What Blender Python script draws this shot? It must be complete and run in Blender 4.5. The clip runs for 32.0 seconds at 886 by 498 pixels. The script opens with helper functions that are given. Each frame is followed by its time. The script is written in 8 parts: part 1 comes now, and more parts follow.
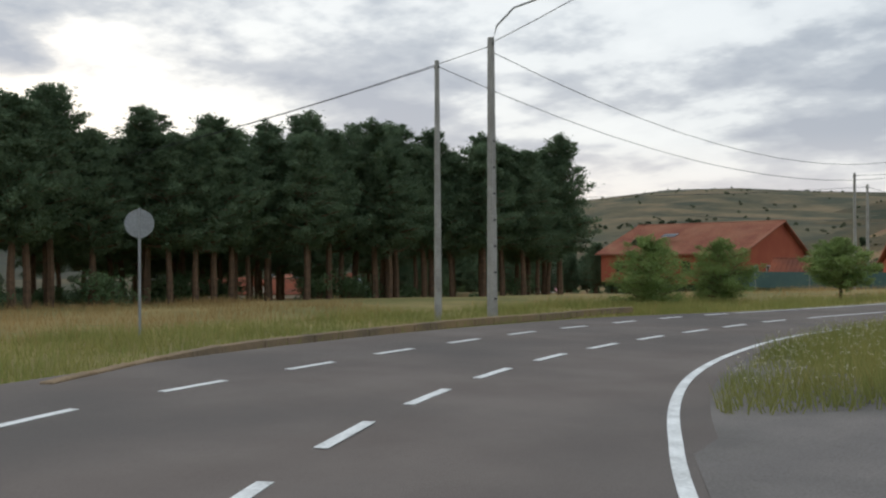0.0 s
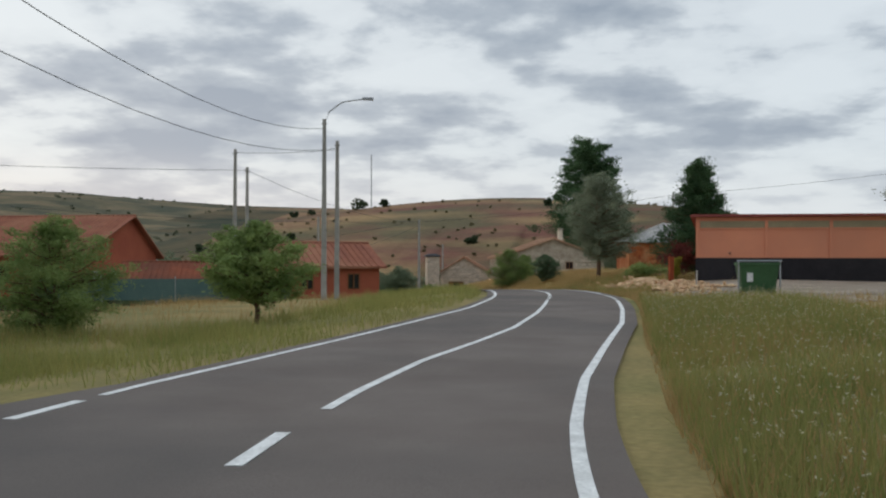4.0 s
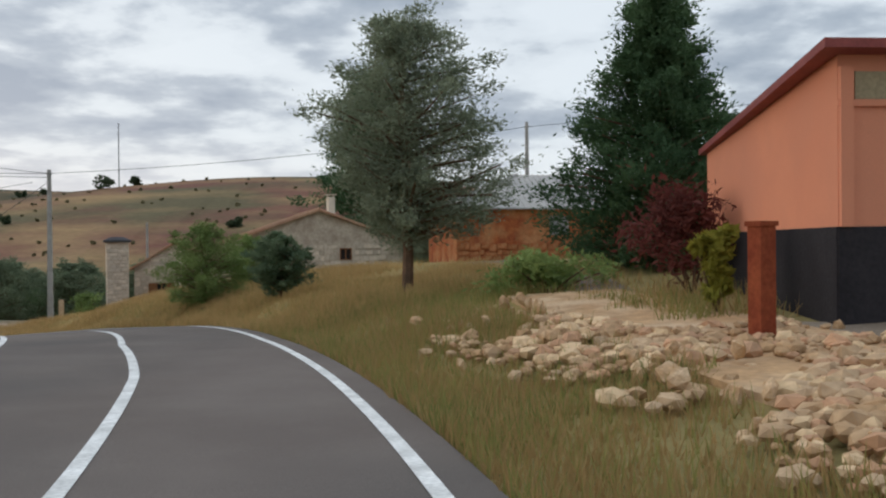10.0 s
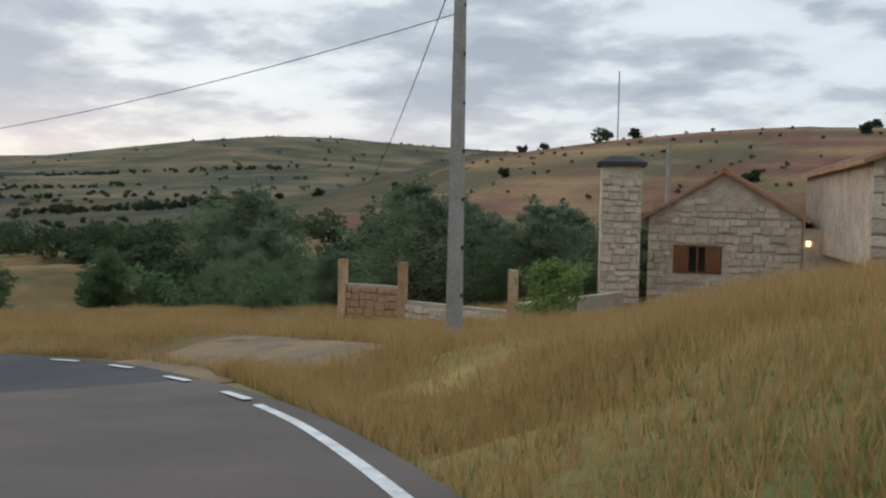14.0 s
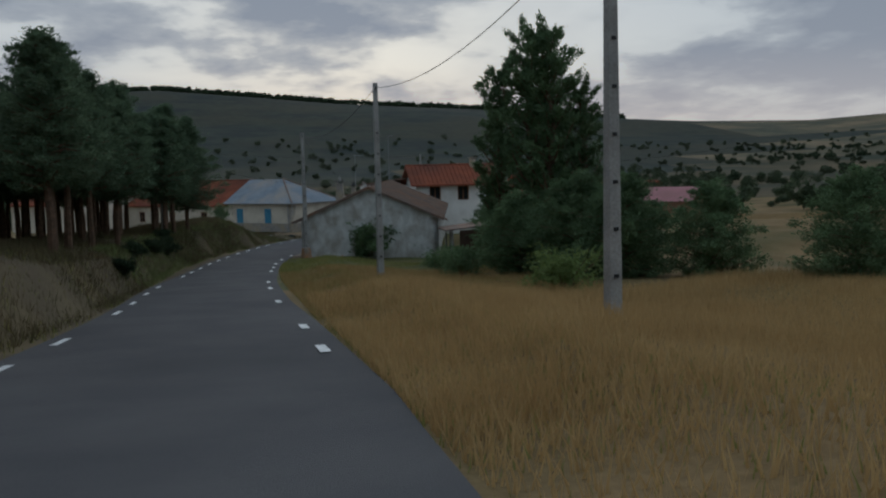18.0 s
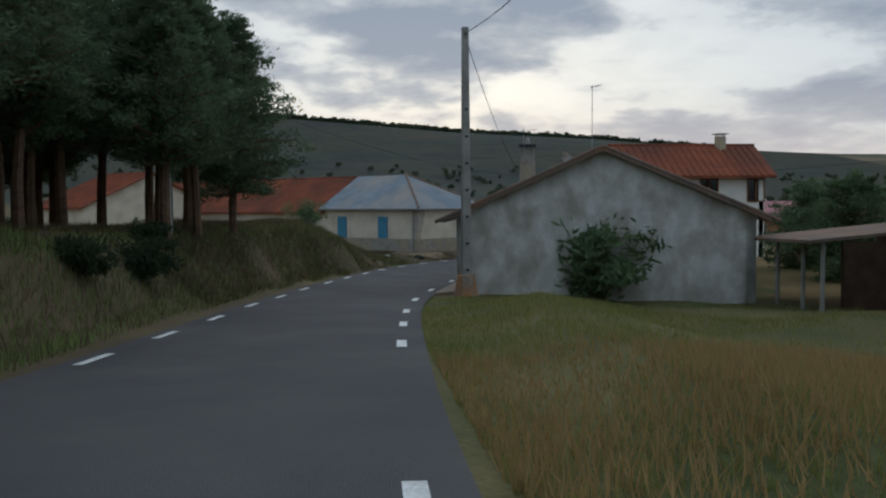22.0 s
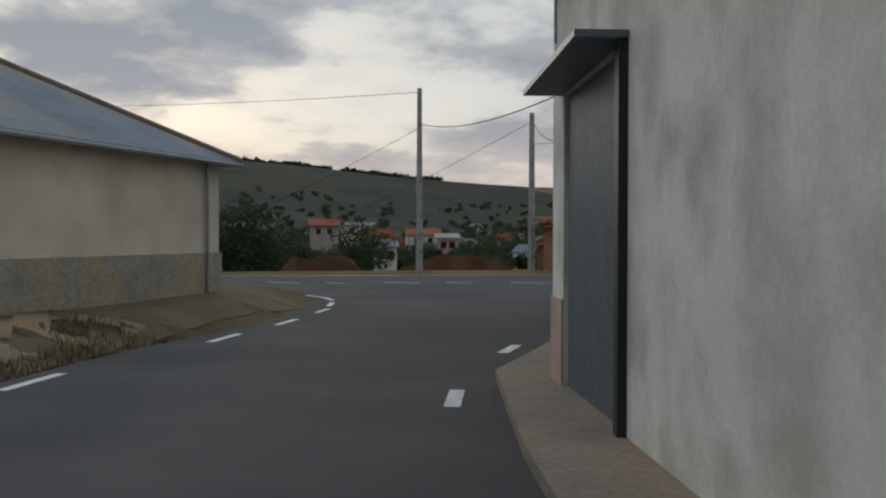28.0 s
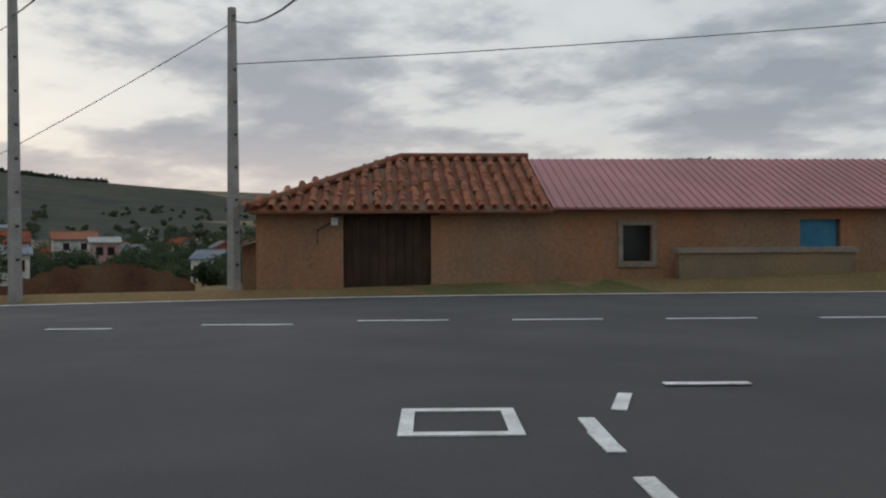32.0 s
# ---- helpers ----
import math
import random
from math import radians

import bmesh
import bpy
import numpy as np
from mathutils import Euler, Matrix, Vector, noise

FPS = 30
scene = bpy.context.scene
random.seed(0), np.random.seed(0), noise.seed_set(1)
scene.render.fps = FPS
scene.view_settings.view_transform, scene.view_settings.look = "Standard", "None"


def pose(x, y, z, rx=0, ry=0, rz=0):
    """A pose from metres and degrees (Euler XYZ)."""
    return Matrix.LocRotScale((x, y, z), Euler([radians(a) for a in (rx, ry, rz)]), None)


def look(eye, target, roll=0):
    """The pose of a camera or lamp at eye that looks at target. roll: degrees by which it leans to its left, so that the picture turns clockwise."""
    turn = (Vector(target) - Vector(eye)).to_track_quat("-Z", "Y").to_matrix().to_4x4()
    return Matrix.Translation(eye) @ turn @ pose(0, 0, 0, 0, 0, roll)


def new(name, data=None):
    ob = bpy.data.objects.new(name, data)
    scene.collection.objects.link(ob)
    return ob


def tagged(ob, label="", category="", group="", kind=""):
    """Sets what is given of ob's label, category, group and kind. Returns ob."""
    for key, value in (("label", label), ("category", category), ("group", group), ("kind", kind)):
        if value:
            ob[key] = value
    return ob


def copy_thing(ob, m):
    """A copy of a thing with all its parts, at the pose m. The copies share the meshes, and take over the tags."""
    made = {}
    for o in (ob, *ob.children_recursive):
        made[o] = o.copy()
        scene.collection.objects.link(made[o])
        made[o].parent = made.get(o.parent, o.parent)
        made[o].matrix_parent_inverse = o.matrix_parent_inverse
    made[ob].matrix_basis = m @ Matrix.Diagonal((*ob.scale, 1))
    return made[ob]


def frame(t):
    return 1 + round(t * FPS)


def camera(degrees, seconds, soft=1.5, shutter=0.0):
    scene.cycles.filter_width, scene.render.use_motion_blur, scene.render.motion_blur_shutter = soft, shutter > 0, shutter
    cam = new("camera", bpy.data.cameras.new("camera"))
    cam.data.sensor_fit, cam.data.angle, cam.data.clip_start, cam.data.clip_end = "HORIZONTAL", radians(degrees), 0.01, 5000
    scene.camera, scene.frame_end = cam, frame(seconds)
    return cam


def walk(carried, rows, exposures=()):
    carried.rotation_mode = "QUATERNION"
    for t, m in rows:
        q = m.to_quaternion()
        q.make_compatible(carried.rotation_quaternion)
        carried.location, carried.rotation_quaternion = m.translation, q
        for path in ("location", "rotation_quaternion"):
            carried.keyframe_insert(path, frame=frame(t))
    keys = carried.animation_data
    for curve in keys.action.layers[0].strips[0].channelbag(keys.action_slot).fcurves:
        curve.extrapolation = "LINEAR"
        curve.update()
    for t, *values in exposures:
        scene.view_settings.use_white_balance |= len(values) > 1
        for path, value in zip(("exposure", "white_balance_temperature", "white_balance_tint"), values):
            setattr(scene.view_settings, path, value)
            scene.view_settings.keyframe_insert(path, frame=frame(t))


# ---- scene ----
cam = camera(52.2, 32.0, soft=2.2)
PATH = [
    (0, (22.31, 5.29, 1.57), (14.59, 11.65, 1.62), -0.32),
    (0.5, (20.30, 6.79, 1.49), (13.14, 13.77, 1.57), 0.41),
    (1, (18.37, 8.52, 1.39), (11.87, 16.12, 1.29), 0.29),
    (1.5, (16.46, 10.56, 1.30), (10.69, 18.72, 1.31), 0.40),
    (2, (14.86, 12.86, 1.23), (9.85, 21.52, 1.26), 0.53),
    (2.5, (13.41, 15.23, 1.17), (9.14, 24.27, 1.27), 0.49),
    (3, (12.08, 17.76, 1.13), (8.61, 27.14, 1.30), 0.38),
    (3.5, (10.88, 20.72, 1.11), (8.27, 30.37, 1.27), 0.12),
    (4, (9.95, 23.75, 1.07), (8.22, 33.60, 1.19), 0.12),
    (4.5, (9.31, 26.82, 1.04), (8.51, 36.79, 1.12), 0.17),
    (5, (8.93, 29.83, 1.00), (9.06, 39.83, 0.98), -0.02),
    (5.5, (8.79, 32.89, 0.94), (9.61, 42.85, 0.92), -0.22),
    (6, (8.82, 36.05, 0.90), (10.03, 45.97, 0.92), -0.47),
    (6.5, (8.94, 39.33, 0.87), (10.32, 49.24, 1.00), -0.84),
    (7, (9.05, 42.78, 0.85), (10.61, 52.66, 0.96), -1.62),
    (7.5, (9.28, 46.37, 0.84), (10.86, 56.25, 0.98), -2.41),
    (8, (9.41, 50.21, 0.86), (10.86, 60.11, 1.06), -2.01),
    (8.5, (9.46, 54.20, 0.90), (10.77, 64.11, 1.14), -1.21),
    (9, (9.44, 58.17, 0.95), (10.66, 68.10, 1.19), -0.46),
    (9.5, (9.43, 62.00, 1.00), (10.43, 71.95, 1.20), -0.30),
    (10, (9.18, 66.44, 1.01), (9.79, 76.42, 0.97), -0.50),
    (10.5, (8.68, 71.12, 0.96), (8.87, 81.11, 0.95), -0.67),
    (11, (7.99, 75.71, 0.88), (7.70, 85.71, 0.81), -0.20),
    (11.5, (7.00, 80.35, 0.77), (6.15, 90.32, 0.68), 0.12),
    (12, (5.83, 84.74, 0.65), (4.33, 94.63, 0.48), 0.69),
    (12.5, (4.44, 88.85, 0.48), (2.24, 98.60, 0.14), 0.97),
    (13, (2.88, 92.70, 0.24), (0.05, 102.28, -0.23), 0.89),
    (13.5, (1.14, 96.20, -0.02), (-2.44, 105.52, -0.67), 0.92),
    (14, (-0.82, 99.46, -0.29), (-5.33, 108.37, -0.76), 1.11),
    (14.5, (-3.01, 102.33, -0.59), (-8.57, 110.61, -1.34), 1.96),
    (15, (-5.38, 105.05, -0.83), (-11.41, 112.98, -1.65), 1.89),
    (15.5, (-7.80, 107.64, -1.36), (-13.77, 115.62, -2.25), 1.82),
    (16, (-10.36, 110.10, -1.89), (-16.47, 117.95, -2.86), 1.75),
    (16.5, (-13.12, 112.40, -2.23), (-20.27, 119.32, -3.27), 2.50),
    (17, (-16.59, 114.60, -2.75), (-25.15, 119.72, -3.52), 1.54),
    (17.5, (-20.70, 115.76, -2.95), (-30.10, 119.05, -3.77), -0.55),
    (18, (-24.82, 116.31, -3.38), (-34.56, 118.39, -4.24), -1.42),
    (18.5, (-29.19, 116.56, -3.79), (-39.04, 118.08, -4.60), -1.09),
    (19, (-33.63, 116.61, -4.23), (-43.49, 118.05, -5.18), -1.01),
    (19.5, (-38.24, 116.71, -4.65), (-48.11, 118.08, -5.51), -1.30),
    (20, (-43.01, 116.72, -5.04), (-52.91, 117.93, -5.78), -1.42),
    (20.5, (-47.99, 116.77, -5.43), (-57.90, 117.88, -6.15), -0.46),
    (21, (-52.97, 116.84, -5.84), (-62.90, 117.82, -6.55), -0.27),
    (21.5, (-57.79, 116.78, -6.22), (-67.72, 117.66, -6.89), -0.33),
    (22, (-62.58, 116.73, -6.54), (-72.53, 117.64, -7.02), -0.36),
    (22.5, (-67.68, 116.69, -6.85), (-77.62, 117.66, -7.28), 0.17),
    (23, (-72.87, 116.69, -7.17), (-82.79, 117.78, -7.74), -0.00),
    (23.5, (-77.78, 116.71, -7.46), (-87.69, 117.99, -7.89), 0.39),
    (24, (-82.55, 116.83, -7.69), (-92.42, 118.35, -8.07), 1.31),
    (24.5, (-87.17, 117.06, -7.87), (-96.99, 118.90, -8.15), 2.02),
    (25, (-91.69, 117.46, -8.02), (-101.44, 119.67, -8.28), 1.93),
    (25.5, (-96.09, 118.00, -8.14), (-105.73, 120.63, -8.29), 2.03),
    (26, (-100.24, 118.71, -8.29), (-109.78, 121.70, -8.43), 1.77),
    (26.5, (-104.26, 119.44, -8.38), (-113.68, 122.80, -8.45), 1.69),
    (27, (-108.05, 120.42, -8.48), (-117.34, 124.14, -8.62), 0.97),
    (27.5, (-111.61, 121.48, -8.58), (-120.78, 125.48, -8.74), 0.49),
    (28, (-114.91, 122.56, -8.68), (-123.98, 126.78, -8.83), 0.14),
    (28.5, (-117.91, 123.64, -8.77), (-126.86, 128.10, -8.88), -0.17),
    (29, (-120.58, 124.63, -8.80), (-129.31, 129.51, -8.91), -0.31),
    (29.5, (-123.13, 125.80, -8.86), (-131.62, 131.08, -8.82), 0.42),
    (30, (-125.48, 127.08, -8.91), (-133.70, 132.77, -8.95), 0.48),
    (30.5, (-127.64, 128.44, -8.98), (-135.57, 134.54, -9.11), 0.08),
    (31, (-129.81, 129.87, -9.03), (-137.45, 136.32, -9.14), 0.06),
    (31.5, (-131.52, 131.12, -9.08), (-138.86, 137.90, -9.15), -0.30),
    (32, (-132.98, 132.34, -9.10), (-140.03, 139.43, -9.19), -0.34),
]
walk(cam, [(t, look(eye, target, roll)) for t, eye, target, roll in PATH],
     exposures=[(0.0, 0.0, 6450, 8), (3.5, -0.1, 6450, 8), (8.0, -0.09, 6450, 9), (10.0, 0.04, 6400, 9), (13.0, 0.06, 6350, 8), (14.5, -0.1, 6250, 8), (16.5, -0.2, 6050, 6), (17.2, -0.35, 5950, 6), (18.0, -0.95, 5750, 5), (19.0, -0.62, 5750, 5), (22.0, -0.55, 5850, 5),
                (24.0, -0.48, 6100, 5), (25.0, -0.33, 6200, 5), (26.0, -0.5, 6400, 6), (29.0, -0.62, 6450, 7), (30.0, -0.6, 6450, 7), (32.0, -0.42, 6500, 8)])

# ---- sky and sun: broken cloud, the sun low behind it in the west ----
SUN_AZ = radians(84)          # to the left of +y
SUN_EL = radians(9)
sun_way = Vector((-math.sin(SUN_AZ) * math.cos(SUN_EL), math.cos(SUN_AZ) * math.cos(SUN_EL), math.sin(SUN_EL)))
world = bpy.data.worlds.new("evening_sky")
scene.world = world
world.use_nodes = True
wn, wl = world.node_tree.nodes, world.node_tree.links
wn.clear()


def wnode(kind, **kw):
    n = wn.new(kind)
    for k, v in kw.items():
        n.inputs[k].default_value = v
    return n


def wmath(op, a, b=None):
    n = wn.new("ShaderNodeMath")
    n.operation = op
    for i, v in enumerate((a, b)):
        if v is None:
            continue
        if isinstance(v, (int, float)):
            n.inputs[i].default_value = v
        else:
            wl.new(v, n.inputs[i])
    return n.outputs[0]


def wmix(fac, a, b):
    n = wn.new("ShaderNodeMix")
    n.data_type = "RGBA"
    for key, v in (("Factor", fac), ("A", a), ("B", b)):
        sock = [s for s in n.inputs if s.name == key and s.type == ("VALUE" if key == "Factor" else "RGBA")][0]
        if isinstance(v, (int, float)):
            sock.default_value = v
        elif isinstance(v, tuple):
            sock.default_value = (*v, 1)
        else:
            wl.new(v, sock)
    return [s for s in n.outputs if s.type == "RGBA"][0]


def wramp(fac, stops):
    n = wn.new("ShaderNodeValToRGB")
    e = n.color_ramp.elements
    while len(e) < len(stops):
        e.new(0.5)
    for el, (p, c) in zip(e, stops):
        el.position, el.color = p, (c, c, c, 1)
    wl.new(fac, n.inputs[0])
    return n.outputs[0]


sky = wn.new("ShaderNodeTexSky")
sky.sky_type, sky.sun_disc = "NISHITA", False
sky.sun_elevation, sky.sun_rotation = SUN_EL, -SUN_AZ
sky.altitude, sky.dust_density = 1000, 1.5
clear = wn.new("ShaderNodeVectorMath")
clear.operation = "SCALE"
clear.inputs["Scale"].default_value = 0.15
wl.new(sky.outputs[0], clear.inputs[0])
coord = wn.new("ShaderNodeTexCoord")
sep = wn.new("ShaderNodeSeparateXYZ")
wl.new(coord.outputs["Generated"], sep.inputs[0])
up = wmath("MAXIMUM", sep.outputs[2], 0.0)
deep = wmath("ADD", up, 0.20)
flat = wn.new("ShaderNodeCombineXYZ")
wl.new(wmath("DIVIDE", sep.outputs[0], deep), flat.inputs[0])
wl.new(wmath("DIVIDE", sep.outputs[1], deep), flat.inputs[1])
big = wnode("ShaderNodeTexNoise", Scale=0.95, Detail=7.0, Roughness=0.5, Distortion=0.1)
wl.new(flat.outputs[0], big.inputs["Vector"])
small = wnode("ShaderNodeTexNoise", Scale=3.0, Detail=8.0, Roughness=0.55, Distortion=0.05)
wl.new(flat.outputs[0], small.inputs["Vector"])
cover = wramp(wmath("ADD", wmath("MULTIPLY", big.outputs[0], 0.6), wmath("MULTIPLY", small.outputs[0], 0.4)), [(0.42, 0.0), (0.47, 0.12), (0.52, 0.7), (0.58, 1.0)])
west = wmath("ADD", wmath("MULTIPLY", wmath("ADD", wmath("MULTIPLY", sep.outputs[0], sun_way.x), wmath("MULTIPLY", sep.outputs[1], sun_way.y)), 0.5), 0.5)
west2 = wmath("POWER", wmath("MAXIMUM", west, 0.0), 3.0)
bright = wmix(west2, (0.72, 0.77, 0.82), (0.97, 0.955, 0.93))
grey = wmix(west2, (0.27, 0.325, 0.40), (0.43, 0.465, 0.53))
base = wmix(0.55, bright, clear.outputs[0])
base = wmix(0.25, bright, base)
clouds = wmix(cover, base, grey)
low = wramp(up, [(0.0, 1.0), (0.05, 0.9), (0.12, 0.25), (0.25, 0.0)])
glow = wmix(west2, (0.70, 0.735, 0.77), (1.0, 0.80, 0.69))
final = wmix(wmath("MULTIPLY", low, 0.7), clouds, glow)
bg = wn.new("ShaderNodeBackground")
# an overcast sky is brighter overhead
lift = wn.new("ShaderNodeVectorMath")
lift.operation = "SCALE"
wl.new(final, lift.inputs[0])
wl.new(wmath("ADD", wmath("MULTIPLY", wramp(up, [(0.0, 0.0), (0.38, 0.0), (0.75, 0.8), (1.0, 1.0)]), 0.7), 1.0), lift.inputs["Scale"])
wl.new(lift.outputs[0], bg.inputs[0])
bg.inputs[1].default_value = 1.12
out = wn.new("ShaderNodeOutputWorld")
wl.new(bg.outputs[0], out.inputs[0])

sun = new("sun", bpy.data.lights.new("sun", "SUN"))
sun.data.energy, sun.data.angle, sun.data.color = 0.8, radians(25), (1.0, 0.9, 0.8)
sun.matrix_world = look(sun_way * 50, (0, 0, 0))

# ---- materials ----


def surf(name, a, b, scale=1.5, rough=0.85, bump=0.25, fine=30.0, metal=0.0, contrast=0.5, c=None, cscale=0.2, island=0.0, grainy=0.5, streak=1.0):
    """A matt surface: two tones in patches, a third in larger ones, fine grain and relief; streak below 1 draws the patches out downwards."""
    m = bpy.data.materials.new(name)
    m.use_nodes = True
    n, l = m.node_tree.nodes, m.node_tree.links
    p = n["Principled BSDF"]
    p.inputs["Roughness"].default_value, p.inputs["Metallic"].default_value = rough, metal
    p.inputs["Specular IOR Level"].default_value = 0.1 if rough > 0.65 else 0.4
    tc = n.new("ShaderNodeTexCoord")

    def noise_tex(sc, detail=5.0):
        t = n.new("ShaderNodeTexNoise")
        t.inputs["Scale"].default_value, t.inputs["Detail"].default_value = sc, detail
        src = tc.outputs["Object"]
        if streak != 1.0 and sc < 5:
            mp = n.new("ShaderNodeMapping")
            mp.inputs["Scale"].default_value = (1.0, 1.0, streak)
            l.new(src, mp.inputs[0])
            src = mp.outputs[0]
        l.new(src, t.inputs["Vector"])
        return t.outputs[0]

    def ramp(src, lo, hi, out=(0.0, 1.0)):
        r = n.new("ShaderNodeMapRange")
        r.inputs[1].default_value, r.inputs[2].default_value = lo, hi
        r.inputs[3].default_value, r.inputs[4].default_value = out
        l.new(src, r.inputs[0])
        return r.outputs[0]

    def mix(f, x, y, blend="MIX"):
        k = n.new("ShaderNodeMixRGB")
        k.blend_type = blend
        for i, v in enumerate((f, x, y)):
            if isinstance(v, (int, float)):
                k.inputs[i].default_value = v
            elif isinstance(v, tuple):
                k.inputs[i].default_value = (*v, 1)
            else:
                l.new(v, k.inputs[i])
        return k.outputs[0]

    col = mix(ramp(noise_tex(scale), 0.5 - contrast / 2 + 0.1, 0.5 + contrast / 2 - 0.1), a, b)
    if c:
        col = mix(ramp(noise_tex(cscale, 5.0), 0.43, 0.68), col, c)
    grain = noise_tex(fine, 3.0)
    col = mix(grainy, col, mix(1.0, col, ramp(grain, 0.25, 0.75, (0.62, 1.36)), "MULTIPLY"))
    if island:
        info = n.new("ShaderNodeObjectInfo")
        col = mix(island, col, mix(1.0, col, ramp(info.outputs["Random"], -0.6, 0.9), "MULTIPLY"))
    l.new(col, p.inputs["Base Color"])
    bp = n.new("ShaderNodeBump")
    bp.inputs["Strength"].default_value, bp.inputs["Distance"].default_value = bump, 0.03
    l.new(grain, bp.inputs["Height"])
    l.new(bp.outputs[0], p.inputs["Normal"])
    return m


def leafy(name, a, b):
    m = surf(name, a, b, scale=0.8, rough=0.7, bump=0.0, fine=6.0, island=0.35)
    p = m.node_tree.nodes["Principled BSDF"]
    n, l = m.node_tree.nodes, m.node_tree.links
    tr, mx = n.new("ShaderNodeBsdfTranslucent"), n.new("ShaderNodeMixShader")
    mx.inputs[0].default_value = 0.38
    l.new(p.inputs["Base Color"].links[0].from_socket, tr.inputs[0])
    l.new(p.outputs[0], mx.inputs[1])
    l.new(tr.outputs[0], mx.inputs[2])
    l.new(mx.outputs[0], n["Material Output"].inputs[0])
    return m


M_ASPHALT = surf("asphalt", (0.150, 0.126, 0.112), (0.184, 0.157, 0.140), 0.5, 0.9, 0.5, 60, c=(0.124, 0.110, 0.101), cscale=0.18, grainy=0.35)
M_ASPHALT_NEW = surf("new_asphalt", (0.088, 0.086, 0.089), (0.112, 0.108, 0.108), 0.5, 0.9, 0.5, 70, c=(0.076, 0.075, 0.078), cscale=0.15, grainy=0.35)
M_PAINT = surf("road_paint", (0.80, 0.80, 0.78), (0.58, 0.58, 0.56), 3.0, 0.7, 0.3, 25)
M_GRASS_GROUND = surf("meadow_soil", (0.216, 0.176, 0.074), (0.319, 0.239, 0.102), 0.35, 0.95, 0.8, 9, c=(0.137, 0.143, 0.052), cscale=0.09)
M_STRAW_GROUND = surf("straw_soil", (0.175, 0.117, 0.053), (0.236, 0.16, 0.076), 0.3, 0.95, 0.8, 9, c=(0.091, 0.084, 0.034), cscale=0.08)
M_MOOR = surf("moor", (0.162, 0.076, 0.056), (0.118, 0.100, 0.056), 0.016, 0.95, 0.6, 0.5, contrast=0.35, c=(0.29, 0.195, 0.098), cscale=0.02, streak=9.0)
M_FAR_WOOD = surf("far_wood", (0.018, 0.028, 0.025), (0.032, 0.042, 0.031), 0.03, 0.95, 0.6, 0.12, contrast=0.35, c=(0.046, 0.046, 0.029), cscale=0.008, streak=5.0)
M_GREY_HILL = surf("grey_green_hill", (0.064, 0.070, 0.047), (0.108, 0.096, 0.058), 0.016, 0.95, 0.6, 0.12, contrast=0.35, c=(0.20, 0.15, 0.088), cscale=0.014, streak=7.0)
M_SCRUB = surf("scrubland", (0.040, 0.048, 0.030), (0.078, 0.066, 0.038), 0.022, 0.95, 0.6, 0.2, contrast=0.32, c=(0.125, 0.094, 0.050), cscale=0.012, streak=7.0)
M_GRAVEL = surf("gravel", (0.281, 0.23, 0.178), (0.357, 0.297, 0.238), 0.8, 0.95, 0.8, 25, c=(0.212, 0.17, 0.128), cscale=0.3)
M_CONCRETE = surf("concrete", (0.285, 0.271, 0.247), (0.38, 0.366, 0.337), 1.5, 0.9, 0.3, 18)
M_WHITE = surf("whitewash", (0.82, 0.795, 0.735), (0.76, 0.735, 0.675), 0.8, 0.9, 0.02, 24, contrast=0.6, c=(0.68, 0.65, 0.59), cscale=1.1, grainy=0.12, streak=0.8)
M_WORN_WHITE = surf("worn_whitewash", (0.80, 0.775, 0.71), (0.73, 0.705, 0.645), 1.1, 0.9, 0.02, 24, contrast=0.45, c=(0.52, 0.495, 0.445), cscale=1.5, grainy=0.2, streak=0.8)
M_OLD_WHITE = surf("stained_render", (0.68, 0.675, 0.635), (0.55, 0.545, 0.505), 1.9, 0.92, 0.25, 22, contrast=0.4, c=(0.40, 0.365, 0.31), cscale=1.3, grainy=0.35, streak=0.75)
M_CREAM = surf("cream_render", (0.68, 0.61, 0.49), (0.60, 0.54, 0.43), 0.7, 0.9, 0.04, 36, c=(0.52, 0.455, 0.36), cscale=0.8, grainy=0.15)
M_PLINTH = surf("stone_plinth", (0.33, 0.31, 0.28), (0.46, 0.42, 0.36), 2.2, 0.92, 0.6, 9, c=(0.50, 0.41, 0.27), cscale=0.9, island=0.4)
M_STONE = surf("pale_stone", (0.64, 0.535, 0.425), (0.49, 0.395, 0.305), 2.5, 0.92, 0.7, 7, c=(0.70, 0.60, 0.48), cscale=1.0, island=0.5)
M_LINTEL = surf("worn_lintel_stone", (0.335, 0.285, 0.225), (0.235, 0.205, 0.17), 2.6, 0.9, 0.5, 12, c=(0.31, 0.215, 0.135), cscale=1.1, island=0.35)
M_RED_STONE = surf("red_stone", (0.43, 0.135, 0.05), (0.27, 0.075, 0.035), 2.0, 0.92, 0.7, 7, c=(0.50, 0.24, 0.11), cscale=1.1, island=0.4)
M_RED_WALL = surf("brick_red_render", (0.399, 0.119, 0.067), (0.342, 0.095, 0.057), 0.5, 0.9, 0.2, 20)
M_BAR = surf("salmon_render", (0.72, 0.29, 0.17), (0.66, 0.26, 0.155), 0.5, 0.85, 0.03, 60, c=(0.63, 0.26, 0.16), cscale=0.45, grainy=0.15)
M_BAR_BLACK = surf("black_plinth_paint", (0.024, 0.022, 0.025), (0.034, 0.031, 0.034), 1.0, 0.7, 0.2, 18)
M_BAR_GREY = surf("greenish_render_band", (0.36, 0.30, 0.19), (0.30, 0.25, 0.16), 1.0, 0.9, 0.2, 18)
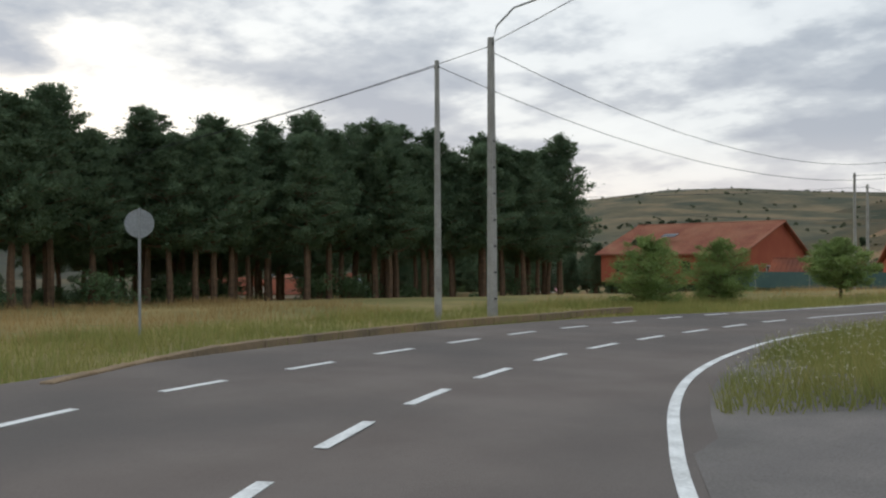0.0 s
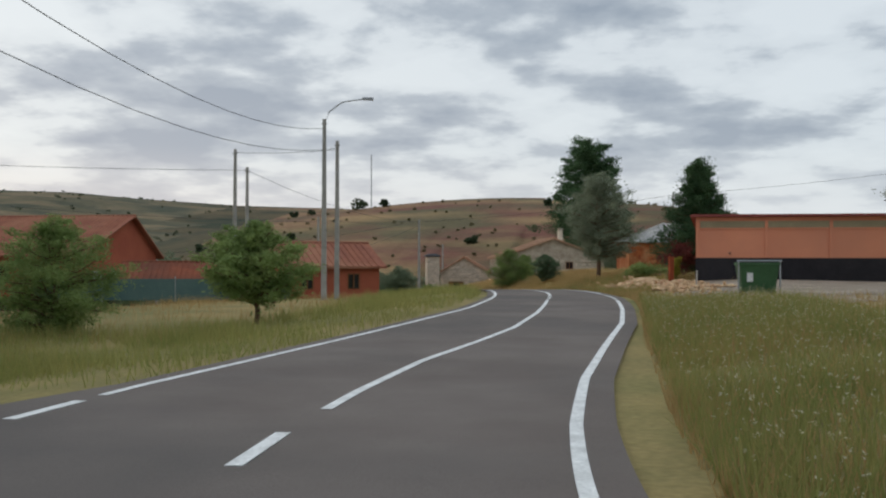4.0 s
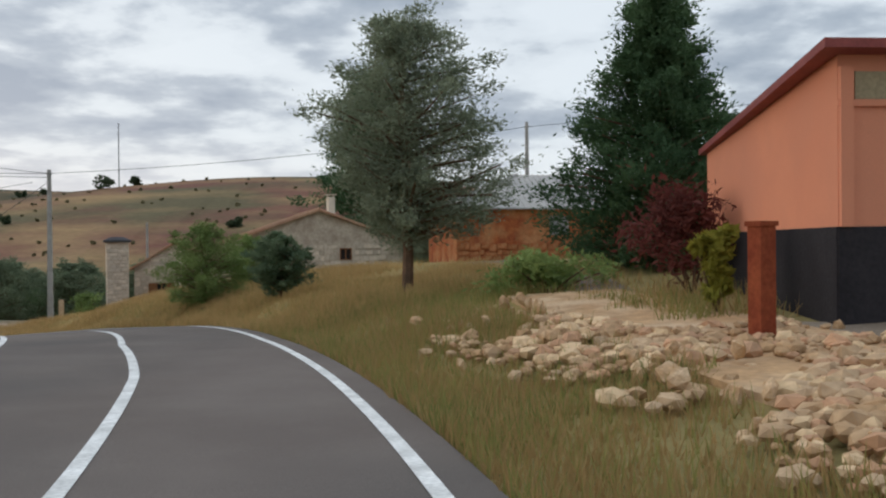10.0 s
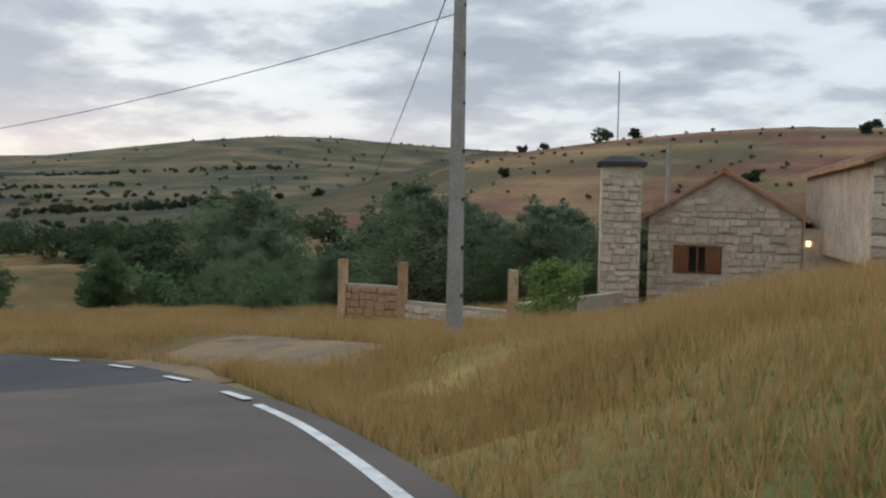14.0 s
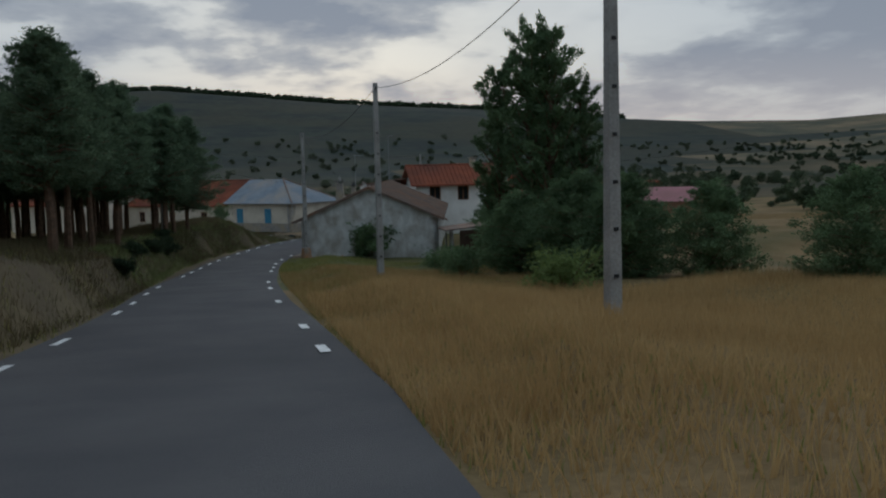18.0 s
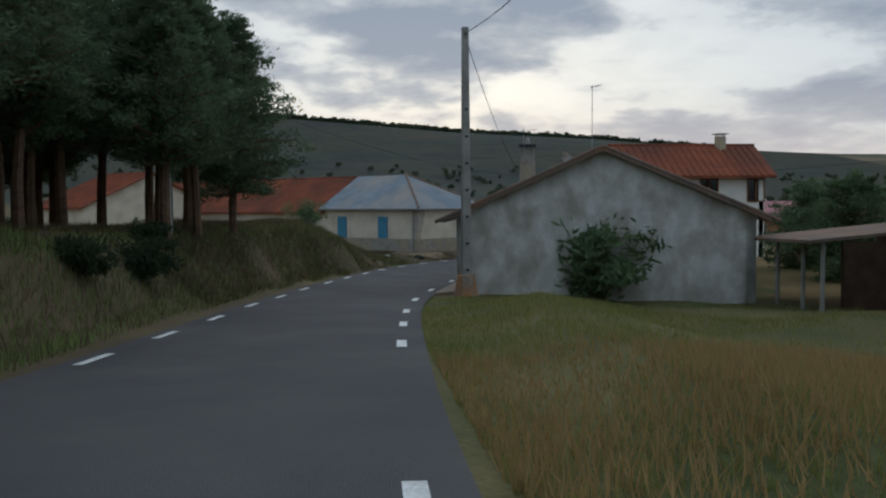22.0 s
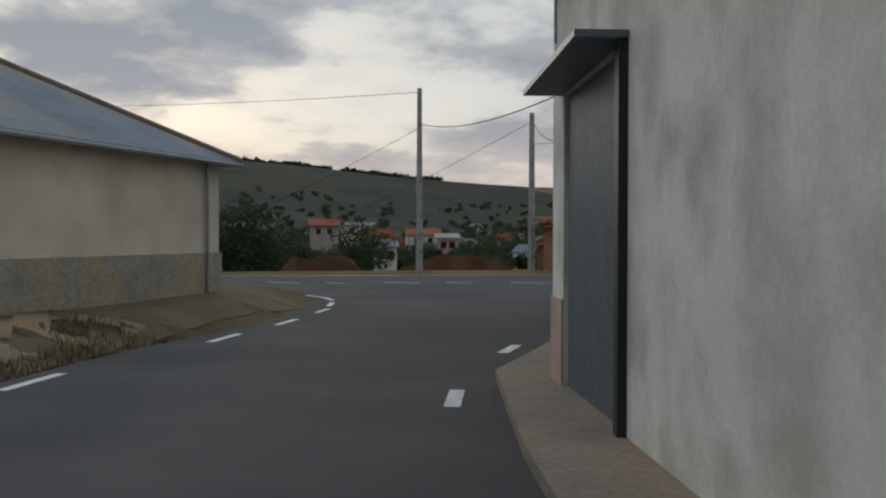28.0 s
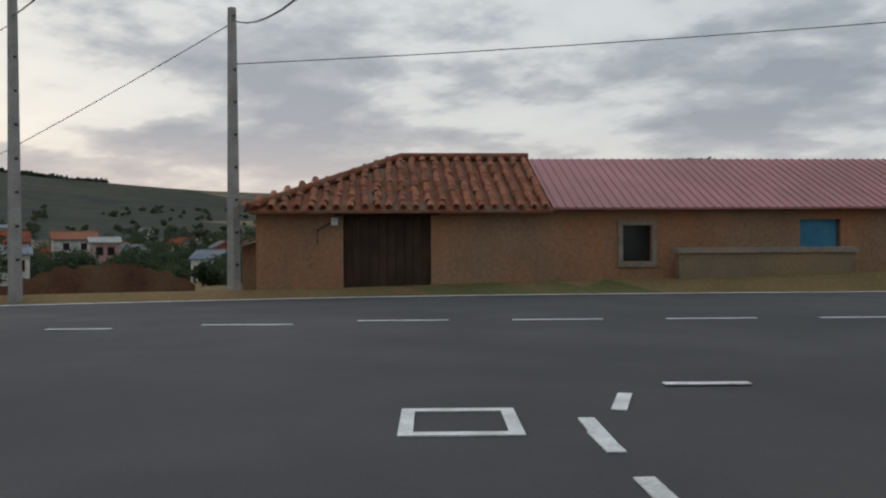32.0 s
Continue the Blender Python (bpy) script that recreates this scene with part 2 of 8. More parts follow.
M_DARK_RED = surf("dark_red_metal", (0.20, 0.04, 0.035), (0.26, 0.06, 0.05), 2.0, 0.6, 0.1, 20)
M_ROOF_BROWN = surf("brown_tiles", (0.30, 0.12, 0.075), (0.24, 0.095, 0.065), 0.7, 0.9, 0.4, 6, c=(0.34, 0.16, 0.1), cscale=0.3)
M_ROOF_RED = surf("orange_tiles", (0.272, 0.089, 0.048), (0.204, 0.068, 0.041), 0.7, 0.9, 0.4, 6, c=(0.15, 0.061, 0.041), cscale=0.3)
M_TILE = surf("old_clay_tile", (0.40, 0.15, 0.08), (0.27, 0.11, 0.065), 3.0, 0.9, 0.4, 10, c=(0.30, 0.20, 0.14), cscale=1.2, island=0.75)
M_ROOF_GREY = surf("fibre_cement_sheet", (0.235, 0.262, 0.292), (0.175, 0.205, 0.235), 0.7, 0.85, 0.3, 12, c=(0.30, 0.275, 0.245), cscale=0.4, streak=0.6)
M_ROOF_PINK = surf("dull_pink_sheet", (0.40, 0.17, 0.175), (0.35, 0.15, 0.155), 0.6, 0.6, 0.1, 14, c=(0.31, 0.14, 0.13), cscale=0.3, grainy=0.25)
M_ADOBE = surf("adobe", (0.36, 0.225, 0.14), (0.28, 0.17, 0.105), 0.9, 0.95, 0.5, 9, c=(0.40, 0.19, 0.10), cscale=0.55, streak=0.5)
M_PINK_BASE = surf("pink_base_paint", (0.53, 0.34, 0.29), (0.46, 0.28, 0.24), 1.2, 0.9, 0.04, 30, c=(0.52, 0.43, 0.37), cscale=0.9, grainy=0.15)
M_WOOD_DARK = surf("dark_wood", (0.05, 0.035, 0.025), (0.085, 0.055, 0.038), 2.0, 0.8, 0.3, 20)
M_WOOD = surf("brown_wood", (0.24, 0.11, 0.05), (0.17, 0.08, 0.04), 2.0, 0.7, 0.3, 20)
M_BLUE = surf("blue_paint", (0.05, 0.209, 0.33), (0.066, 0.253, 0.374), 2.0, 0.6, 0.15, 20)
M_GREY_DOOR = surf("grey_sheet_door", (0.13, 0.15, 0.17), (0.16, 0.18, 0.20), 0.8, 0.5, 0.1, 16)
M_GREY_METAL = surf("galvanised_metal", (0.336, 0.344, 0.352), (0.272, 0.28, 0.288), 2.0, 0.5, 0.1, 20, metal=0.5)
M_BLACK = surf("black_rubber", (0.02, 0.02, 0.02), (0.03, 0.03, 0.03), 2.0, 0.6, 0.1, 20)
M_GREEN_BIN = surf("green_plastic", (0.03, 0.085, 0.03), (0.04, 0.105, 0.04), 2.0, 0.5, 0.05, 20)
M_FENCE = surf("blue_green_mesh_fence", (0.08, 0.135, 0.13), (0.1, 0.16, 0.15), 1.0, 0.8, 0.1, 20)
M_RUST = surf("rusty_steel", (0.20, 0.045, 0.022), (0.27, 0.07, 0.03), 3.0, 0.85, 0.3, 18)
M_YELLOW = surf("yellow_paint", (0.75, 0.55, 0.03), (0.68, 0.48, 0.03), 2.0, 0.5, 0.05, 20)
M_PLASTIC_WHITE = surf("white_plastic", (0.7, 0.7, 0.68), (0.62, 0.62, 0.6), 2.0, 0.5, 0.05, 20)
M_BARK = surf("pine_bark", (0.11, 0.075, 0.05), (0.18, 0.11, 0.07), 3.0, 0.95, 0.8, 9)
M_NEEDLE = leafy("pine_needles", (0.10, 0.15, 0.085), (0.175, 0.235, 0.135))
M_CYPRESS = leafy("cypress_foliage", (0.061, 0.114, 0.055), (0.103, 0.172, 0.078))
M_LEAF = leafy("green_leaves", (0.175, 0.25, 0.080), (0.285, 0.36, 0.125))
M_LEAF_GREY = leafy("grey_green_leaves", (0.23, 0.27, 0.18), (0.33, 0.37, 0.25))
M_LEAF_DARK = leafy("dark_leaves", (0.105, 0.162, 0.078), (0.17, 0.24, 0.115))
M_LEAF_OAK = leafy("holm_oak_leaves", (0.15, 0.195, 0.12), (0.22, 0.265, 0.165))
M_LEAF_RED = leafy("purple_leaves", (0.143, 0.046, 0.039), (0.208, 0.065, 0.052))
M_LEAF_YELLOW = leafy("yellow_green_leaves", (0.28, 0.27, 0.04), (0.36, 0.33, 0.06))
M_BLADE = leafy("grass_blades", (0.357, 0.323, 0.111), (0.246, 0.272, 0.085))
M_STRAW = leafy("straw_blades", (0.43, 0.285, 0.122), (0.51, 0.355, 0.16))
M_FAR_LEAF = leafy("far_foliage", (0.042, 0.065, 0.036), (0.075, 0.10, 0.052))
M_HEDGE = leafy("far_hedge_foliage", (0.072, 0.09, 0.055), (0.105, 0.12, 0.07))
M_SHRUB = leafy("heath_shrub", (0.15, 0.135, 0.07), (0.19, 0.165, 0.085))
M_VALLEY_LEAF = leafy("valley_foliage", (0.062, 0.088, 0.048), (0.10, 0.125, 0.066))
M_RUIN = surf("crumbled_red_adobe", (0.15, 0.075, 0.048), (0.105, 0.056, 0.037), 1.2, 0.95, 0.7, 8, c=(0.18, 0.11, 0.068), cscale=0.7)
M_ROOF_TAN = surf("weathered_tan_tiles", (0.40, 0.25, 0.16), (0.30, 0.19, 0.13), 0.8, 0.9, 0.4, 6, c=(0.34, 0.17, 0.1), cscale=0.4)
M_ROOF_OLD = surf("old_grey_brown_tiles", (0.22, 0.165, 0.13), (0.16, 0.125, 0.105), 0.9, 0.9, 0.4, 8, c=(0.25, 0.15, 0.1), cscale=0.6)
M_SLATE = surf("dark_slate", (0.05, 0.05, 0.055), (0.07, 0.07, 0.075), 1.5, 0.7, 0.2, 16)
M_GREY_GRIT = surf("grey_grit", (0.17, 0.155, 0.145), (0.21, 0.19, 0.175), 0.9, 0.95, 0.7, 40, c=(0.14, 0.13, 0.12), cscale=0.4)
M_RUBBLE = surf("ochre_rubble", (0.58, 0.37, 0.20), (0.44, 0.28, 0.155), 2.5, 0.95, 0.6, 9, c=(0.66, 0.48, 0.31), cscale=1.0, island=0.5)
M_RUBBLE_PALE = surf("pale_rubble", (0.68, 0.50, 0.31), (0.55, 0.39, 0.23), 2.5, 0.95, 0.6, 9)
M_RUBBLE_RED = surf("reddish_rubble", (0.52, 0.30, 0.175), (0.42, 0.26, 0.16), 2.5, 0.95, 0.6, 9)
M_DIRT = surf("trodden_dirt", (0.25, 0.185, 0.125), (0.18, 0.14, 0.10), 1.2, 0.95, 0.6, 20, c=(0.30, 0.21, 0.12), cscale=0.4)
M_YARD = surf("dry_yard_earth", (0.125, 0.10, 0.064), (0.16, 0.128, 0.083), 0.8, 0.95, 0.6, 14, c=(0.085, 0.08, 0.045), cscale=0.35)
M_SHEET_PALE = surf("pale_grey_sheet", (0.40, 0.39, 0.37), (0.33, 0.325, 0.31), 0.9, 0.85, 0.2, 12, c=(0.45, 0.43, 0.40), cscale=0.5)
M_LAWN = surf("rough_lawn", (0.105, 0.102, 0.042), (0.16, 0.135, 0.06), 0.5, 0.95, 0.8, 9, c=(0.075, 0.085, 0.034), cscale=0.2)
M_PAVING = surf("worn_concrete_paving", (0.295, 0.252, 0.212), (0.225, 0.195, 0.168), 1.6, 0.92, 0.4, 14, c=(0.33, 0.25, 0.175), cscale=0.5)
M_MORTAR = surf("ochre_mortar", (0.47, 0.40, 0.29), (0.38, 0.315, 0.225), 2.5, 0.95, 0.5, 14, c=(0.42, 0.38, 0.32), cscale=0.8)
M_BANK_SOIL = surf("dark_bank_soil", (0.105, 0.080, 0.048), (0.075, 0.062, 0.038), 0.5, 0.95, 0.8, 9, c=(0.15, 0.115, 0.062), cscale=0.25)
M_FOOTING = surf("orange_plaster_footing", (0.50, 0.22, 0.08), (0.38, 0.20, 0.10), 3.0, 0.95, 0.6, 9, c=(0.30, 0.25, 0.20), cscale=1.5)
M_BANK = leafy("brown_bank_grass", (0.15, 0.113, 0.062), (0.105, 0.10, 0.05))
M_BUD = leafy("pale_flower_heads", (0.62, 0.55, 0.34), (0.70, 0.66, 0.50))
M_GLASS = bpy.data.materials.new("window_glass")
M_GLASS.use_nodes = True
_g = M_GLASS.node_tree.nodes["Principled BSDF"]
_g.inputs["Base Color"].default_value = (0.02, 0.022, 0.025, 1)
_g.inputs["Roughness"].default_value = 0.08

# ---- geometry helpers ----


def thing(name, at, label, category, group="", kind=""):
    ob = new(name)
    ob.empty_display_size = 0.2
    ob.location = at
    return tagged(ob, label, category, group, kind)


def part(name, bm, material, parent=None, label=""):
    """Links a bmesh in world coordinates as one mesh under a thing (which has no turn)."""
    me = bpy.data.meshes.new(name)
    bm.to_mesh(me)
    bm.free()
    me.materials.append(material)
    return put(name, me, parent, label)


def put(name, me, parent=None, label=""):
    ob = new(name, me)
    if parent is not None:
        ob.parent = parent
        if parent.parent is None:
            ob.matrix_parent_inverse = Matrix.Translation(-Vector(parent.location))
    if label:
        ob["label"] = label
    return ob


def raw(name, verts, faces, material, smooth=False):
    me = bpy.data.meshes.new(name)
    me.from_pydata([tuple(v) for v in verts], [], faces)
    me.materials.append(material)
    if smooth:
        me.polygons.foreach_set("use_smooth", [True] * len(me.polygons))
    me.update()
    return me


def box(bm, x, y, z, sx, sy, sz, turn=0.0):
    """A box with its base centre at x, y, z, turned about z (radians)."""
    m = Matrix.Translation((x, y, z + sz / 2)) @ Matrix.Rotation(turn, 4, "Z") @ Matrix.Diagonal((sx, sy, sz, 1))
    bmesh.ops.create_cube(bm, size=1.0, matrix=m)
    return bm


def prism(bm, foot, z0, z1):
    """An upright prism; z1 a number or one for each corner."""
    n = len(foot)
    tops = z1 if isinstance(z1, (list, tuple)) else [z1] * n
    lo = [bm.verts.new((x, y, z0)) for x, y in foot]
    hi = [bm.verts.new((x, y, z)) for (x, y), z in zip(foot, tops)]
    for i in range(n):
        j = (i + 1) % n
        bm.faces.new((lo[i], lo[j], hi[j], hi[i]))
    bm.faces.new(hi)
    bm.faces.new(lo[::-1])
    bmesh.ops.recalc_face_normals(bm, faces=bm.faces[:])
    return bm


def slab(bm, pts, thick):
    """A plate of the given upper corners and thickness downwards."""
    a = [bm.verts.new(p) for p in pts]
    b = [bm.verts.new((p[0], p[1], p[2] - thick)) for p in pts]
    n = len(pts)
    bm.faces.new(a)
    bm.faces.new(b[::-1])
    for i in range(n):
        j = (i + 1) % n
        bm.faces.new((a[i], b[i], b[j], a[j]))
    bmesh.ops.recalc_face_normals(bm, faces=bm.faces[:])
    return bm


def tube(bm, pts, radii, sides=8):
    """A tube along pts; radii one number or one for each point."""
    pts = [Vector(p) for p in pts]
    rr = radii if isinstance(radii, (list, tuple)) else [radii] * len(pts)
    rings = []
    for i, p in enumerate(pts):
        d = (pts[min(i + 1, len(pts) - 1)] - pts[max(i - 1, 0)]).normalized()
        u = d.cross(Vector((0, 0, 1)) if abs(d.z) < 0.9 else Vector((1, 0, 0))).normalized()
        v = d.cross(u)
        rings.append([bm.verts.new(p + rr[i] * (math.cos(6.2832 * k / sides) * u + math.sin(6.2832 * k / sides) * v)) for k in range(sides)])
    for a, b in zip(rings, rings[1:]):
        for k in range(sides):
            bm.faces.new((a[k], a[(k + 1) % sides], b[(k + 1) % sides], b[k]))
    bm.faces.new(rings[0][::-1])
    bm.faces.new(rings[-1])
    return bm


def wall(bm, p, q, z0, z1, thick=0.3, holes=()):
    """A wall from p to q whose face stands to the left-hand side of thick's inside; holes as (from, to, sill, head) along it."""
    p, q = Vector((*p, 0)), Vector((*q, 0))
    run = (q - p).length
    d = (q - p) / run
    n = Vector((-d.y, d.x, 0))
    us = sorted({0.0, run, *(h[0] for h in holes), *(h[1] for h in holes)})
    zs = sorted({z0, z1, *(h[2] for h in holes), *(h[3] for h in holes)})

    def full(i, j):
        if not (0 <= i < len(us) - 1 and 0 <= j < len(zs) - 1):
            return False
        um, zm = (us[i] + us[i + 1]) / 2, (zs[j] + zs[j + 1]) / 2
        return not any(h[0] < um < h[1] and h[2] < zm < h[3] for h in holes)

    at = {}

    def vert(i, j, k):
        if (i, j, k) not in at:
            w = p + d * us[i] + n * thick * k
            at[i, j, k] = bm.verts.new((w.x, w.y, zs[j]))
        return at[i, j, k]

    made = []
    for i in range(len(us) - 1):
        for j in range(len(zs) - 1):
            if not full(i, j):
                continue
            quad = [(i, j), (i + 1, j), (i + 1, j + 1), (i, j + 1)]
            made.append(bm.faces.new([vert(a, b, 0) for a, b in quad]))
            made.append(bm.faces.new([vert(a, b, 1) for a, b in quad[::-1]]))
            for (a, b), (di, dj) in zip(zip(quad, quad[1:] + quad[:1]), ((0, -1), (1, 0), (0, 1), (-1, 0))):
                if not full(i + di, j + dj):
                    made.append(bm.faces.new([vert(*a, 0), vert(*a, 1), vert(*b, 1), vert(*b, 0)]))
    bmesh.ops.recalc_face_normals(bm, faces=made)
    return bm


def along(p, q, u, out=0.0):
    """The point u metres from p towards q, pushed out to the right-hand side of the way."""
    d = Vector((q[0] - p[0], q[1] - p[1])).normalized()
    return (p[0] + d.x * u + d.y * out, p[1] + d.y * u - d.x * out, math.atan2(d.y, d.x))


def smooth01(x):
    x = np.clip(x, 0, 1)
    return x * x * (3 - 2 * x)


# ---- plan: the first stretch has its own axes ----
TURN_A = radians(12.7)


def pa(x, y):
    dx, dy = x + 3.36, y - 100.2
    c, s = math.cos(TURN_A), math.sin(TURN_A)
    return (c * dx - s * dy - 3.0, s * dx + c * dy + 102.3)


ROAD = [(44.0, -16.0, 0.3), (21.3, 4.0, 0.0), (17.2, 7.4, -0.2), (13.5, 12.0, -0.3), (10.6, 17.1, -0.4), (8.4, 23.3, -0.5), (7.3, 29.7, -0.6), (7.4, 42.9, -0.7),
        (7.8, 58.2, -0.6), (7.6, 66.3, -0.6), (6.4, 75.4, -0.7), (4.3, 84.3, -0.9), (1.4, 92.0, -1.3), (-2.2, 98.5, -1.9), (-6.7, 103.9, -2.5), (-11.6, 108.7, -3.3),
        (-17.5, 112.7, -4.1), (-25.1, 114.4, -4.9), (-33.7, 114.7, -5.8), (-53.0, 114.9, -7.4), (-72.9, 114.8, -8.7), (-91.9, 115.6, -9.6), (-108.5, 118.6, -10.1),
        (-121.3, 122.9, -10.4), (-130.8, 128.4, -10.6), (-141.5, 139.5, -10.62)]
MAIN_AT, MAIN_WAY = (-145.3, 143.8), (0.70, 0.714)


def spline(pts, step=0.5):
    """A smooth line through pts, resampled evenly."""
    p = np.array(pts, float)
    p = np.vstack([2 * p[0] - p[1], p, 2 * p[-1] - p[-2]])
    res = []
    for i in range(1, len(p) - 2):
        n = max(2, int(np.linalg.norm(p[i + 1] - p[i]) / step))
        t = np.linspace(0, 1, n, endpoint=False)[:, None]
        a, b, c, d = p[i - 1], p[i], p[i + 1], p[i + 2]
        res.append(0.5 * (2 * b + (c - a) * t + (2 * a - 5 * b + 4 * c - d) * t**2 + (3 * b - a - 3 * c + d) * t**3))
    return np.vstack(res + [p[-2:-1]])


LINE = spline(ROAD)
_k = np.ones(9) / 9
LINE[4:-4] = np.stack([np.convolve(LINE[:, c], _k, "valid") for c in range(3)], 1)
WAY = np.gradient(LINE[:, :2], axis=0)
WAY /= np.linalg.norm(WAY, axis=1)[:, None]
RIGHT = np.c_[WAY[:, 1], -WAY[:, 0]]
STATION = np.r_[0, np.cumsum(np.linalg.norm(np.diff(LINE[:, :2], axis=0), axis=1))]
I_GAP = int(np.argmin(np.hypot(LINE[:, 0] + 11.6, LINE[:, 1] - 108.7)))
S_GAP = STATION[I_GAP]
_m = np.arange(-170, 171, 2.0)
MAIN = np.c_[MAIN_AT[0] + _m * MAIN_WAY[0], MAIN_AT[1] + _m * MAIN_WAY[1], -10.6 - 0.02 * np.abs(np.minimum(_m, 0))]
CONTROL = np.vstack([LINE[::3], MAIN])
MAIN_N = np.array([-MAIN_WAY[1], MAIN_WAY[0]])
# where the painted lines run: (station, metres to the right of the axis)
LINE_RIGHT = [(0, 3.2), (40, 3.15), (46, 2.98), (52, 2.85), (57, 2.7), (64, 2.45), (68, 2.42), (73, 2.6), (80, 2.93), (86, 2.9), (93, 2.75), (99, 2.62), (109, 2.6), (116, 2.5), (125, 2.8), (131, 2.85),
              (137, 2.85), (141, 2.65), (145, 2.35), (150, 1.9), (155, 2.0), (161, 2.5), (170, 2.75), (180, 2.55), (190, 2.22), (200, 2.25), (208, 2.4), (218, 2.66), (228, 2.87), (234, 3.1), (240, 3.35), (245, 3.35),
              (250, 3.05), (256, 2.65), (261, 2.5), (268, 2.9), (284, 2.9)]
LINE_MID = [(0, 0.0), (40, -0.1), (52, 0.1), (57, 0.15), (62, -0.3), (66, -0.45), (70, -0.45), (74, -0.1), (78, 0.2), (84, 0.2), (93, -0.1), (103, 0.08), (110, 0.05), (116, -0.25), (128, 0.1), (134, 0.25), (142, 0.2)]
LINE_LEFT = [(0, -3.9), (40, -3.9), (45, -3.3), (50, -3.1), (57, -3.1), (62, -3.45), (66, -3.5), (71, -3.3), (78, -2.9), (86, -2.4), (92, -2.5), (100, -2.65), (111, -2.6), (135, -2.6), (150, -2.8), (165, -2.4),
             (180, -2.5), (190, -2.65), (197, -2.75), (204, -2.7), (211, -2.35), (220, -2.05), (229, -1.98), (236, -2.07), (244, -2.15), (250, -2.45), (256, -2.6), (262, -2.75), (270, -2.8), (284, -2.8)]


def lateral(table, s):
    return np.interp(s, [a for a, _ in table], [b for _, b in table])



def base_level(x, y):
    """The level of the carriageways, carried out on both sides."""
    x, y = np.atleast_1d(x).astype(float), np.atleast_1d(y).astype(float)
    z = np.empty_like(x)
    for i in range(0, len(x), 4000):
        d2 = (x[i:i + 4000, None] - CONTROL[:, 0]) ** 2 + (y[i:i + 4000, None] - CONTROL[:, 1]) ** 2 + 0.05
        w = d2 ** -2.2
        z[i:i + 4000] = (w * CONTROL[:, 2]).sum(1) / w.sum(1)
    return z


def road_coords(x, y):
    """Station and distance to the right of the road's axis."""
    s, lat = np.empty_like(x), np.empty_like(x)
    for i in range(0, len(x), 4000):
        dx, dy = x[i:i + 4000, None] - LINE[:, 0], y[i:i + 4000, None] - LINE[:, 1]
        k = (dx * dx + dy * dy).argmin(1)
        r = np.arange(len(k))
        s[i:i + 4000] = STATION[k]
        lat[i:i + 4000] = np.hypot(dx[r, k], dy[r, k]) * np.sign(dx[r, k] * RIGHT[k, 0] + dy[r, k] * RIGHT[k, 1])
    return s, lat


RIDGE_AT = (-60.0, 115.0)
RIDGE = [(-180, 2.0), (-60, 1.2), (-20, 1.4), (5, 2.6), (14, 3.6), (22, 3.7), (26, 3.95), (31, 4.4), (36, 4.4), (41, 4.0), (45, 3.2), (49, 2.4), (56, 2.3), (62, 2.7), (68, 3.1), (75, 3.85), (84, 4.4), (89, 4.85), (95, 5.3),
         (99, 5.2), (104, 4.6), (110, 4.0), (140, 3.5), (180, 2.0)]


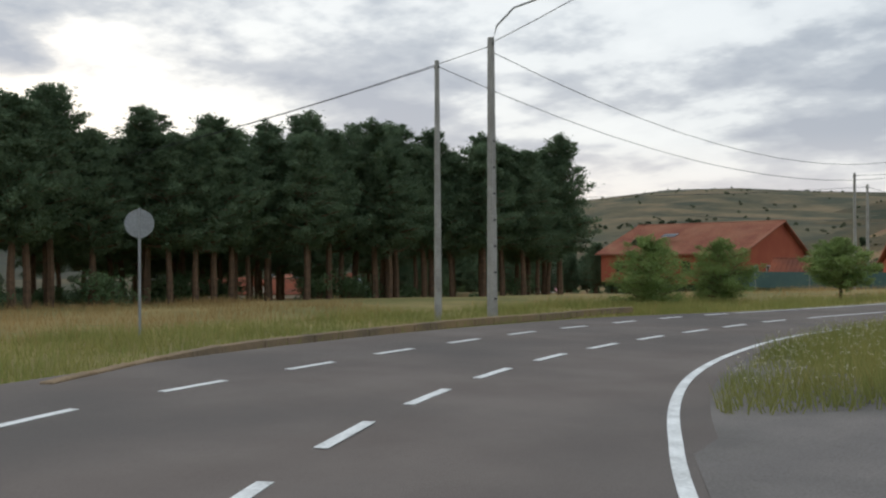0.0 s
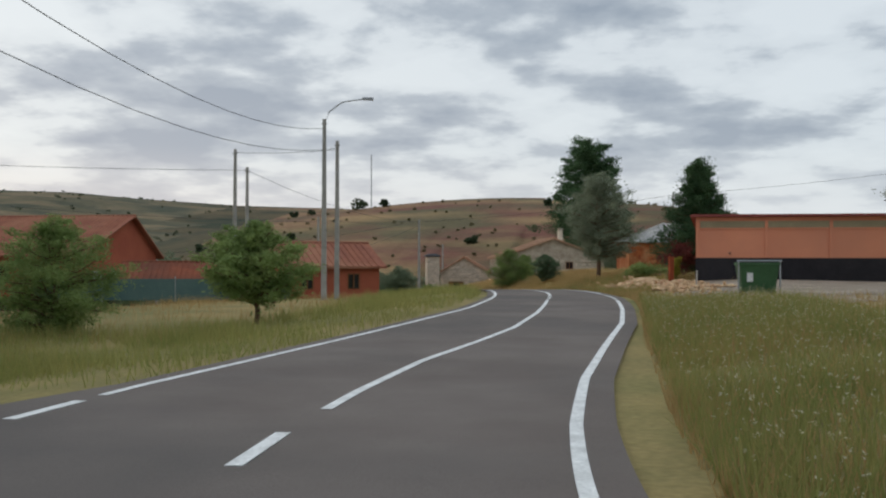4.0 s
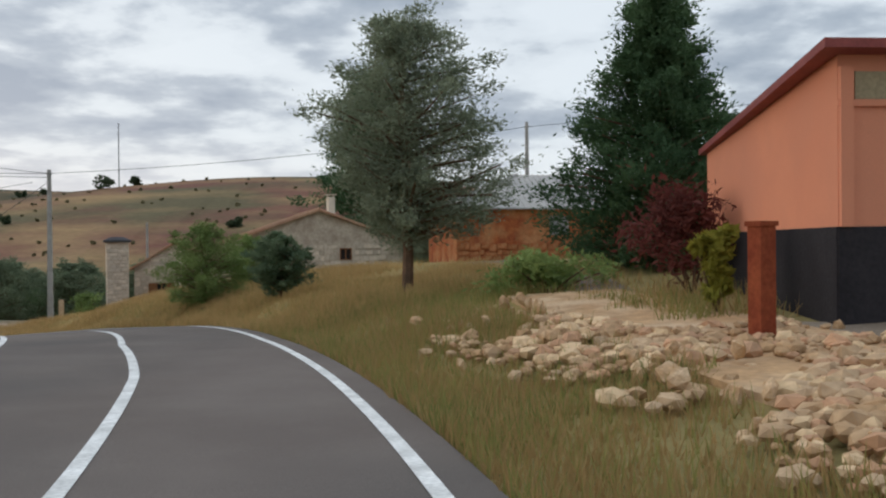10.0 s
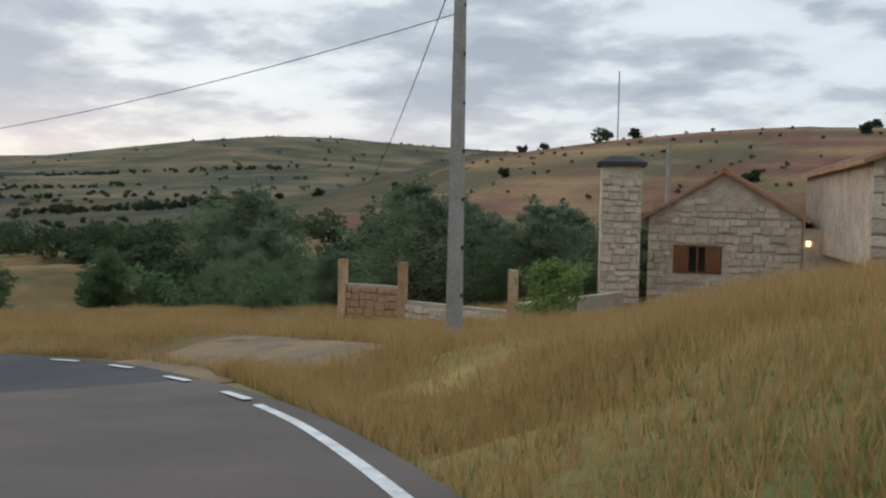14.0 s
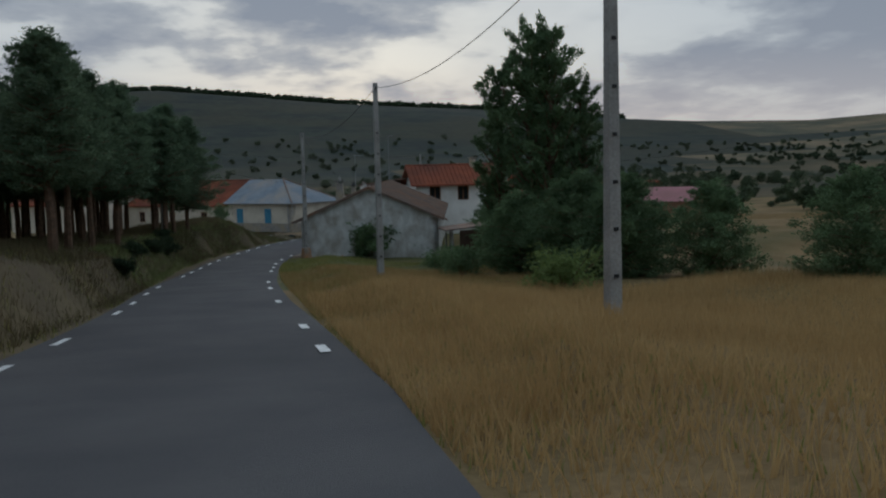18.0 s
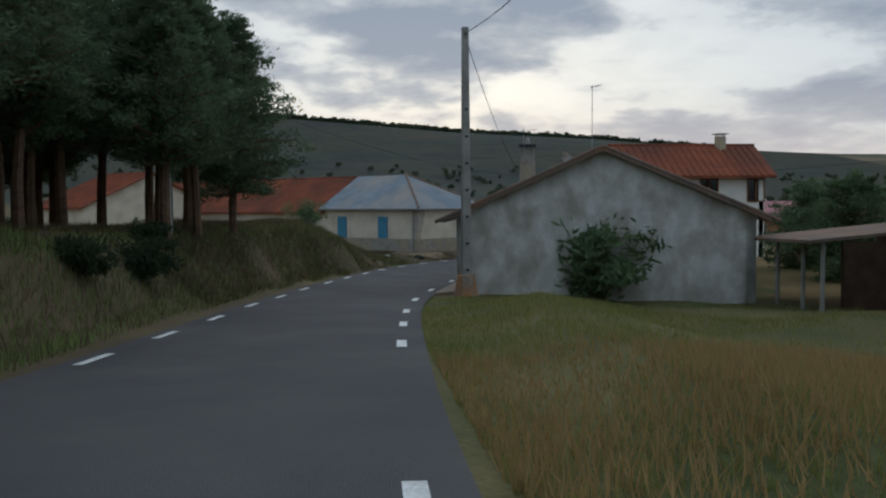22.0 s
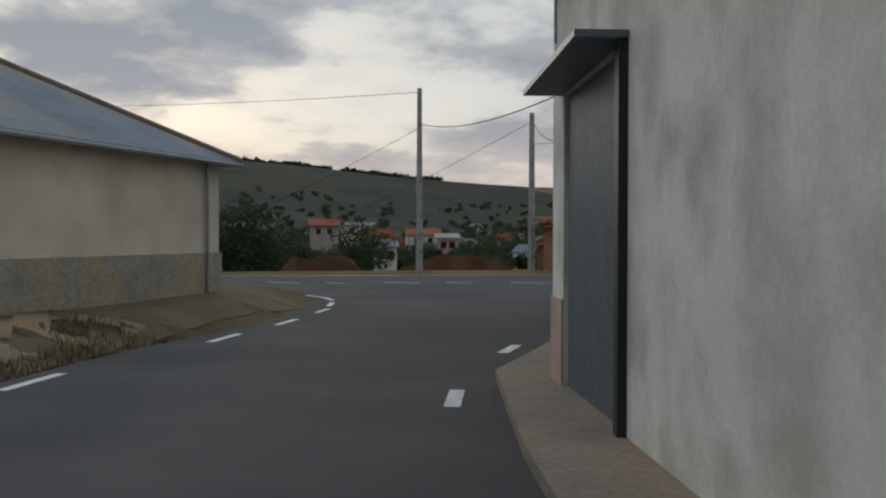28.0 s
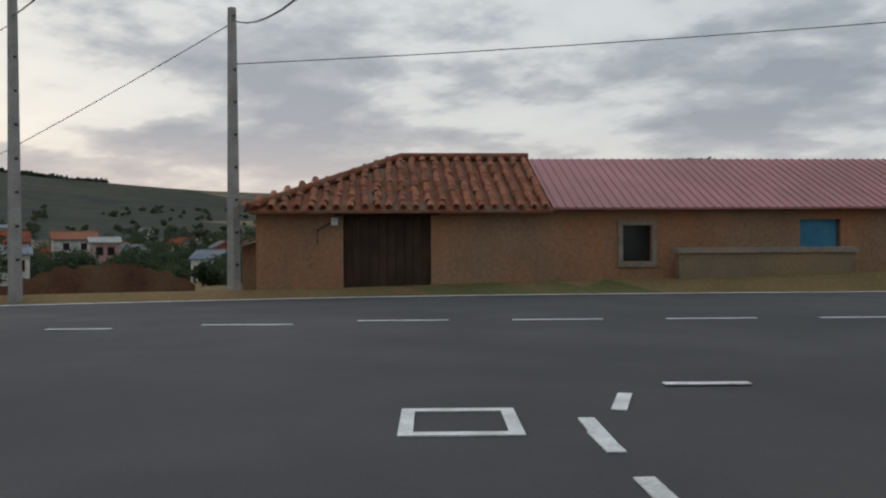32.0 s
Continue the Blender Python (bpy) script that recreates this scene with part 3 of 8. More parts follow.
def ground(x, y):
    x, y = np.atleast_1d(x).astype(float), np.atleast_1d(y).astype(float)
    z = base_level(x, y)
    s, lat = road_coords(x, y)
    d = np.abs(lat)
    in_a = s < S_GAP
    stretch_a = 1 - smooth01((s - S_GAP + 8) / 16)
    # banks
    a_y = (y - 102.3) * math.cos(TURN_A) - (x + 3.0) * math.sin(TURN_A) + 100.2
    rise_a = np.interp(a_y, [-30, 20, 38, 50, 66, 76, 85, 100, 125, 150], [0.2, 0.5, 0.6, 0.32, 0.38, 0.9, 1.3, 2.0, 1.8, 1.0])
    right_a = rise_a * (0.45 * smooth01((d - 3.2) / 2.5) + 0.55 * smooth01((d - 6) / 8))
    left_a = -0.45 * smooth01((d - 3.2) / 5)
    right_b = 0.1 * smooth01((d - 2.8) / 1.5) - np.interp(s - S_GAP, [0, 20, 60, 85, 100, 130], [0.4, 0.8, 0.9, 0.9, 0.2, 0.0]) * smooth01((d - 5) / 6)
    left_b = np.interp(s - S_GAP, [0, 15, 35, 84, 92, 102, 106, 110, 113], [0.1, 0.8, 1.9, 1.95, 2.25, 2.45, 1.8, 0.5, 0.05]) * smooth01((d - 2.9) / 3.4)
    left_b *= 1 - 0.65 * smooth01((d - 8.5) / 5) * smooth01((s - S_GAP - 84) / 8)
    side = np.where(lat > 0, stretch_a * right_a + (1 - stretch_a) * right_b, stretch_a * left_a + (1 - stretch_a) * left_b)
    main_off = (x - MAIN_AT[0]) * MAIN_N[0] + (y - MAIN_AT[1]) * MAIN_N[1]
    main_run = (x - MAIN_AT[0]) * MAIN_WAY[0] + (y - MAIN_AT[1]) * MAIN_WAY[1]
    near_main = (main_run > -160) & (main_run < 160)
    side = np.where(near_main & (main_off > -4) & (main_off < 18), 0, side)
    rough = np.array([noise.noise((a * 0.35, b * 0.35, 0)) for a, b in zip(x, y)])
    clear_off = np.minimum(d - 3.0, np.where(near_main, np.abs(main_off - 1.9) - 7.3, 99))
    z = z + side + 0.22 * rough * smooth01(clear_off / 4) * np.where(s > S_GAP + 90, 0.3, 1.0)
    # valleys to the north and beyond the main road
    from_main = main_off - 9
    z -= np.where(near_main, 2.6 * smooth01((from_main - 2) / 50) + 0.45 * smooth01((main_off - 9.0) / 1.4), 0)
    north = np.where((s > S_GAP - 5) & (lat > 0), smooth01((d - 18) / 60), 0) * np.interp(s - S_GAP, [-5, 10, 60, 90], [0.0, 6.0, 6.0, 0.0])
    z -= north * (from_main < 2)
    # far relief
    rx, ry = x - RIDGE_AT[0], y - RIDGE_AT[1]
    r = np.hypot(rx, ry) + 1e-6
    th = np.degrees(np.arctan2(-rx, ry))
    el = np.interp(th, [a for a, _ in RIDGE], [b for _, b in RIDGE])
    z_far = -3 + np.tan(np.radians(el)) * np.minimum(r, 1500)
    mixf = smooth01((r - 170) / 900)
    roll = 0.8 + 0.2 * np.array([noise.noise((a * 0.004, b * 0.004, 3.0)) for a, b in zip(x, y)]) * (1 - smooth01((r - 900) / 500))
    z = z * (1 - mixf) + z_far * mixf * np.where(mixf < 0.95, roll, 1.0)
    hx, hy = pa(40, 440)
    hill = 38 * np.exp(-(((x - hx) / 190) ** 2 + ((y - hy) / 150) ** 2)) + 6 * np.exp(-(((x - pa(90, 300)[0]) / 80) ** 2 + ((y - pa(90, 300)[1]) / 80) ** 2))
    mx_, my_ = pa(29, 64)
    z += hill + 1.3 * np.exp(-((x - mx_) ** 2 + (y - my_) ** 2) / 34)
    # cut for the carriageways
    half = np.where(lat > 0, np.interp(s, [0, 222, 228, 256, 262], [3.9, 3.9, 7.5, 7.5, 4.0]), np.where(in_a, 3.9, 3.6))
    cut = np.maximum(1 - smooth01((d - half) / np.where(lat > 0, 2.2, 1.4)), np.where(near_main, 1 - smooth01((np.abs(main_off - 1.9) - 6.9) / 0.7), 0))
    for jx, jy, jr in ((-133.5, 130.5, 3.6), (-136.5, 134.5, 6.0), (-141.0, 137.0, 6.5), (-147.0, 134.5, 4.0), (-135.5, 140.5, 4.0), (-121.0, 126.0, 2.5), (-125.5, 128.6, 2.6), (-129.5, 131.0, 2.6)):
        cut = np.maximum(cut, 1 - smooth01((np.hypot(x - jx, y - jy) - jr) / 1.0))
    return z * (1 - cut) + (base_level(x, y) - 0.07) * cut


# ---- ground, one sheet out to the horizon ----


def axis(lo, hi, step, far, grow=1.22):
    a = list(np.arange(lo, hi + 0.01, step))
    s = step
    while a[-1] < far:
        s *= grow
        a.append(a[-1] + s)
    s = step
    while a[0] > -far:
        s *= grow
        a.insert(0, a[0] - s)
    return np.array(a)


gx, gy = axis(-176, 60, 1.15, 4200), axis(-12, 172, 1.15, 4200)
GX, GY = np.meshgrid(gx, gy)
GZ = ground(GX.ravel(), GY.ravel())
nx, ny = len(gx), len(gy)
flat_s, flat_lat = road_coords(GX.ravel(), GY.ravel())
blurred = GZ.reshape(ny, nx).copy()
for _ in range(5):
    pad = np.pad(blurred, 1, mode="edge")
    blurred = (pad[:-2, 1:-1] + pad[2:, 1:-1] + pad[1:-1, :-2] + pad[1:-1, 2:] + 2 * pad[1:-1, 1:-1]) / 6
near = smooth01((np.abs(flat_lat) - 4.6) / 2.0) * (np.hypot(GX.ravel() + 60, GY.ravel() - 75) < 150) * (flat_s < S_GAP + 70)
GZ = GZ * (1 - near) + blurred.ravel() * near


def level(x, y):
    """The height of the ground sheet."""
    x, y = np.atleast_1d(x).astype(float), np.atleast_1d(y).astype(float)
    i, j = np.clip(np.searchsorted(gx, x) - 1, 0, nx - 2), np.clip(np.searchsorted(gy, y) - 1, 0, ny - 2)
    u, v = (x - gx[i]) / (gx[i + 1] - gx[i]), (y - gy[j]) / (gy[j + 1] - gy[j])
    g = GZ.reshape(ny, nx)
    return (g[j, i] * (1 - u) + g[j, i + 1] * u) * (1 - v) + (g[j + 1, i] * (1 - u) + g[j + 1, i + 1] * u) * v


def gz(x, y):
    return float(level(x, y)[0])


idx = np.arange(nx * ny).reshape(ny, nx)
quads = np.stack([idx[:-1, :-1], idx[:-1, 1:], idx[1:, 1:], idx[1:, :-1]], -1).reshape(-1, 4)
me = bpy.data.meshes.new("ground")
me.vertices.add(nx * ny)
me.vertices.foreach_set("co", np.c_[GX.ravel(), GY.ravel(), GZ].ravel())
me.loops.add(quads.size)
me.loops.foreach_set("vertex_index", quads.ravel())
me.polygons.add(len(quads))
me.polygons.foreach_set("loop_start", np.arange(0, quads.size, 4))
for m in (M_GRASS_GROUND, M_STRAW_GROUND, M_MOOR, M_FAR_WOOD, M_SCRUB, M_LAWN, M_GREY_HILL, M_BANK_SOIL):
    me.materials.append(m)
qc = np.c_[GX.ravel(), GY.ravel()][quads].mean(1)
rel = qc - RIDGE_AT
qr, qth = np.hypot(*rel.T), np.degrees(np.arctan2(-rel[:, 0], rel[:, 1]))
qs, qlat = road_coords(qc[:, 0], qc[:, 1])
wob = np.array([noise.noise((a * 0.006, b * 0.006, 7.0)) for a, b in qc])
fray = np.array([noise.noise((a * 0.06, b * 0.06, 9.0)) for a, b in qc])
mid = np.where(qs + (9 * fray + 24 * wob) * np.clip((np.abs(qlat) - 6) / 20, 0, 1) > S_GAP + 4, 1, 0)
mid = np.where((qs > S_GAP + 12) & (qlat < 0) & (qlat > -14), 7, mid)
mid = np.where((qs > S_GAP + 52) & (qlat > 0) & (qlat < 16), 5, mid)
mid = np.where(qr > 190, 4, mid)
mid = np.where((qr > 230) & (qth > -75) & (qth < 18 + 8 * wob), 2, mid)
qay = (qc[:, 1] - 102.3) * math.cos(TURN_A) - (qc[:, 0] + 3.0) * math.sin(TURN_A) + 100.2
mid = np.where((qay > 165 + 25 * wob) & (qc[:, 0] > -120) & (qth < 20), 2, mid)
mid = np.where((qr > 430 + 300 * wob) & ((qth > 57 + 10 * wob) | (qth < -120)), 3, mid)
mid = np.where((qr > 480 + 250 * wob) & (qth > 24) & (qth < 57 + 10 * wob), 6, mid)
me.polygons.foreach_set("material_index", mid.astype(np.int32))
me.polygons.foreach_set("use_smooth", [True] * len(quads))
me.update()
tagged(new("ground", me), "rough meadow and straw-coloured slopes with far wooded hills", "ground", kind="structure")

# ---- carriageways and their markings ----


def ribbon(i0, i1, left, right, lift, material, name, parent, thick=0.0):
    """A strip along the road between samples, from left to right of the axis (numbers or arrays)."""
    c, n = LINE[i0:i1 + 1], RIGHT[i0:i1 + 1]
    rows = [c[:, :2] + n * np.reshape(o, (-1, 1)) for o in np.linspace(left, right, 5 if not thick else 2)]
    zs = c[:, 2]
    v = np.vstack([np.c_[r, zs + lift] for r in rows])
    k, m = len(rows), len(c)
    faces = [(a * m + j, (a + 1) * m + j, (a + 1) * m + j + 1, a * m + j + 1) for a in range(k - 1) for j in range(m - 1)]
    return put(name, raw(name, v, faces, material, True), parent)


def at_station(s):
    return int(np.argmin(np.abs(STATION - s)))


road = thing("road", (0, 0, 0), "worn grey asphalt village road with white painted lines", "road", kind="structure")
I_B = at_station(S_GAP + 3)
edge_l = np.where(STATION < 66, np.interp(STATION, [0, 40, 60, 66], [6.6, 6.6, 5.0, 3.9]), 0.38 - lateral(LINE_LEFT, STATION))
edge_r = lateral(LINE_RIGHT, STATION) + 0.42
ribbon(0, I_B, -edge_l[:I_B + 1], edge_r[:I_B + 1], 0.0, M_ASPHALT, "carriageway", road)
i_end = len(LINE) - 1
ribbon(I_B, i_end, -edge_l[I_B:], edge_r[I_B:], 0.0, M_ASPHALT_NEW, "carriageway", road)

DASH = raw("dash", [(x, y, z) for z in (0, 0.006) for x, y in ((-0.5, -0.075), (0.5, -0.075), (0.5, 0.075), (-0.5, 0.075))],
           [(4, 5, 6, 7), (0, 1, 5, 4), (1, 2, 6, 5), (2, 3, 7, 6), (3, 0, 4, 7)], M_PAINT)


def dashes(stations, table, length, wide=1.0):
    """Single painted dashes with their middles at the given stations of a line."""
    for s in stations:
        i = at_station(s)
        off = float(lateral(table, s))
        x, y = LINE[i, :2] + RIGHT[i] * off + WAY[i] * (s - STATION[i])
        ob = put("line_dash", DASH, road)
        ob.location = (x, y, LINE[i, 2] + 0.004)
        slope = (LINE[min(i + 3, i_end), 2] - LINE[max(i - 3, 0), 2]) / (STATION[min(i + 3, i_end)] - STATION[max(i - 3, 0)])
        drift = float(lateral(table, s + 1) - lateral(table, s - 1)) / 2
        ob.rotation_euler = (0, -math.atan(slope), math.atan2(WAY[i, 1], WAY[i, 0]) - math.atan(drift))
        ob.scale = (length, wide, 1)


def solid(s0, s1, table, name="edge_line", wide=0.07):
    i0, i1 = at_station(s0), at_station(s1)
    off = lateral(table, STATION[i0:i1 + 1])
    ribbon(i0, i1, off - wide, off + wide, 0.008, M_PAINT, name, road, 0.01)


def sheet(name, poly, height, step=0.8, skirt=0.25):
    """A mesh over a polygon, cut into a grid, lifted to a height function, with its rim turned down."""
    bm = bmesh.new()
    bm.faces.new([bm.verts.new((x, y, 0)) for x, y in poly])
    bmesh.ops.triangulate(bm, faces=bm.faces[:])
    for k in (0, 1):
        lo, hi = min(p[k] for p in poly), max(p[k] for p in poly)
        c = math.floor(lo / step) * step + step
        while c < hi:
            bmesh.ops.bisect_plane(bm, geom=bm.verts[:] + bm.edges[:] + bm.faces[:], plane_co=(c, c, 0), plane_no=(1 - k, k, 0))
            c += step
    zs = height(np.array([v.co.x for v in bm.verts]), np.array([v.co.y for v in bm.verts]))
    for v, z in zip(bm.verts, zs):
        v.co.z = z
    for f in bm.faces:
        f.smooth = True
        if f.normal.z < 0:
            f.normal_flip()
    rim = [[v.co.copy() for v in e.verts] for e in bm.edges if len(e.link_faces) == 1]
    for a, b in rim:
        bm.faces.new([bm.verts.new(p) for p in (a, b, b - Vector((0, 0, skirt)), a - Vector((0, 0, skirt)))])
    return bm


def junction_patch(name, pts, material, dz):
    return part(name, sheet(name, pts, lambda x, y: base_level(x, y) + dz, 0.7), material, road)


def mr(run, off):
    return (MAIN_AT[0] + run * MAIN_WAY[0] + off * MAIN_N[0], MAIN_AT[1] + run * MAIN_WAY[1] + off * MAIN_N[1])


mv, mf = [], []
MAIN_OFFS = (-4.4, -3.0, -1.5, 0.0, 1.5, 3.0, 4.5, 6.0, 7.2, 7.8, 8.6)
for k, run in enumerate(np.arange(-150, 151, 1.5)):
    for off in MAIN_OFFS:
        x, y = mr(run, off)
        mv.append((x, y, float(base_level(x, y)[0]) + (0.008 if off > -4 else -0.06)))
n_off = len(MAIN_OFFS)
for k in range(len(mv) // n_off - 1):
    for j in range(n_off - 1):
        mf.append((n_off * k + j, n_off * k + n_off + j, n_off * k + n_off + 1 + j, n_off * k + 1 + j))
put("main_carriageway", raw("main_carriageway", mv, mf, M_ASPHALT_NEW, True), road)
solid(0, 92.3, LINE_RIGHT)
dashes((93.7, 95.2, 96.7, 98.2), LINE_RIGHT, 0.8)
solid(99.4, 125.9, LINE_RIGHT)
dashes((127.2,), LINE_RIGHT, 1.0)
solid(128.8, 143.2, LINE_RIGHT)
dashes((144.6, 148.2, 151.8, 154.8, 158.0, 161.6, 165.6), LINE_RIGHT, 1.5)
dashes([31.66 + 2.68 * k for k in range(13)], LINE_LEFT, 1.35)
solid(0, 30, LINE_LEFT)
solid(65, S_GAP - 2, LINE_LEFT)
dashes([33.9 + 2.83 * k for k in range(11)], LINE_MID, 1.5)
solid(64.6, 92.6, LINE_MID, "centre_line")
dashes((93.9, 95.6), LINE_MID, 0.9)
solid(97, S_GAP - 8, LINE_MID, "centre_line")
S_END = STATION[-1]
dashes((170, 175, 179.8, 185, 189.5, 193.7, 198, 203, 208.5, 213.5, 217.9, 222, 227.3, 232.9, 239.3, 244.7, 250.2, 255.8, 261.3, 267), LINE_RIGHT, 1.2, 1.2)
dashes((155, 160, 165, 170, 174.8, 179.6, 183.8, 188.3, 192.9, 198.2, 203.2, 208.0, 211.9, 216, 220.4, 225, 229.2, 233.3, 237.8, 241.7, 245.8, 249.7, 254, 258.2, 262.2), LINE_LEFT, 1.5)
for x, y, a in ((-131.7, 125.95, 2.53), (-134.4, 127.83, 2.55), (-137.1, 129.5, 2.6), (-139.1, 130.36, 2.75)):
    bm = box(bmesh.new(), x, y, float(base_level(x, y)[0]) + 0.004, 1.3, 0.14, 0.012, a)
    part("line_dash", bm, M_PAINT, road)
for run in np.arange(-119, 121, 2.9):
    x, y = mr(run, 0.1)
    ob = put("line_dash", DASH, road)
    ob.location, ob.scale = (x, y, float(base_level(x, y)[0]) + 0.014), (1.7, 0.9, 1)
    ob.rotation_euler = (0, 0, math.atan2(MAIN_WAY[1], MAIN_WAY[0]))


def stripe(pts, wide=0.07, name="edge_line"):
    """A painted line through the given points."""
    c = spline([(x, y, 0) for x, y in pts], 0.5)[:, :2]
    w = np.gradient(c, axis=0)
    n = np.c_[w[:, 1], -w[:, 0]] / np.linalg.norm(w, axis=1)[:, None] * wide
    z = base_level(c[:, 0], c[:, 1]) + 0.03
    v = np.vstack([np.c_[c - n, z], np.c_[c + n, z]])
    k = len(c)
    put(name, raw(name, v, [(i, k + i, k + i + 1, i + 1) for i in range(k - 1)], M_PAINT), road)


stripe([mr(a, 8.0) for a in range(-140, 141, 10)], 0.12)
stripe([(-140.3, 130.8), (-141.3, 130.95), (-142.5, 130.9), (-145, 130.6), (-150, 130.0)])
junction_patch("junction_apron", [(-121.5, 120.0), (-130.0, 124.6), (-134.5, 127.3), (-138.2, 129.1), (-140.2, 130.2), (-143.0, 130.4), (-149.0, 129.9), mr(-14, -4.0), mr(-12, -3.6), mr(0, -3.2), mr(13, -3.6), (-131.5, 139.5), (-130.6, 134.8), (-128.8, 132.6), (-123.5, 128.3), (-119.6, 126.0)], M_ASPHALT_NEW, -0.012)
# white frame painted at the mouth of the junction, dashed mouth lines
cx, cy, ct = -137.82, 137.40, math.atan2(MAIN_WAY[1], MAIN_WAY[0])


def mark(bm, u, v, su, sv):
    x, y = cx + u * math.cos(ct) - v * math.sin(ct), cy + u * math.sin(ct) + v * math.cos(ct)
    box(bm, x, y, float(base_level(x, y)[0]) + 0.004, su, sv, 0.012, ct)


bm = bmesh.new()
mark(bm, 0, 1.05, 1.0, 0.13), mark(bm, -0.44, 0.55, 0.12, 0.9), mark(bm, 0.44, 0.55, 0.12, 0.9), mark(bm, 0, 0.05, 1.0, 0.13)
part("painted_box", bm, M_PAINT, road)


def dash_at(x, y, turn, length=0.9, wide=0.14):
    bm = box(bmesh.new(), x, y, float(base_level(x, y)[0]) + 0.004, length, wide, 0.012, turn)
    part("line_dash", bm, M_PAINT, road)


for x, y, a in ((-137.2, 138.3, ct + 1.57), (-137.75, 139.5, ct + 1.3), (-137.7, 141.0, ct), (-135.6, 142.6, ct)):
    dash_at(x, y, a)
for t in range(4):
    dash_at(-133.8 - 1.03 * t, 135.2 + 0.93 * t, math.atan2(0.93, -1.03), 0.7)


def drape(name, poly, material, label, dz=0.03, step=0.6):
    """A patch of loose surface laid over the ground inside a polygon."""
    ob = part(name, sheet(name, poly, lambda x, y: level(x, y) + dz, step, 0.2), material)
    return tagged(ob, label, name.replace("_", " "), kind="structure")


drape("gravel_yard", [pa(4.2, 49), pa(12.3, 52), pa(16, 62), pa(20.0, 70.0), pa(9.6, 73.2), pa(8.2, 75), pa(6.2, 66), pa(4.6, 62)], M_GRAVEL, "pale gravel yard in front of the salmon building")
sh = [k for k in range(len(LINE)) if 18 < STATION[k] < 52][::4]
drape("gravel_shoulder", [tuple(LINE[k, :2] + RIGHT[k] * 3.3) for k in sh] + [tuple(LINE[k, :2] + RIGHT[k] * min(6.5, 3.6 + 0.25 * (52 - STATION[k]))) for k in sh[::-1]], M_GREY_GRIT, "strip of grey gravel beside the carriageway", 0.06)
drape("earth_mound", [pa(5.0, 63), pa(7.0, 63.5), pa(8.6, 71), pa(9.6, 80), pa(7.8, 82), pa(6.4, 76)], M_RUBBLE, "bare ochre earth and rubble along the yard", 0.08)
drape("school_yard", [(-118, 117.5), (-129, 123), (-134, 126), (-139.5, 130.2), (-146, 130.0), (-142, 118), (-140, 113), (-132, 106), (-120, 110)], M_YARD, "worn bare dirt verge by the old school", 0.03)
# low kerb along the widened left side of the first bend
kerb = thing("kerb", (5.2, 12.8, 0), "low worn stone kerb along the widened road edge", "kerb", kind="structure")
kl = spline([(8.4, 9.2, 0), (5.2, 12.8, 0), (3.75, 15.2, 0), (1.3, 22.0, 0), (0.5, 25.3, 0), (0.0, 29.0, 0), (-0.7, 32.0, 0), (-0.75, 34.0, 0)], 1.0)[:, :2]
for (x0, y0), (x1, y1) in zip(kl, kl[1:]):
    xm, ym = (x0 + x1) / 2, (y0 + y1) / 2
    bm = box(bmesh.new(), xm, ym, float(base_level(xm, ym)[0]) - 0.2, math.dist((x0, y0), (x1, y1)) - 0.02, 0.22, 0.24, math.atan2(y1 - y0, x1 - x0))
    bmesh.ops.bevel(bm, geom=bm.edges[:], offset=0.02, segments=1, affect="EDGES")
    part("kerb_stone", bm, M_DIRT, kerb)

LAYBY_END = 154.5
lay = [k for k in range(len(LINE)) if 147 < STATION[k] < LAYBY_END][::3]
drape("earth_layby", [tuple(LINE[k, :2] + RIGHT[k] * (lateral(LINE_RIGHT, STATION[k]) + 0.35)) for k in lay] + [tuple(LINE[k, :2] + RIGHT[k] * 6.6) for k in lay[::-1]], M_DIRT, "bare trodden earth beside the bend")
drape("school_earth", [(-127.2, 121.4), (-130.2, 118.9), (-133.2, 118.2), (-135.2, 120.6), (-133.0, 124.7), (-130.0, 123.6)], M_DIRT, "pale trodden earth before the old school")

# ---- trees ----


def cards(centres, radii, per, size, squash=0.8, up=0.0, rng=None, ways=None):
    """Small leaf cards round the given centres: vertices and faces. Ways draw them out along the twigs."""
    rng = rng or np.random.default_rng(1)
    c = np.repeat(np.asarray(centres, float), per, 0)
    r = np.repeat(np.asarray(radii, float), per)
    d = rng.normal(size=c.shape)
    d /= np.linalg.norm(d, axis=1)[:, None]
    p = c + d * (r * rng.uniform(0.25, 1.0, len(r)) ** 0.6)[:, None] * [1, 1, squash]
    a = rng.normal(size=c.shape) + d * 0.4 + [0, 0, up]
    if ways is not None:
        w = np.repeat(np.asarray(ways, float), per, 0)
        p += w * (r * rng.normal(0, 0.55, len(r)))[:, None]
        a += w * 1.3
    a /= np.linalg.norm(a, axis=1)[:, None]
    b = np.cross(a, rng.normal(size=c.shape))
    b /= np.linalg.norm(b, axis=1)[:, None]
    s = (size * rng.uniform(0.6, 1.4, len(r)))[:, None]
    k = 0.42 if ways is None else 0.3
    v = np.stack([p - a * s, p + b * s * k, p + a * s, p - b * s * k], 1).reshape(-1, 3)
    return v, np.arange(len(v)).reshape(-1, 4)


def mesh_np(name, v, f, material):
    me = bpy.data.meshes.new(name)
    me.vertices.add(len(v))
    me.vertices.foreach_set("co", np.asarray(v, np.float32).ravel())
    me.loops.add(f.size)
    me.loops.foreach_set("vertex_index", f.ravel().astype(np.int32))
    me.polygons.add(len(f))
    me.polygons.foreach_set("loop_start", np.arange(0, f.size, f.shape[1], dtype=np.int32))
    me.materials.append(material)
    me.update()
    return me


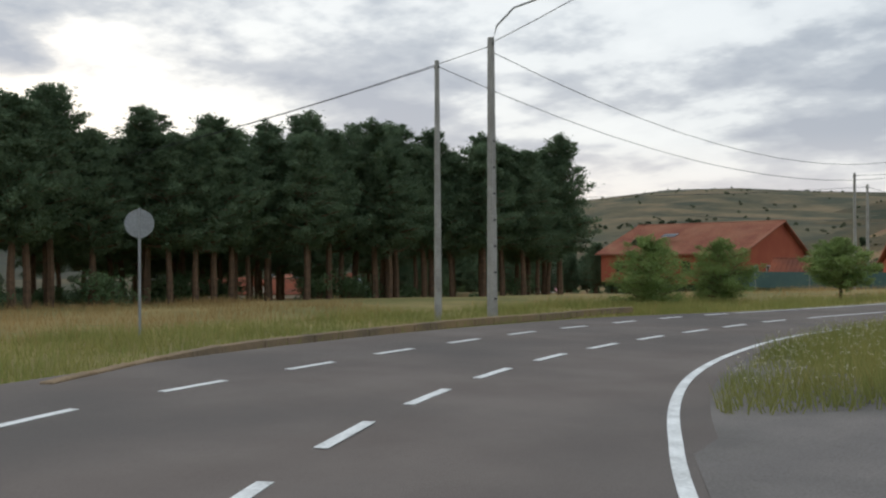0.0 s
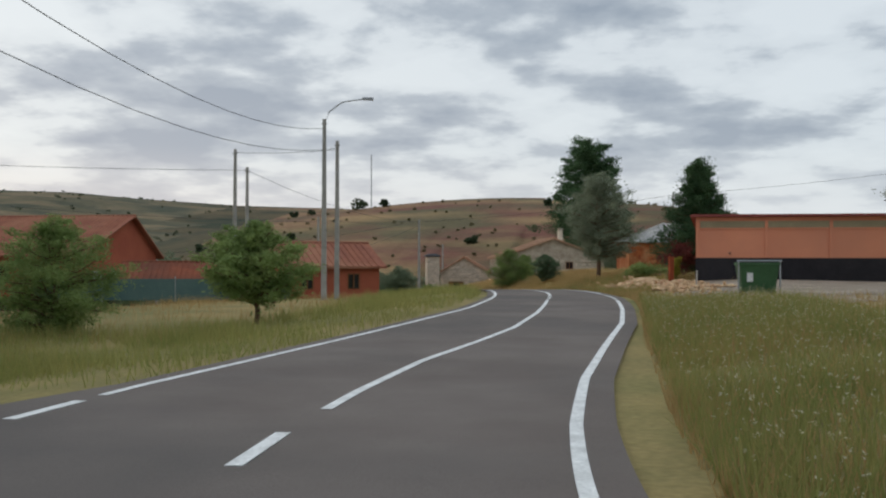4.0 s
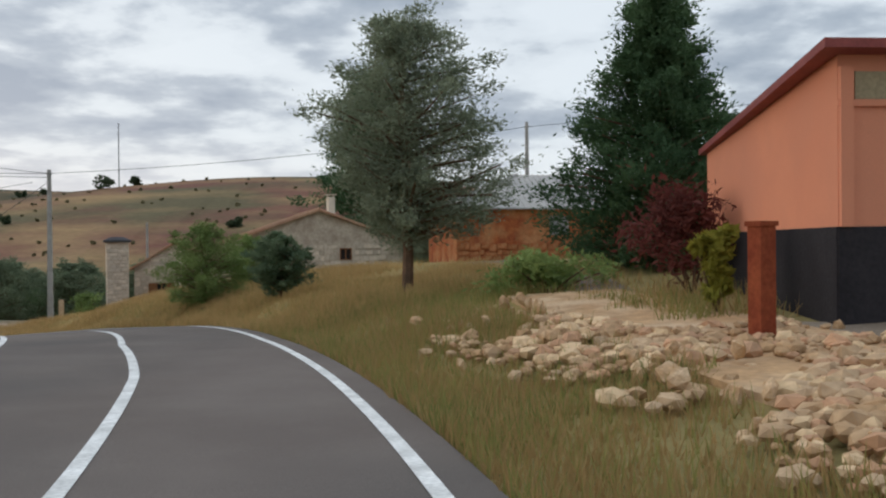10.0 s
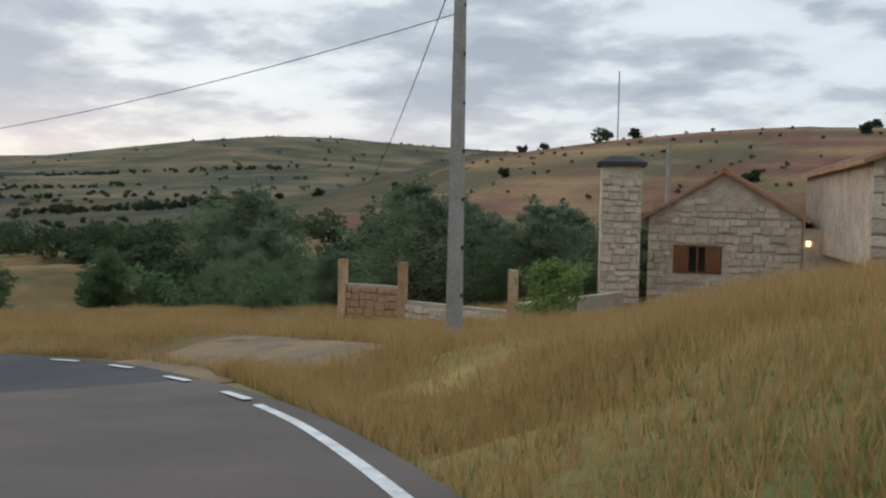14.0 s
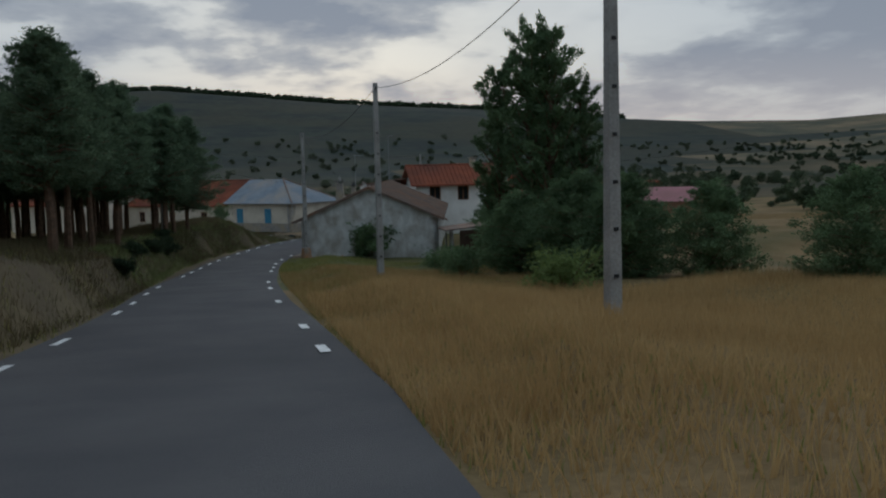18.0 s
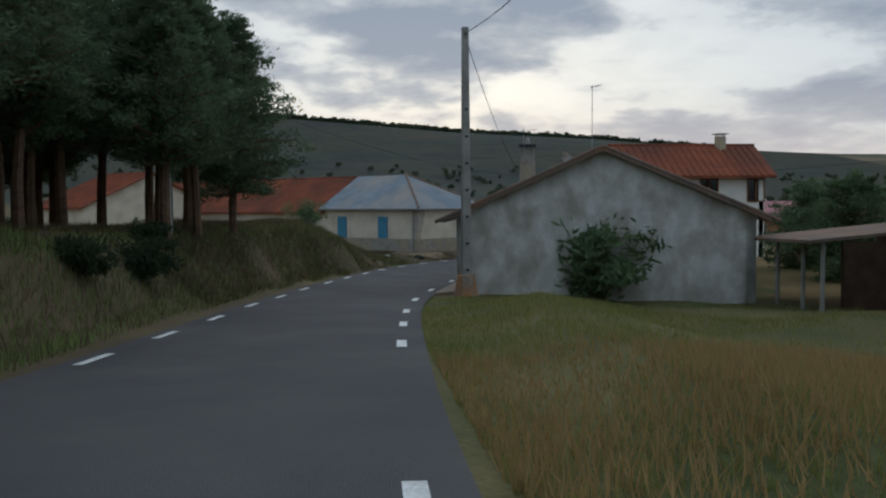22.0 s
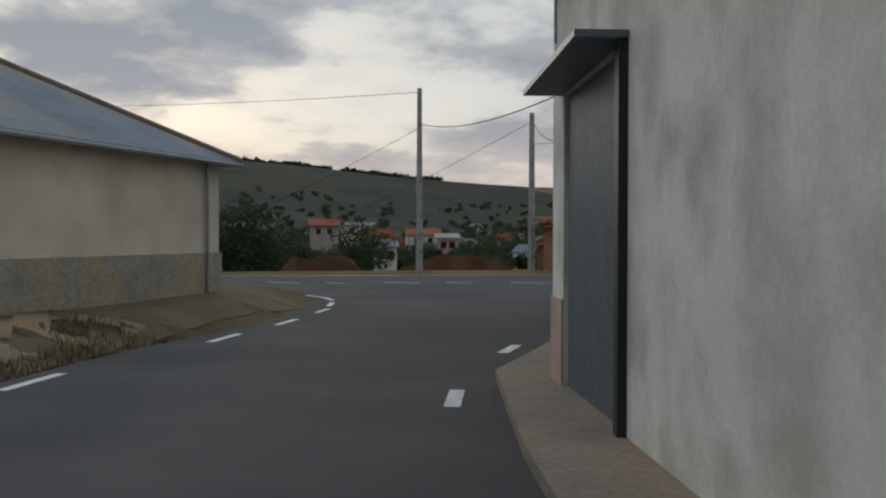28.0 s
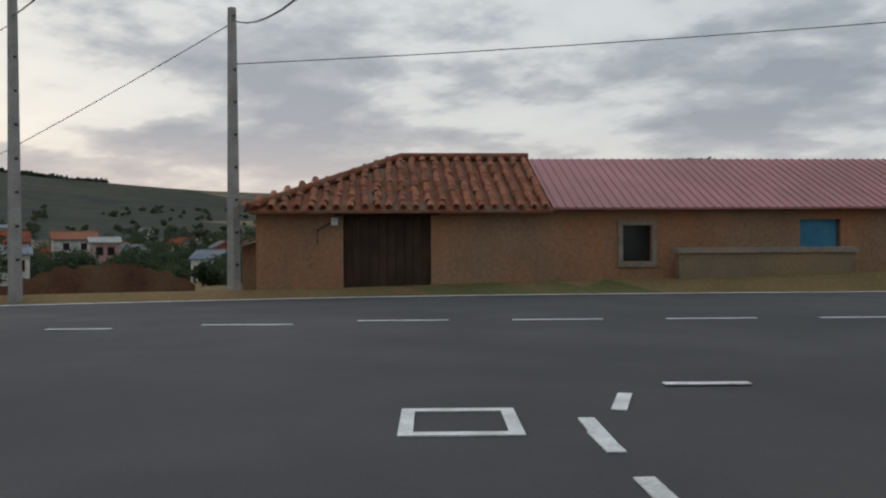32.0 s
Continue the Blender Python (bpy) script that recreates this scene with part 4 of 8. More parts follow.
def trunk_mesh(name, h, r, limbs, rng, lean=0.03):
    bm = bmesh.new()
    pts = [(rng.normal() * lean * k, rng.normal() * lean * k, h * k / 6 - (0.3 if k == 0 else 0)) for k in range(7)]
    tube(bm, pts, [r * (1.15 - 0.15 * k) for k in range(7)], 7)
    for a, b, w in limbs:
        mid = (Vector(a) + Vector(b)) / 2 + Vector((0, 0, rng.normal() * 0.15))
        tube(bm, [a, mid, b], [w, w * 0.7, w * 0.35], 5)
    me = bpy.data.meshes.new(name)
    bm.to_mesh(me)
    bm.free()
    me.materials.append(M_BARK)
    return me


def make_tree(kind, h, spread, material, seed, label, group="", clumps=34, per=30, leaf=0.16, bare=0.35, shape="round"):
    """Trunk, limbs and sprays of leaf cards along the outer part of each limb."""
    rng = np.random.default_rng(seed)
    cs, rs, ws, limbs = [], [], [], []
    for k in range(clumps):
        t = (k + rng.uniform(0, 1)) / clumps
        z = h * (bare + (0.96 - bare) * t)
        if shape == "cone":
            w, rise = spread * (1.03 - t) ** 0.85 * min(1, 0.6 + 2 * t), 0.35
        elif shape == "pine":
            w, rise = spread * min(1.0, 0.55 + 2.0 * t) * (1.1 - 0.85 * t ** 1.9), 0.3
        elif shape == "column":
            w, rise = spread * (0.3 + 0.7 * math.sin(math.pi * min(1, t * 0.9 + 0.06)) ** 0.7), 1.1
        else:
            w, rise = spread * math.sqrt(max(0.08, 1 - (1.9 * t - 0.8) ** 2)), 0.35
        ang = k * 2.4 + rng.normal() * 0.4
        reach = w * rng.uniform(0.55, 1.15)
        way = np.array([math.cos(ang), math.sin(ang), rise * rng.uniform(0.4, 1.5) - 0.1])
        foot = np.array([0, 0, max(0.12 * h * (bare > 0.1), z - 0.25 * reach)])
        tip = foot + way * reach
        for f, q in ((0.35, 0.30), (0.6, 0.28), (0.82, 0.22), (1.0, 0.13)):
            cs.append(foot + (tip - foot) * f + rng.normal(size=3) * 0.06 * spread)
            rs.append(max(0.18, q * (0.35 * spread + 0.65 * w)))
            ws.append(way / np.linalg.norm(way))
        limbs.append((tuple(foot), tuple(foot + (tip - foot) * 0.9), 0.02 + 0.008 * h * (1 - t)))
    root = thing(kind, (0, 0, 0), label, "tree", group)
    put("trunk", trunk_mesh("trunk", h * 0.93, 0.015 * h + 0.03, limbs, rng), root)
    v, f = cards(cs, rs, per, leaf, 0.7, 0.25 if shape in ("pine", "cone") else 0.0, rng, ws)
    put("crown", mesh_np("crown", v, f, material), root)
    return root


USED = set()


def plant(proto, x, y, scale=1.0, turn=0.0, dz=0.0, label=""):
    m = Matrix.LocRotScale((x, y, gz(x, y) + dz), Euler((0, 0, turn)), (scale, scale, scale))
    if proto.name not in USED:
        USED.add(proto.name)
        proto.matrix_world = m
        ob = proto
    else:
        ob = copy_thing(proto, pose(0, 0, 0))
        ob.matrix_basis = m
    if label:
        ob["label"] = label
    return ob


R = random.Random(5)
PINES = [make_tree("pine_tree", 11.5, 2.6, M_NEEDLE, 10 + k, "tall dark green pine with a bare trunk in dry grass", "pine wood", 84, 85, 0.105, 0.34, "pine") for k in range(4)]
# wood beside the first bend: a front row, then depth
spots = []
for k in range(34):
    t = k / 33
    spots.append((-47 + 7 * t + R.uniform(-1.8, 1.2), 16 + 53 * t + R.uniform(-0.8, 0.8)))
for k in range(90):
    t = R.random()
    spots.append((-50 - 30 * R.random() + 7 * t, 8 + 66 * t))
spots += [(-45.0, 39.4), (-49.5, 43.5), (-44.5, 36.0)]
for x, y in spots:
    plant(R.choice(PINES), *pa(x, y), R.uniform(0.92, 1.2) * (0.9 if y < 42 else 1.0), R.uniform(0, 6.28))
END_PINE = make_tree("pine_tree", 10.2, 3.0, M_NEEDLE, 77, "wide dark pine at the end of the bank", "pine wood", 90, 95, 0.105, 0.22, "pine")
plant(END_PINE, -101.9, 111.3, 0.92, 2.0)
plant(PINES[0], *pa(-40.6, 69.1), 1.3, 1.0, label="pine at the end of the wood with foliage low down")
# wood on the bank of the second stretch
for k in range(52):
    x = -62 - 40 * (k / 51) + R.uniform(-1.5, 1.5)
    row = k % 4
    y = 110.4 - 5.0 * row - R.uniform(0, 3.0) + 0.05 * max(0, -x - 90)
    if x > -60 and y > 104:
        continue
    plant(R.choice(PINES), x, y - 1.0, R.uniform(0.85, 1.05) * np.interp(x, [-96, -86, -72, -60], [0.95, 0.86, 0.8, 0.75]), R.uniform(0, 6.28))
for k in range(34):
    plant(R.choice(PINES), -78 - 23 * (k / 33) + R.uniform(-1, 1), R.uniform(92.0, 109.0), R.uniform(0.72, 0.9), R.uniform(0, 6.28))
for x, y, s in ((-97.5, 110.6, 0.8), (-99.2, 109.2, 0.78), (-95.6, 109.3, 0.8), (-93.0, 110.4, 0.8), (-40, 99, 0.65), (-46, 101, 0.7), (-50, 97, 0.75), (-55, 102.5, 0.7), (-57, 97, 0.75)):
    plant(R.choice(PINES), x, y, s, R.uniform(0, 6))

ROUND = [make_tree("leafy_tree", 4.0, 2.3, M_LEAF, 30 + k, "bushy green broadleaf tree in long grass", "", 70, 100, 0.07, 0.05) for k in range(2)]
GREY = make_tree("grey_green_tree", 7.7, 2.6, M_LEAF_GREY, 41, "tall grey-green tree with a loose airy crown", "", 96, 130, 0.068, 0.24)
DARK = make_tree("dark_tree", 6.0, 2.9, M_LEAF_DARK, 44, "dark green spreading tree", "", 64, 110, 0.1, 0.08)
CYP = make_tree("cypress_tree", 8.0, 3.7, M_CYPRESS, 47, "dense dark green cypress beside the salmon building", "", 130, 170, 0.085, 0.03, "cone")
FIR = make_tree("fir_tree", 20.0, 5.6, M_CYPRESS, 49, "very tall dark conifer behind the stone house", "", 120, 160, 0.15, 0.1, "pine")
POPLAR = make_tree("poplar_tree", 9.6, 1.25, M_LEAF_DARK, 51, "slender dark poplar above the thicket", "poplars", 70, 60, 0.1, 0.08, "column")
SMALLPINE = make_tree("young_pine", 3.2, 1.45, M_NEEDLE, 53, "young dark green pine on the grassy bank", "", 60, 80, 0.075, 0.2)
OAK = make_tree("holm_oak", 6.0, 3.2, M_LEAF_OAK, 55, "round dark holm oak below the moor", "holm oaks", 64, 110, 0.1, 0.03)
plant(ROUND[0], 2.0, 102.6, 0.78, 0.3)
plant(ROUND[1], *pa(3.6, 104.2), 0.55, 2.0)
plant(SMALLPINE, *pa(3.85, 93.6), 0.74)
plant(GREY, *pa(6.6, 86.6), 1.02)
plant(CYP, *pa(13.8, 85.6), 1.0)
plant(FIR, *pa(21.4, 160), (20.6 - gz(*pa(21.4, 160))) / 20.0, dz=-0.3)
plant(GREY, *pa(17.5, 124.0), 0.8, 2.0)
plant(DARK, *pa(22.0, 121.0), 0.7, 1.0, label="dark tree beside the stone house")
VERGE = make_tree("verge_tree", 3.3, 1.7, M_LEAF, 58, "small broad green tree with a bare trunk on the verge", "", 60, 80, 0.075, 0.3)
plant(VERGE, *pa(-12.6, 50.0), 1.0, 2.0)
plant(ROUND[0], *pa(-18.0, 47.5), 0.82, 1.0, label="round green bush in front of the red house")
plant(ROUND[1], *pa(-19.5, 42.0), 0.85, 3.0, label="round green bush in front of the red house")
plant(GREY, *pa(18.1, 59.8), 1.25, 3.0, label="airy poplar-like tree beside the brick barn")
for x, y, s in ((-31.4, 137.7, 0.5), (-36.5, 141.0, 0.45), (-29.6, 142.7, 0.55), (-20.9, 136.7, 1.0), (-21.5, 143.1, 0.95), (-16.5, 141.0, 0.85), (-18.2, 148.9, 1.0), (-23.3, 153.3, 0.9), (-12.5, 147.0, 0.9), (-26.0, 149.0, 0.9), (-38.0, 147.0, 0.9)):
    plant(OAK, x, y, s, x)
for x, y, top in ((-75.0, 191.0, 1.5), (-84.0, 196.0, 0.8)):
    plant(OAK, x, y, (top - gz(x, y)) / 5.9, x)
for x, y, top, t in ((-83.6, 133.0, 3.4, 0), (-79.6, 133.9, 5.3, 2), (-78.2, 134.6, 5.0, 4), (-77.9, 136.6, 1.6, 5)):
    s = (top - gz(x, y)) / 9.5
    plant(POPLAR, x, y, s, t)
for x, y, s, t in ((-69.0, 129.8, 0.75, 0), (-65.0, 131.5, 0.85, 2), (-62.0, 132.5, 0.8, 6), (-73.5, 131.0, 0.75, 3), (-59.0, 135.0, 0.7, 4), (-52.5, 137, 0.7, 1), (-73.0, 134.5, 0.7, 5), (-78, 139, 0.9, 0.5), (-83, 141, 0.95, 2.5), (-88, 142, 0.9, 1.5), (-97, 143, 0.8, 1.1), (-104, 143, 0.85, 4.1), (-99, 137.5, 0.8, 2.1), (-105, 138.5, 0.75, 3.3), (-48, 143, 0.7, 3)):
    plant(DARK, x, y, s, t, dz=-0.3)


def bush(name, x, y, r, h, material, label, seed, leaf=0.09, n=26, per=110):
    rng = np.random.default_rng(seed)
    z = gz(x, y)
    cs = [(x + rng.normal() * r * 0.45, y + rng.normal() * r * 0.45, z + h * rng.uniform(0.12, 0.85)) for _ in range(n)]
    v, f = cards(cs, [r * 0.38] * n, per, leaf, 0.8, 0.2, rng, rng.normal(size=(n, 3)) * 0.6)
    root = thing(name, (x, y, z), label, "bush")
    bm = bmesh.new()
    for k in range(6):
        c = cs[k]
        tube(bm, [(x, y, z - 0.1), ((x + c[0]) / 2, (y + c[1]) / 2, (z + c[2]) / 2), c], [0.035, 0.025, 0.012], 5)
    part("stem", bm, M_BARK, root)
    put("crown", mesh_np("crown", v, f, material), root)
    return root


bush("purple_bush", *pa(10.4, 78.4), 1.2, 2.3, M_LEAF_RED, "dark purple-leaved bush by the salmon wall", 1)
bush("golden_shrub", *pa(8.9, 75.2), 0.27, 1.7, M_LEAF_YELLOW, "yellow-green clipped golden shrub", 2)
bush("green_bush", *pa(8.8, 82.0), 0.9, 1.0, M_LEAF, "low green bush on the stony bank", 3)
bush("green_bush", *pa(-4.9, 120.5), 0.9, 2.0, M_LEAF, "fresh green bush by the garden wall", 4)
bush("fig_bush", -94.0, 125.3, 1.5, 3.2, M_LEAF_DARK, "dark fig bush against the stained gable wall", 5, 0.19, 30, 70)
for k in range(26):
    q = random.Random(900 + k)
    bush("undergrowth", *pa(-46 - 14 * q.random() + 6 * k / 25, 14 + 56 * k / 25), q.uniform(1.1, 1.7), q.uniform(1.2, 2.0), M_LEAF_DARK, "dark undergrowth between the pine trunks", 900 + k, 0.14, 16, 60)
for k, (x, y, r) in enumerate(((-88.5, 110.6, 0.8), (-91.5, 110.2, 0.6), (-84.0, 110.3, 0.7), (-76.5, 110.0, 0.6), (-68.5, 110.4, 0.5))):
    bush("bank_bush", x, y, r, r * 1.2, M_FAR_LEAF, "dark bush on the face of the bank", 60 + k)
bush("verge_bush", -119.5, 113.3, 1.05, 2.7, M_LEAF_DARK, "green bush behind the end of the bank", 16)
bush("field_bush", -70.0, 127.0, 1.2, 1.7, M_LEAF_DARK, "dark green bush at the edge of the field", 7)
bush("field_bush", -76.0, 127.5, 1.1, 1.5, M_LEAF_DARK, "dark green bush at the edge of the field", 8)
bush("field_bush", -56.0, 127.5, 1.3, 1.5, M_LEAF, "green bush at the edge of the field", 9)
bush("field_bush", -29.0, 136.0, 2.0, 2.4, M_LEAF_DARK, "dark round bush in the dry field", 10)
bush("field_bush", -36.0, 140.0, 2.2, 2.2, M_LEAF_DARK, "dark round bush in the dry field", 11)
bush("field_bush", -19.0, 139.0, 2.4, 3.0, M_LEAF_DARK, "dark round bush in the dry field", 12)


def woods(name, spots, material, label, seed, per=46, leaf=0.55):
    rng = np.random.default_rng(seed)
    cs, rs = [], []
    xs, ys = np.array([s[0] for s in spots]), np.array([s[1] for s in spots])
    zs = level(xs, ys)
    for (x, y, r), z in zip(spots, zs):
        for _ in range(5):
            cs.append((x + rng.normal() * r * 0.4, y + rng.normal() * r * 0.4, z + r * rng.uniform(0.25, 1.15)))
            rs.append(r * 0.55)
    v, f = cards(cs, rs, per, leaf, 0.85, 0.0, rng)
    return tagged(new(name, mesh_np(name, v, f, material)), label, "woodland", kind="stuff")


def scatter(n, x0, x1, y0, y1, r0, r1, seed, frame=None):
    q = random.Random(seed)
    res = []
    for _ in range(n):
        x, y = q.uniform(x0, x1), q.uniform(y0, y1)
        if frame:
            x, y = frame(x, y)
        res.append((x, y, q.uniform(r0, r1)))
    return res


woods("oak_scrub", scatter(70, -40, 12, 150, 215, 2.2, 4.2, 1, pa), M_LEAF_DARK, "dark holm oak scrub below the moor", 1, 150, 0.2)
woods("hill_trees", scatter(16, -140, 260, 230, 420, 1.0, 2.2, 3, pa) + [(*pa(-24, 404), 4.2), (*pa(-14, 404), 2.4), (*pa(60, 410), 2.0)], M_FAR_LEAF, "scattered dark trees on the moor", 2, 40, 0.8)
woods("moor_scrub", scatter(420, -90, 230, 185, 410, 0.25, 0.75, 71, pa), M_SHRUB, "low shrubs scattered over the moor", 21, 16, 0.3)
woods("valley_wood", scatter(150, -85, 40, 172, 250, 2.2, 4.2, 4) + scatter(120, -150, -40, 185, 245, 2.2, 3.8, 5), M_VALLEY_LEAF, "dark belt of trees in the valley", 3, 90, 0.45)
woods("village_wood", scatter(150, -420, -270, 190, 300, 1.5, 3.0, 6) + scatter(90, -285, -205, 172, 236, 1.4, 2.6, 36) + scatter(45, -230, -172, 158, 300, 1.0, 1.8, 26) + scatter(46, -258, -222, 140, 176, 1.8, 3.0, 27) + scatter(30, -250, -212, 176, 200, 1.2, 2.2, 28), M_VALLEY_LEAF, "trees among the houses in the valley", 4, 150, 0.22)
woods("thicket", scatter(130, -330, -180, 60, 150, 2.2, 4.2, 7), M_FAR_LEAF, "dark thicket beyond the main road", 14, 380, 0.2)
woods("slope_wood", scatter(380, -760, -300, -160, 330, 1.2, 3.0, 8) + scatter(160, -700, -300, 330, 560, 0.9, 2.4, 18), M_HEDGE, "scrub and trees on the far slope", 5, 60, 0.45)
woods("back_wood", scatter(90, 30, 120, 60, 130, 2.0, 4.0, 9, pa) + scatter(30, 24, 60, 120, 170, 2.0, 3.6, 10, pa), M_FAR_LEAF, "dark wood behind the buildings", 6, 46, 0.7)



def ridge_spots(n, th0, th1, r0, r1, h0, h1, seed):
    q = random.Random(seed)
    res = []
    for _ in range(n):
        a, r = radians(q.uniform(th0, th1)), q.uniform(r0, r1)
        res.append((RIDGE_AT[0] - r * math.sin(a), RIDGE_AT[1] + r * math.cos(a), q.uniform(h0, h1)))
    return res


woods("ridge_wood", ridge_spots(900, 66, 112, 1250, 1520, 3.0, 5.5, 61), M_FAR_LEAF, "dark plantation along the far ridge", 7, 10, 2.6)
woods("ridge_scrub", ridge_spots(190, 20, 54, 420, 1500, 0.8, 2.6, 62), M_HEDGE, "low dark scrub on the far grey-green hill", 8, 8, 1.0)

q = random.Random(64)
belts = []
for r in (330, 410, 520, 640, 800):
    for k in range(70):
        th = radians(34 + 25 * q.random())
        if math.sin(9 * th + r) > -0.35:
            d = r + 30 * math.sin(4 * th + r) + q.gauss(0, 5)
            belts.append((RIDGE_AT[0] - d * math.sin(th), RIDGE_AT[1] + d * math.cos(th), q.uniform(1.4, 2.8)))
woods("hedge_belts", belts, M_FAR_LEAF, "dark hedgerows and trees in belts across the far slope", 10, 34, 0.6)

# ---- poles and wires ----


def pole(x, y, top, label, lamp=0.0, base=None, square=True, kind="utility_pole", wide=1.0):
    z0 = gz(x, y) if base is None else base
    root = thing(kind, (x, y, z0), label, "pole", "poles along the road")
    h = top - z0
    bm = bmesh.new()
    m = Matrix.Translation((x, y, z0 + h / 2 - 0.15))
    if square:
        bmesh.ops.create_cone(bm, cap_ends=True, segments=4, radius1=0.20 * wide, radius2=0.125 * wide, depth=h + 0.3, matrix=m @ Matrix.Rotation(0.95, 4, "Z"))
    else:
        bmesh.ops.create_cone(bm, cap_ends=True, segments=14, radius1=0.15, radius2=0.09, depth=h + 0.3, matrix=m)
    part("shaft", bm, M_CONCRETE, root)
    if square:
        # black blocks stand in for the shade inside the pole's hollows
        for k in range(7):
            bm = bmesh.new()
            zz = z0 + 0.9 + k * 0.95
            if zz > top - 0.8:
                break
            box(bm, x, y, zz, 0.10 * wide, (0.34 - 0.02 * k) * wide, 0.07 * wide, 0.95 + math.pi / 4)
            part("recess", bm, M_BLACK, root)
    bm = bmesh.new()
    tube(bm, [(x - 0.14, y, top - 0.25), (x + 0.14, y, top - 0.25)], 0.035, 6)
    part("bracket", bm, M_BLACK, root)
    if lamp:
        dx, dy = math.cos(lamp), math.sin(lamp)
        bm = bmesh.new()
        tube(bm, [(x, y, top - 0.35), (x + 0.25 * dx, y + 0.25 * dy, top + 0.4), (x + 0.95 * dx, y + 0.95 * dy, top + 0.95), (x + 2.1 * dx, y + 2.1 * dy, top + 1.15)], 0.035, 7)
        part("arm", bm, M_GREY_METAL, root)
        bm = bmesh.new()
        box(bm, x + 2.35 * dx, y + 2.35 * dy, top + 1.1, 0.6, 0.22, 0.13, lamp)
        part("lamp_head", bm, M_GREY_METAL, root, "grey street lamp head")
    return root


LBL = "square tapered grey concrete pole with recesses"
AX = TURN_A
pole(*pa(-21.2, 27.0), 8.9, LBL, square=False)
pole(*pa(-18.7, 27.0), 9.4, LBL + " and curved lamp arm", lamp=AX + 0.1)
pole(*pa(-12.1, 70.0), 8.7, LBL + " and curved lamp arm", lamp=AX + 0.1)
pole(*pa(-11.6, 72.9), 7.9, LBL)
pole(*pa(-17.9, 75.6), 7.7, LBL, square=False)
pole(*pa(-17.8, 79.3), 7.0, LBL, square=False)
pole(*pa(-6.0, 114.4), 5.2, LBL)
pole(*pa(-2.1, 144.7), 3.2, LBL, square=False)
pole(*pa(-15.5, 104.5), 5.0, LBL, square=False)
pole(*pa(19.3, 109.8), 7.85, LBL, square=False)
pole(-42.0, 123.5, 1.95, LBL)
pole(-66.4, 122.2, 0.7, LBL)
pole(-94.7, 120.5, -0.25, LBL + " on an orange plastered footing", wide=1.15)
footing = thing("pole_footing", (-94.7, 120.5, gz(-94.7, 120.5)), "rough orange-brown plastered footing round the pole", "footing")
bm = bmesh.new()
bmesh.ops.create_cone(bm, cap_ends=True, segments=9, radius1=0.46, radius2=0.30, depth=0.95, matrix=Matrix.Translation((-94.7, 120.5, gz(-94.7, 120.5) + 0.3)))
for v in bm.verts:
    v.co += Vector((R.uniform(-0.05, 0.05), R.uniform(-0.05, 0.05), R.uniform(-0.06, 0.06)))
part("block", bm, M_FOOTING, footing)
pole(-95.2, 110.0, -1.55, LBL, square=False)
pole(-156.0, 146.8, -2.25, LBL, base=-10.7)
pole(-159.5, 141.9, -0.8, LBL, base=-10.5)


def wire(a, b, sag, r=0.014, name="overhead_cable"):
    a, b = Vector(a), Vector(b)
    pts = [a.lerp(b, t) - Vector((0, 0, 4 * sag * t * (1 - t))) for t in (k / 14 for k in range(15))]
    bm = tube(bmesh.new(), pts, r, 5)
    me = bpy.data.meshes.new(name)
    bm.to_mesh(me)
    bm.free()
    me.materials.append(M_BLACK)
    tagged(new(name, me), "thin dark sagging overhead cable between poles", "cable", "overhead cables")


def P3(x, y, z):
    return (*pa(x, y), z)


wire(P3(-21.2, 27, 8.7), P3(-62, 29, 6.3), 0.5)
wire(P3(-18.7, 27, 9.1), P3(-60, 31, 7.2), 0.6)
wire(P3(-18.7, 27, 8.9), P3(-12.1, 70, 8.2), 2.0)
wire(P3(-21.2, 27, 8.7), P3(-11.6, 72.9, 7.5), 2.3)
wire(P3(-18.7, 27, 9.2), P3(20, 5, 12.5), 0.8)
wire(P3(-17.8, 79.3, 6.8), P3(-70, 60, 8), 0.8)
wire(P3(-17.8, 79.3, 6.8), P3(-6, 114.4, 5.0), 0.8)
wire(P3(-17.9, 75.6, 7.5), P3(-11.6, 72.9, 7.4), 0.1)
wire(P3(-6.0, 114.4, 5.0), P3(19.3, 109.8, 7.6), 0.35)
wire(P3(-6.0, 114.4, 5.0), P3(-46, 111, 6.2), 0.5)
wire(P3(-6.0, 114.4, 4.8), P3(-15.5, 104.5, 4.8), 0.2)
wire(P3(-6.0, 114.4, 4.6), P3(-20, 150, 1.0), 0.4)
wire(P3(19.3, 109.8, 7.6), P3(48, 92, 10.5), 0.4)
wire((-42.0, 123.5, 1.75), (-66.4, 122.2, 0.5), 0.9)
wire((-66.4, 122.2, 0.5), (-94.7, 120.5, -0.45), 0.9)
wire((-42.0, 123.5, 1.75), (-12, 122, 5.0), 0.5)
wire((-94.7, 120.5, -0.55), (-123.3, 127.8, -4.7), 0.7)
wire((-95.2, 110.0, -1.75), (-55, 108, 0.5), 1.0)
wire((-95.2, 110.0, -1.75), (-123.3, 127.8, -4.55), 0.8)
wire((-156, 146.8, -2.6), (-131.9, 134.75, -5.0), 1.3, 0.022)
wire((-159.5, 141.9, -2.7), (-131.8, 134.65, -4.9), 0.6, 0.022)
wire((-156, 146.8, -2.7), (-180, 143, -8), 0.2)
wire((-159.5, 141.9, -1.0), (-190, 112, 0.5), 0.5)
wire((-159.5, 141.9, -2.9), (-182, 136, -8), 0.2)
wire((-156, 146.8, -3.9), (-120, 176, -1.0), 0.5)
# ---- houses ----


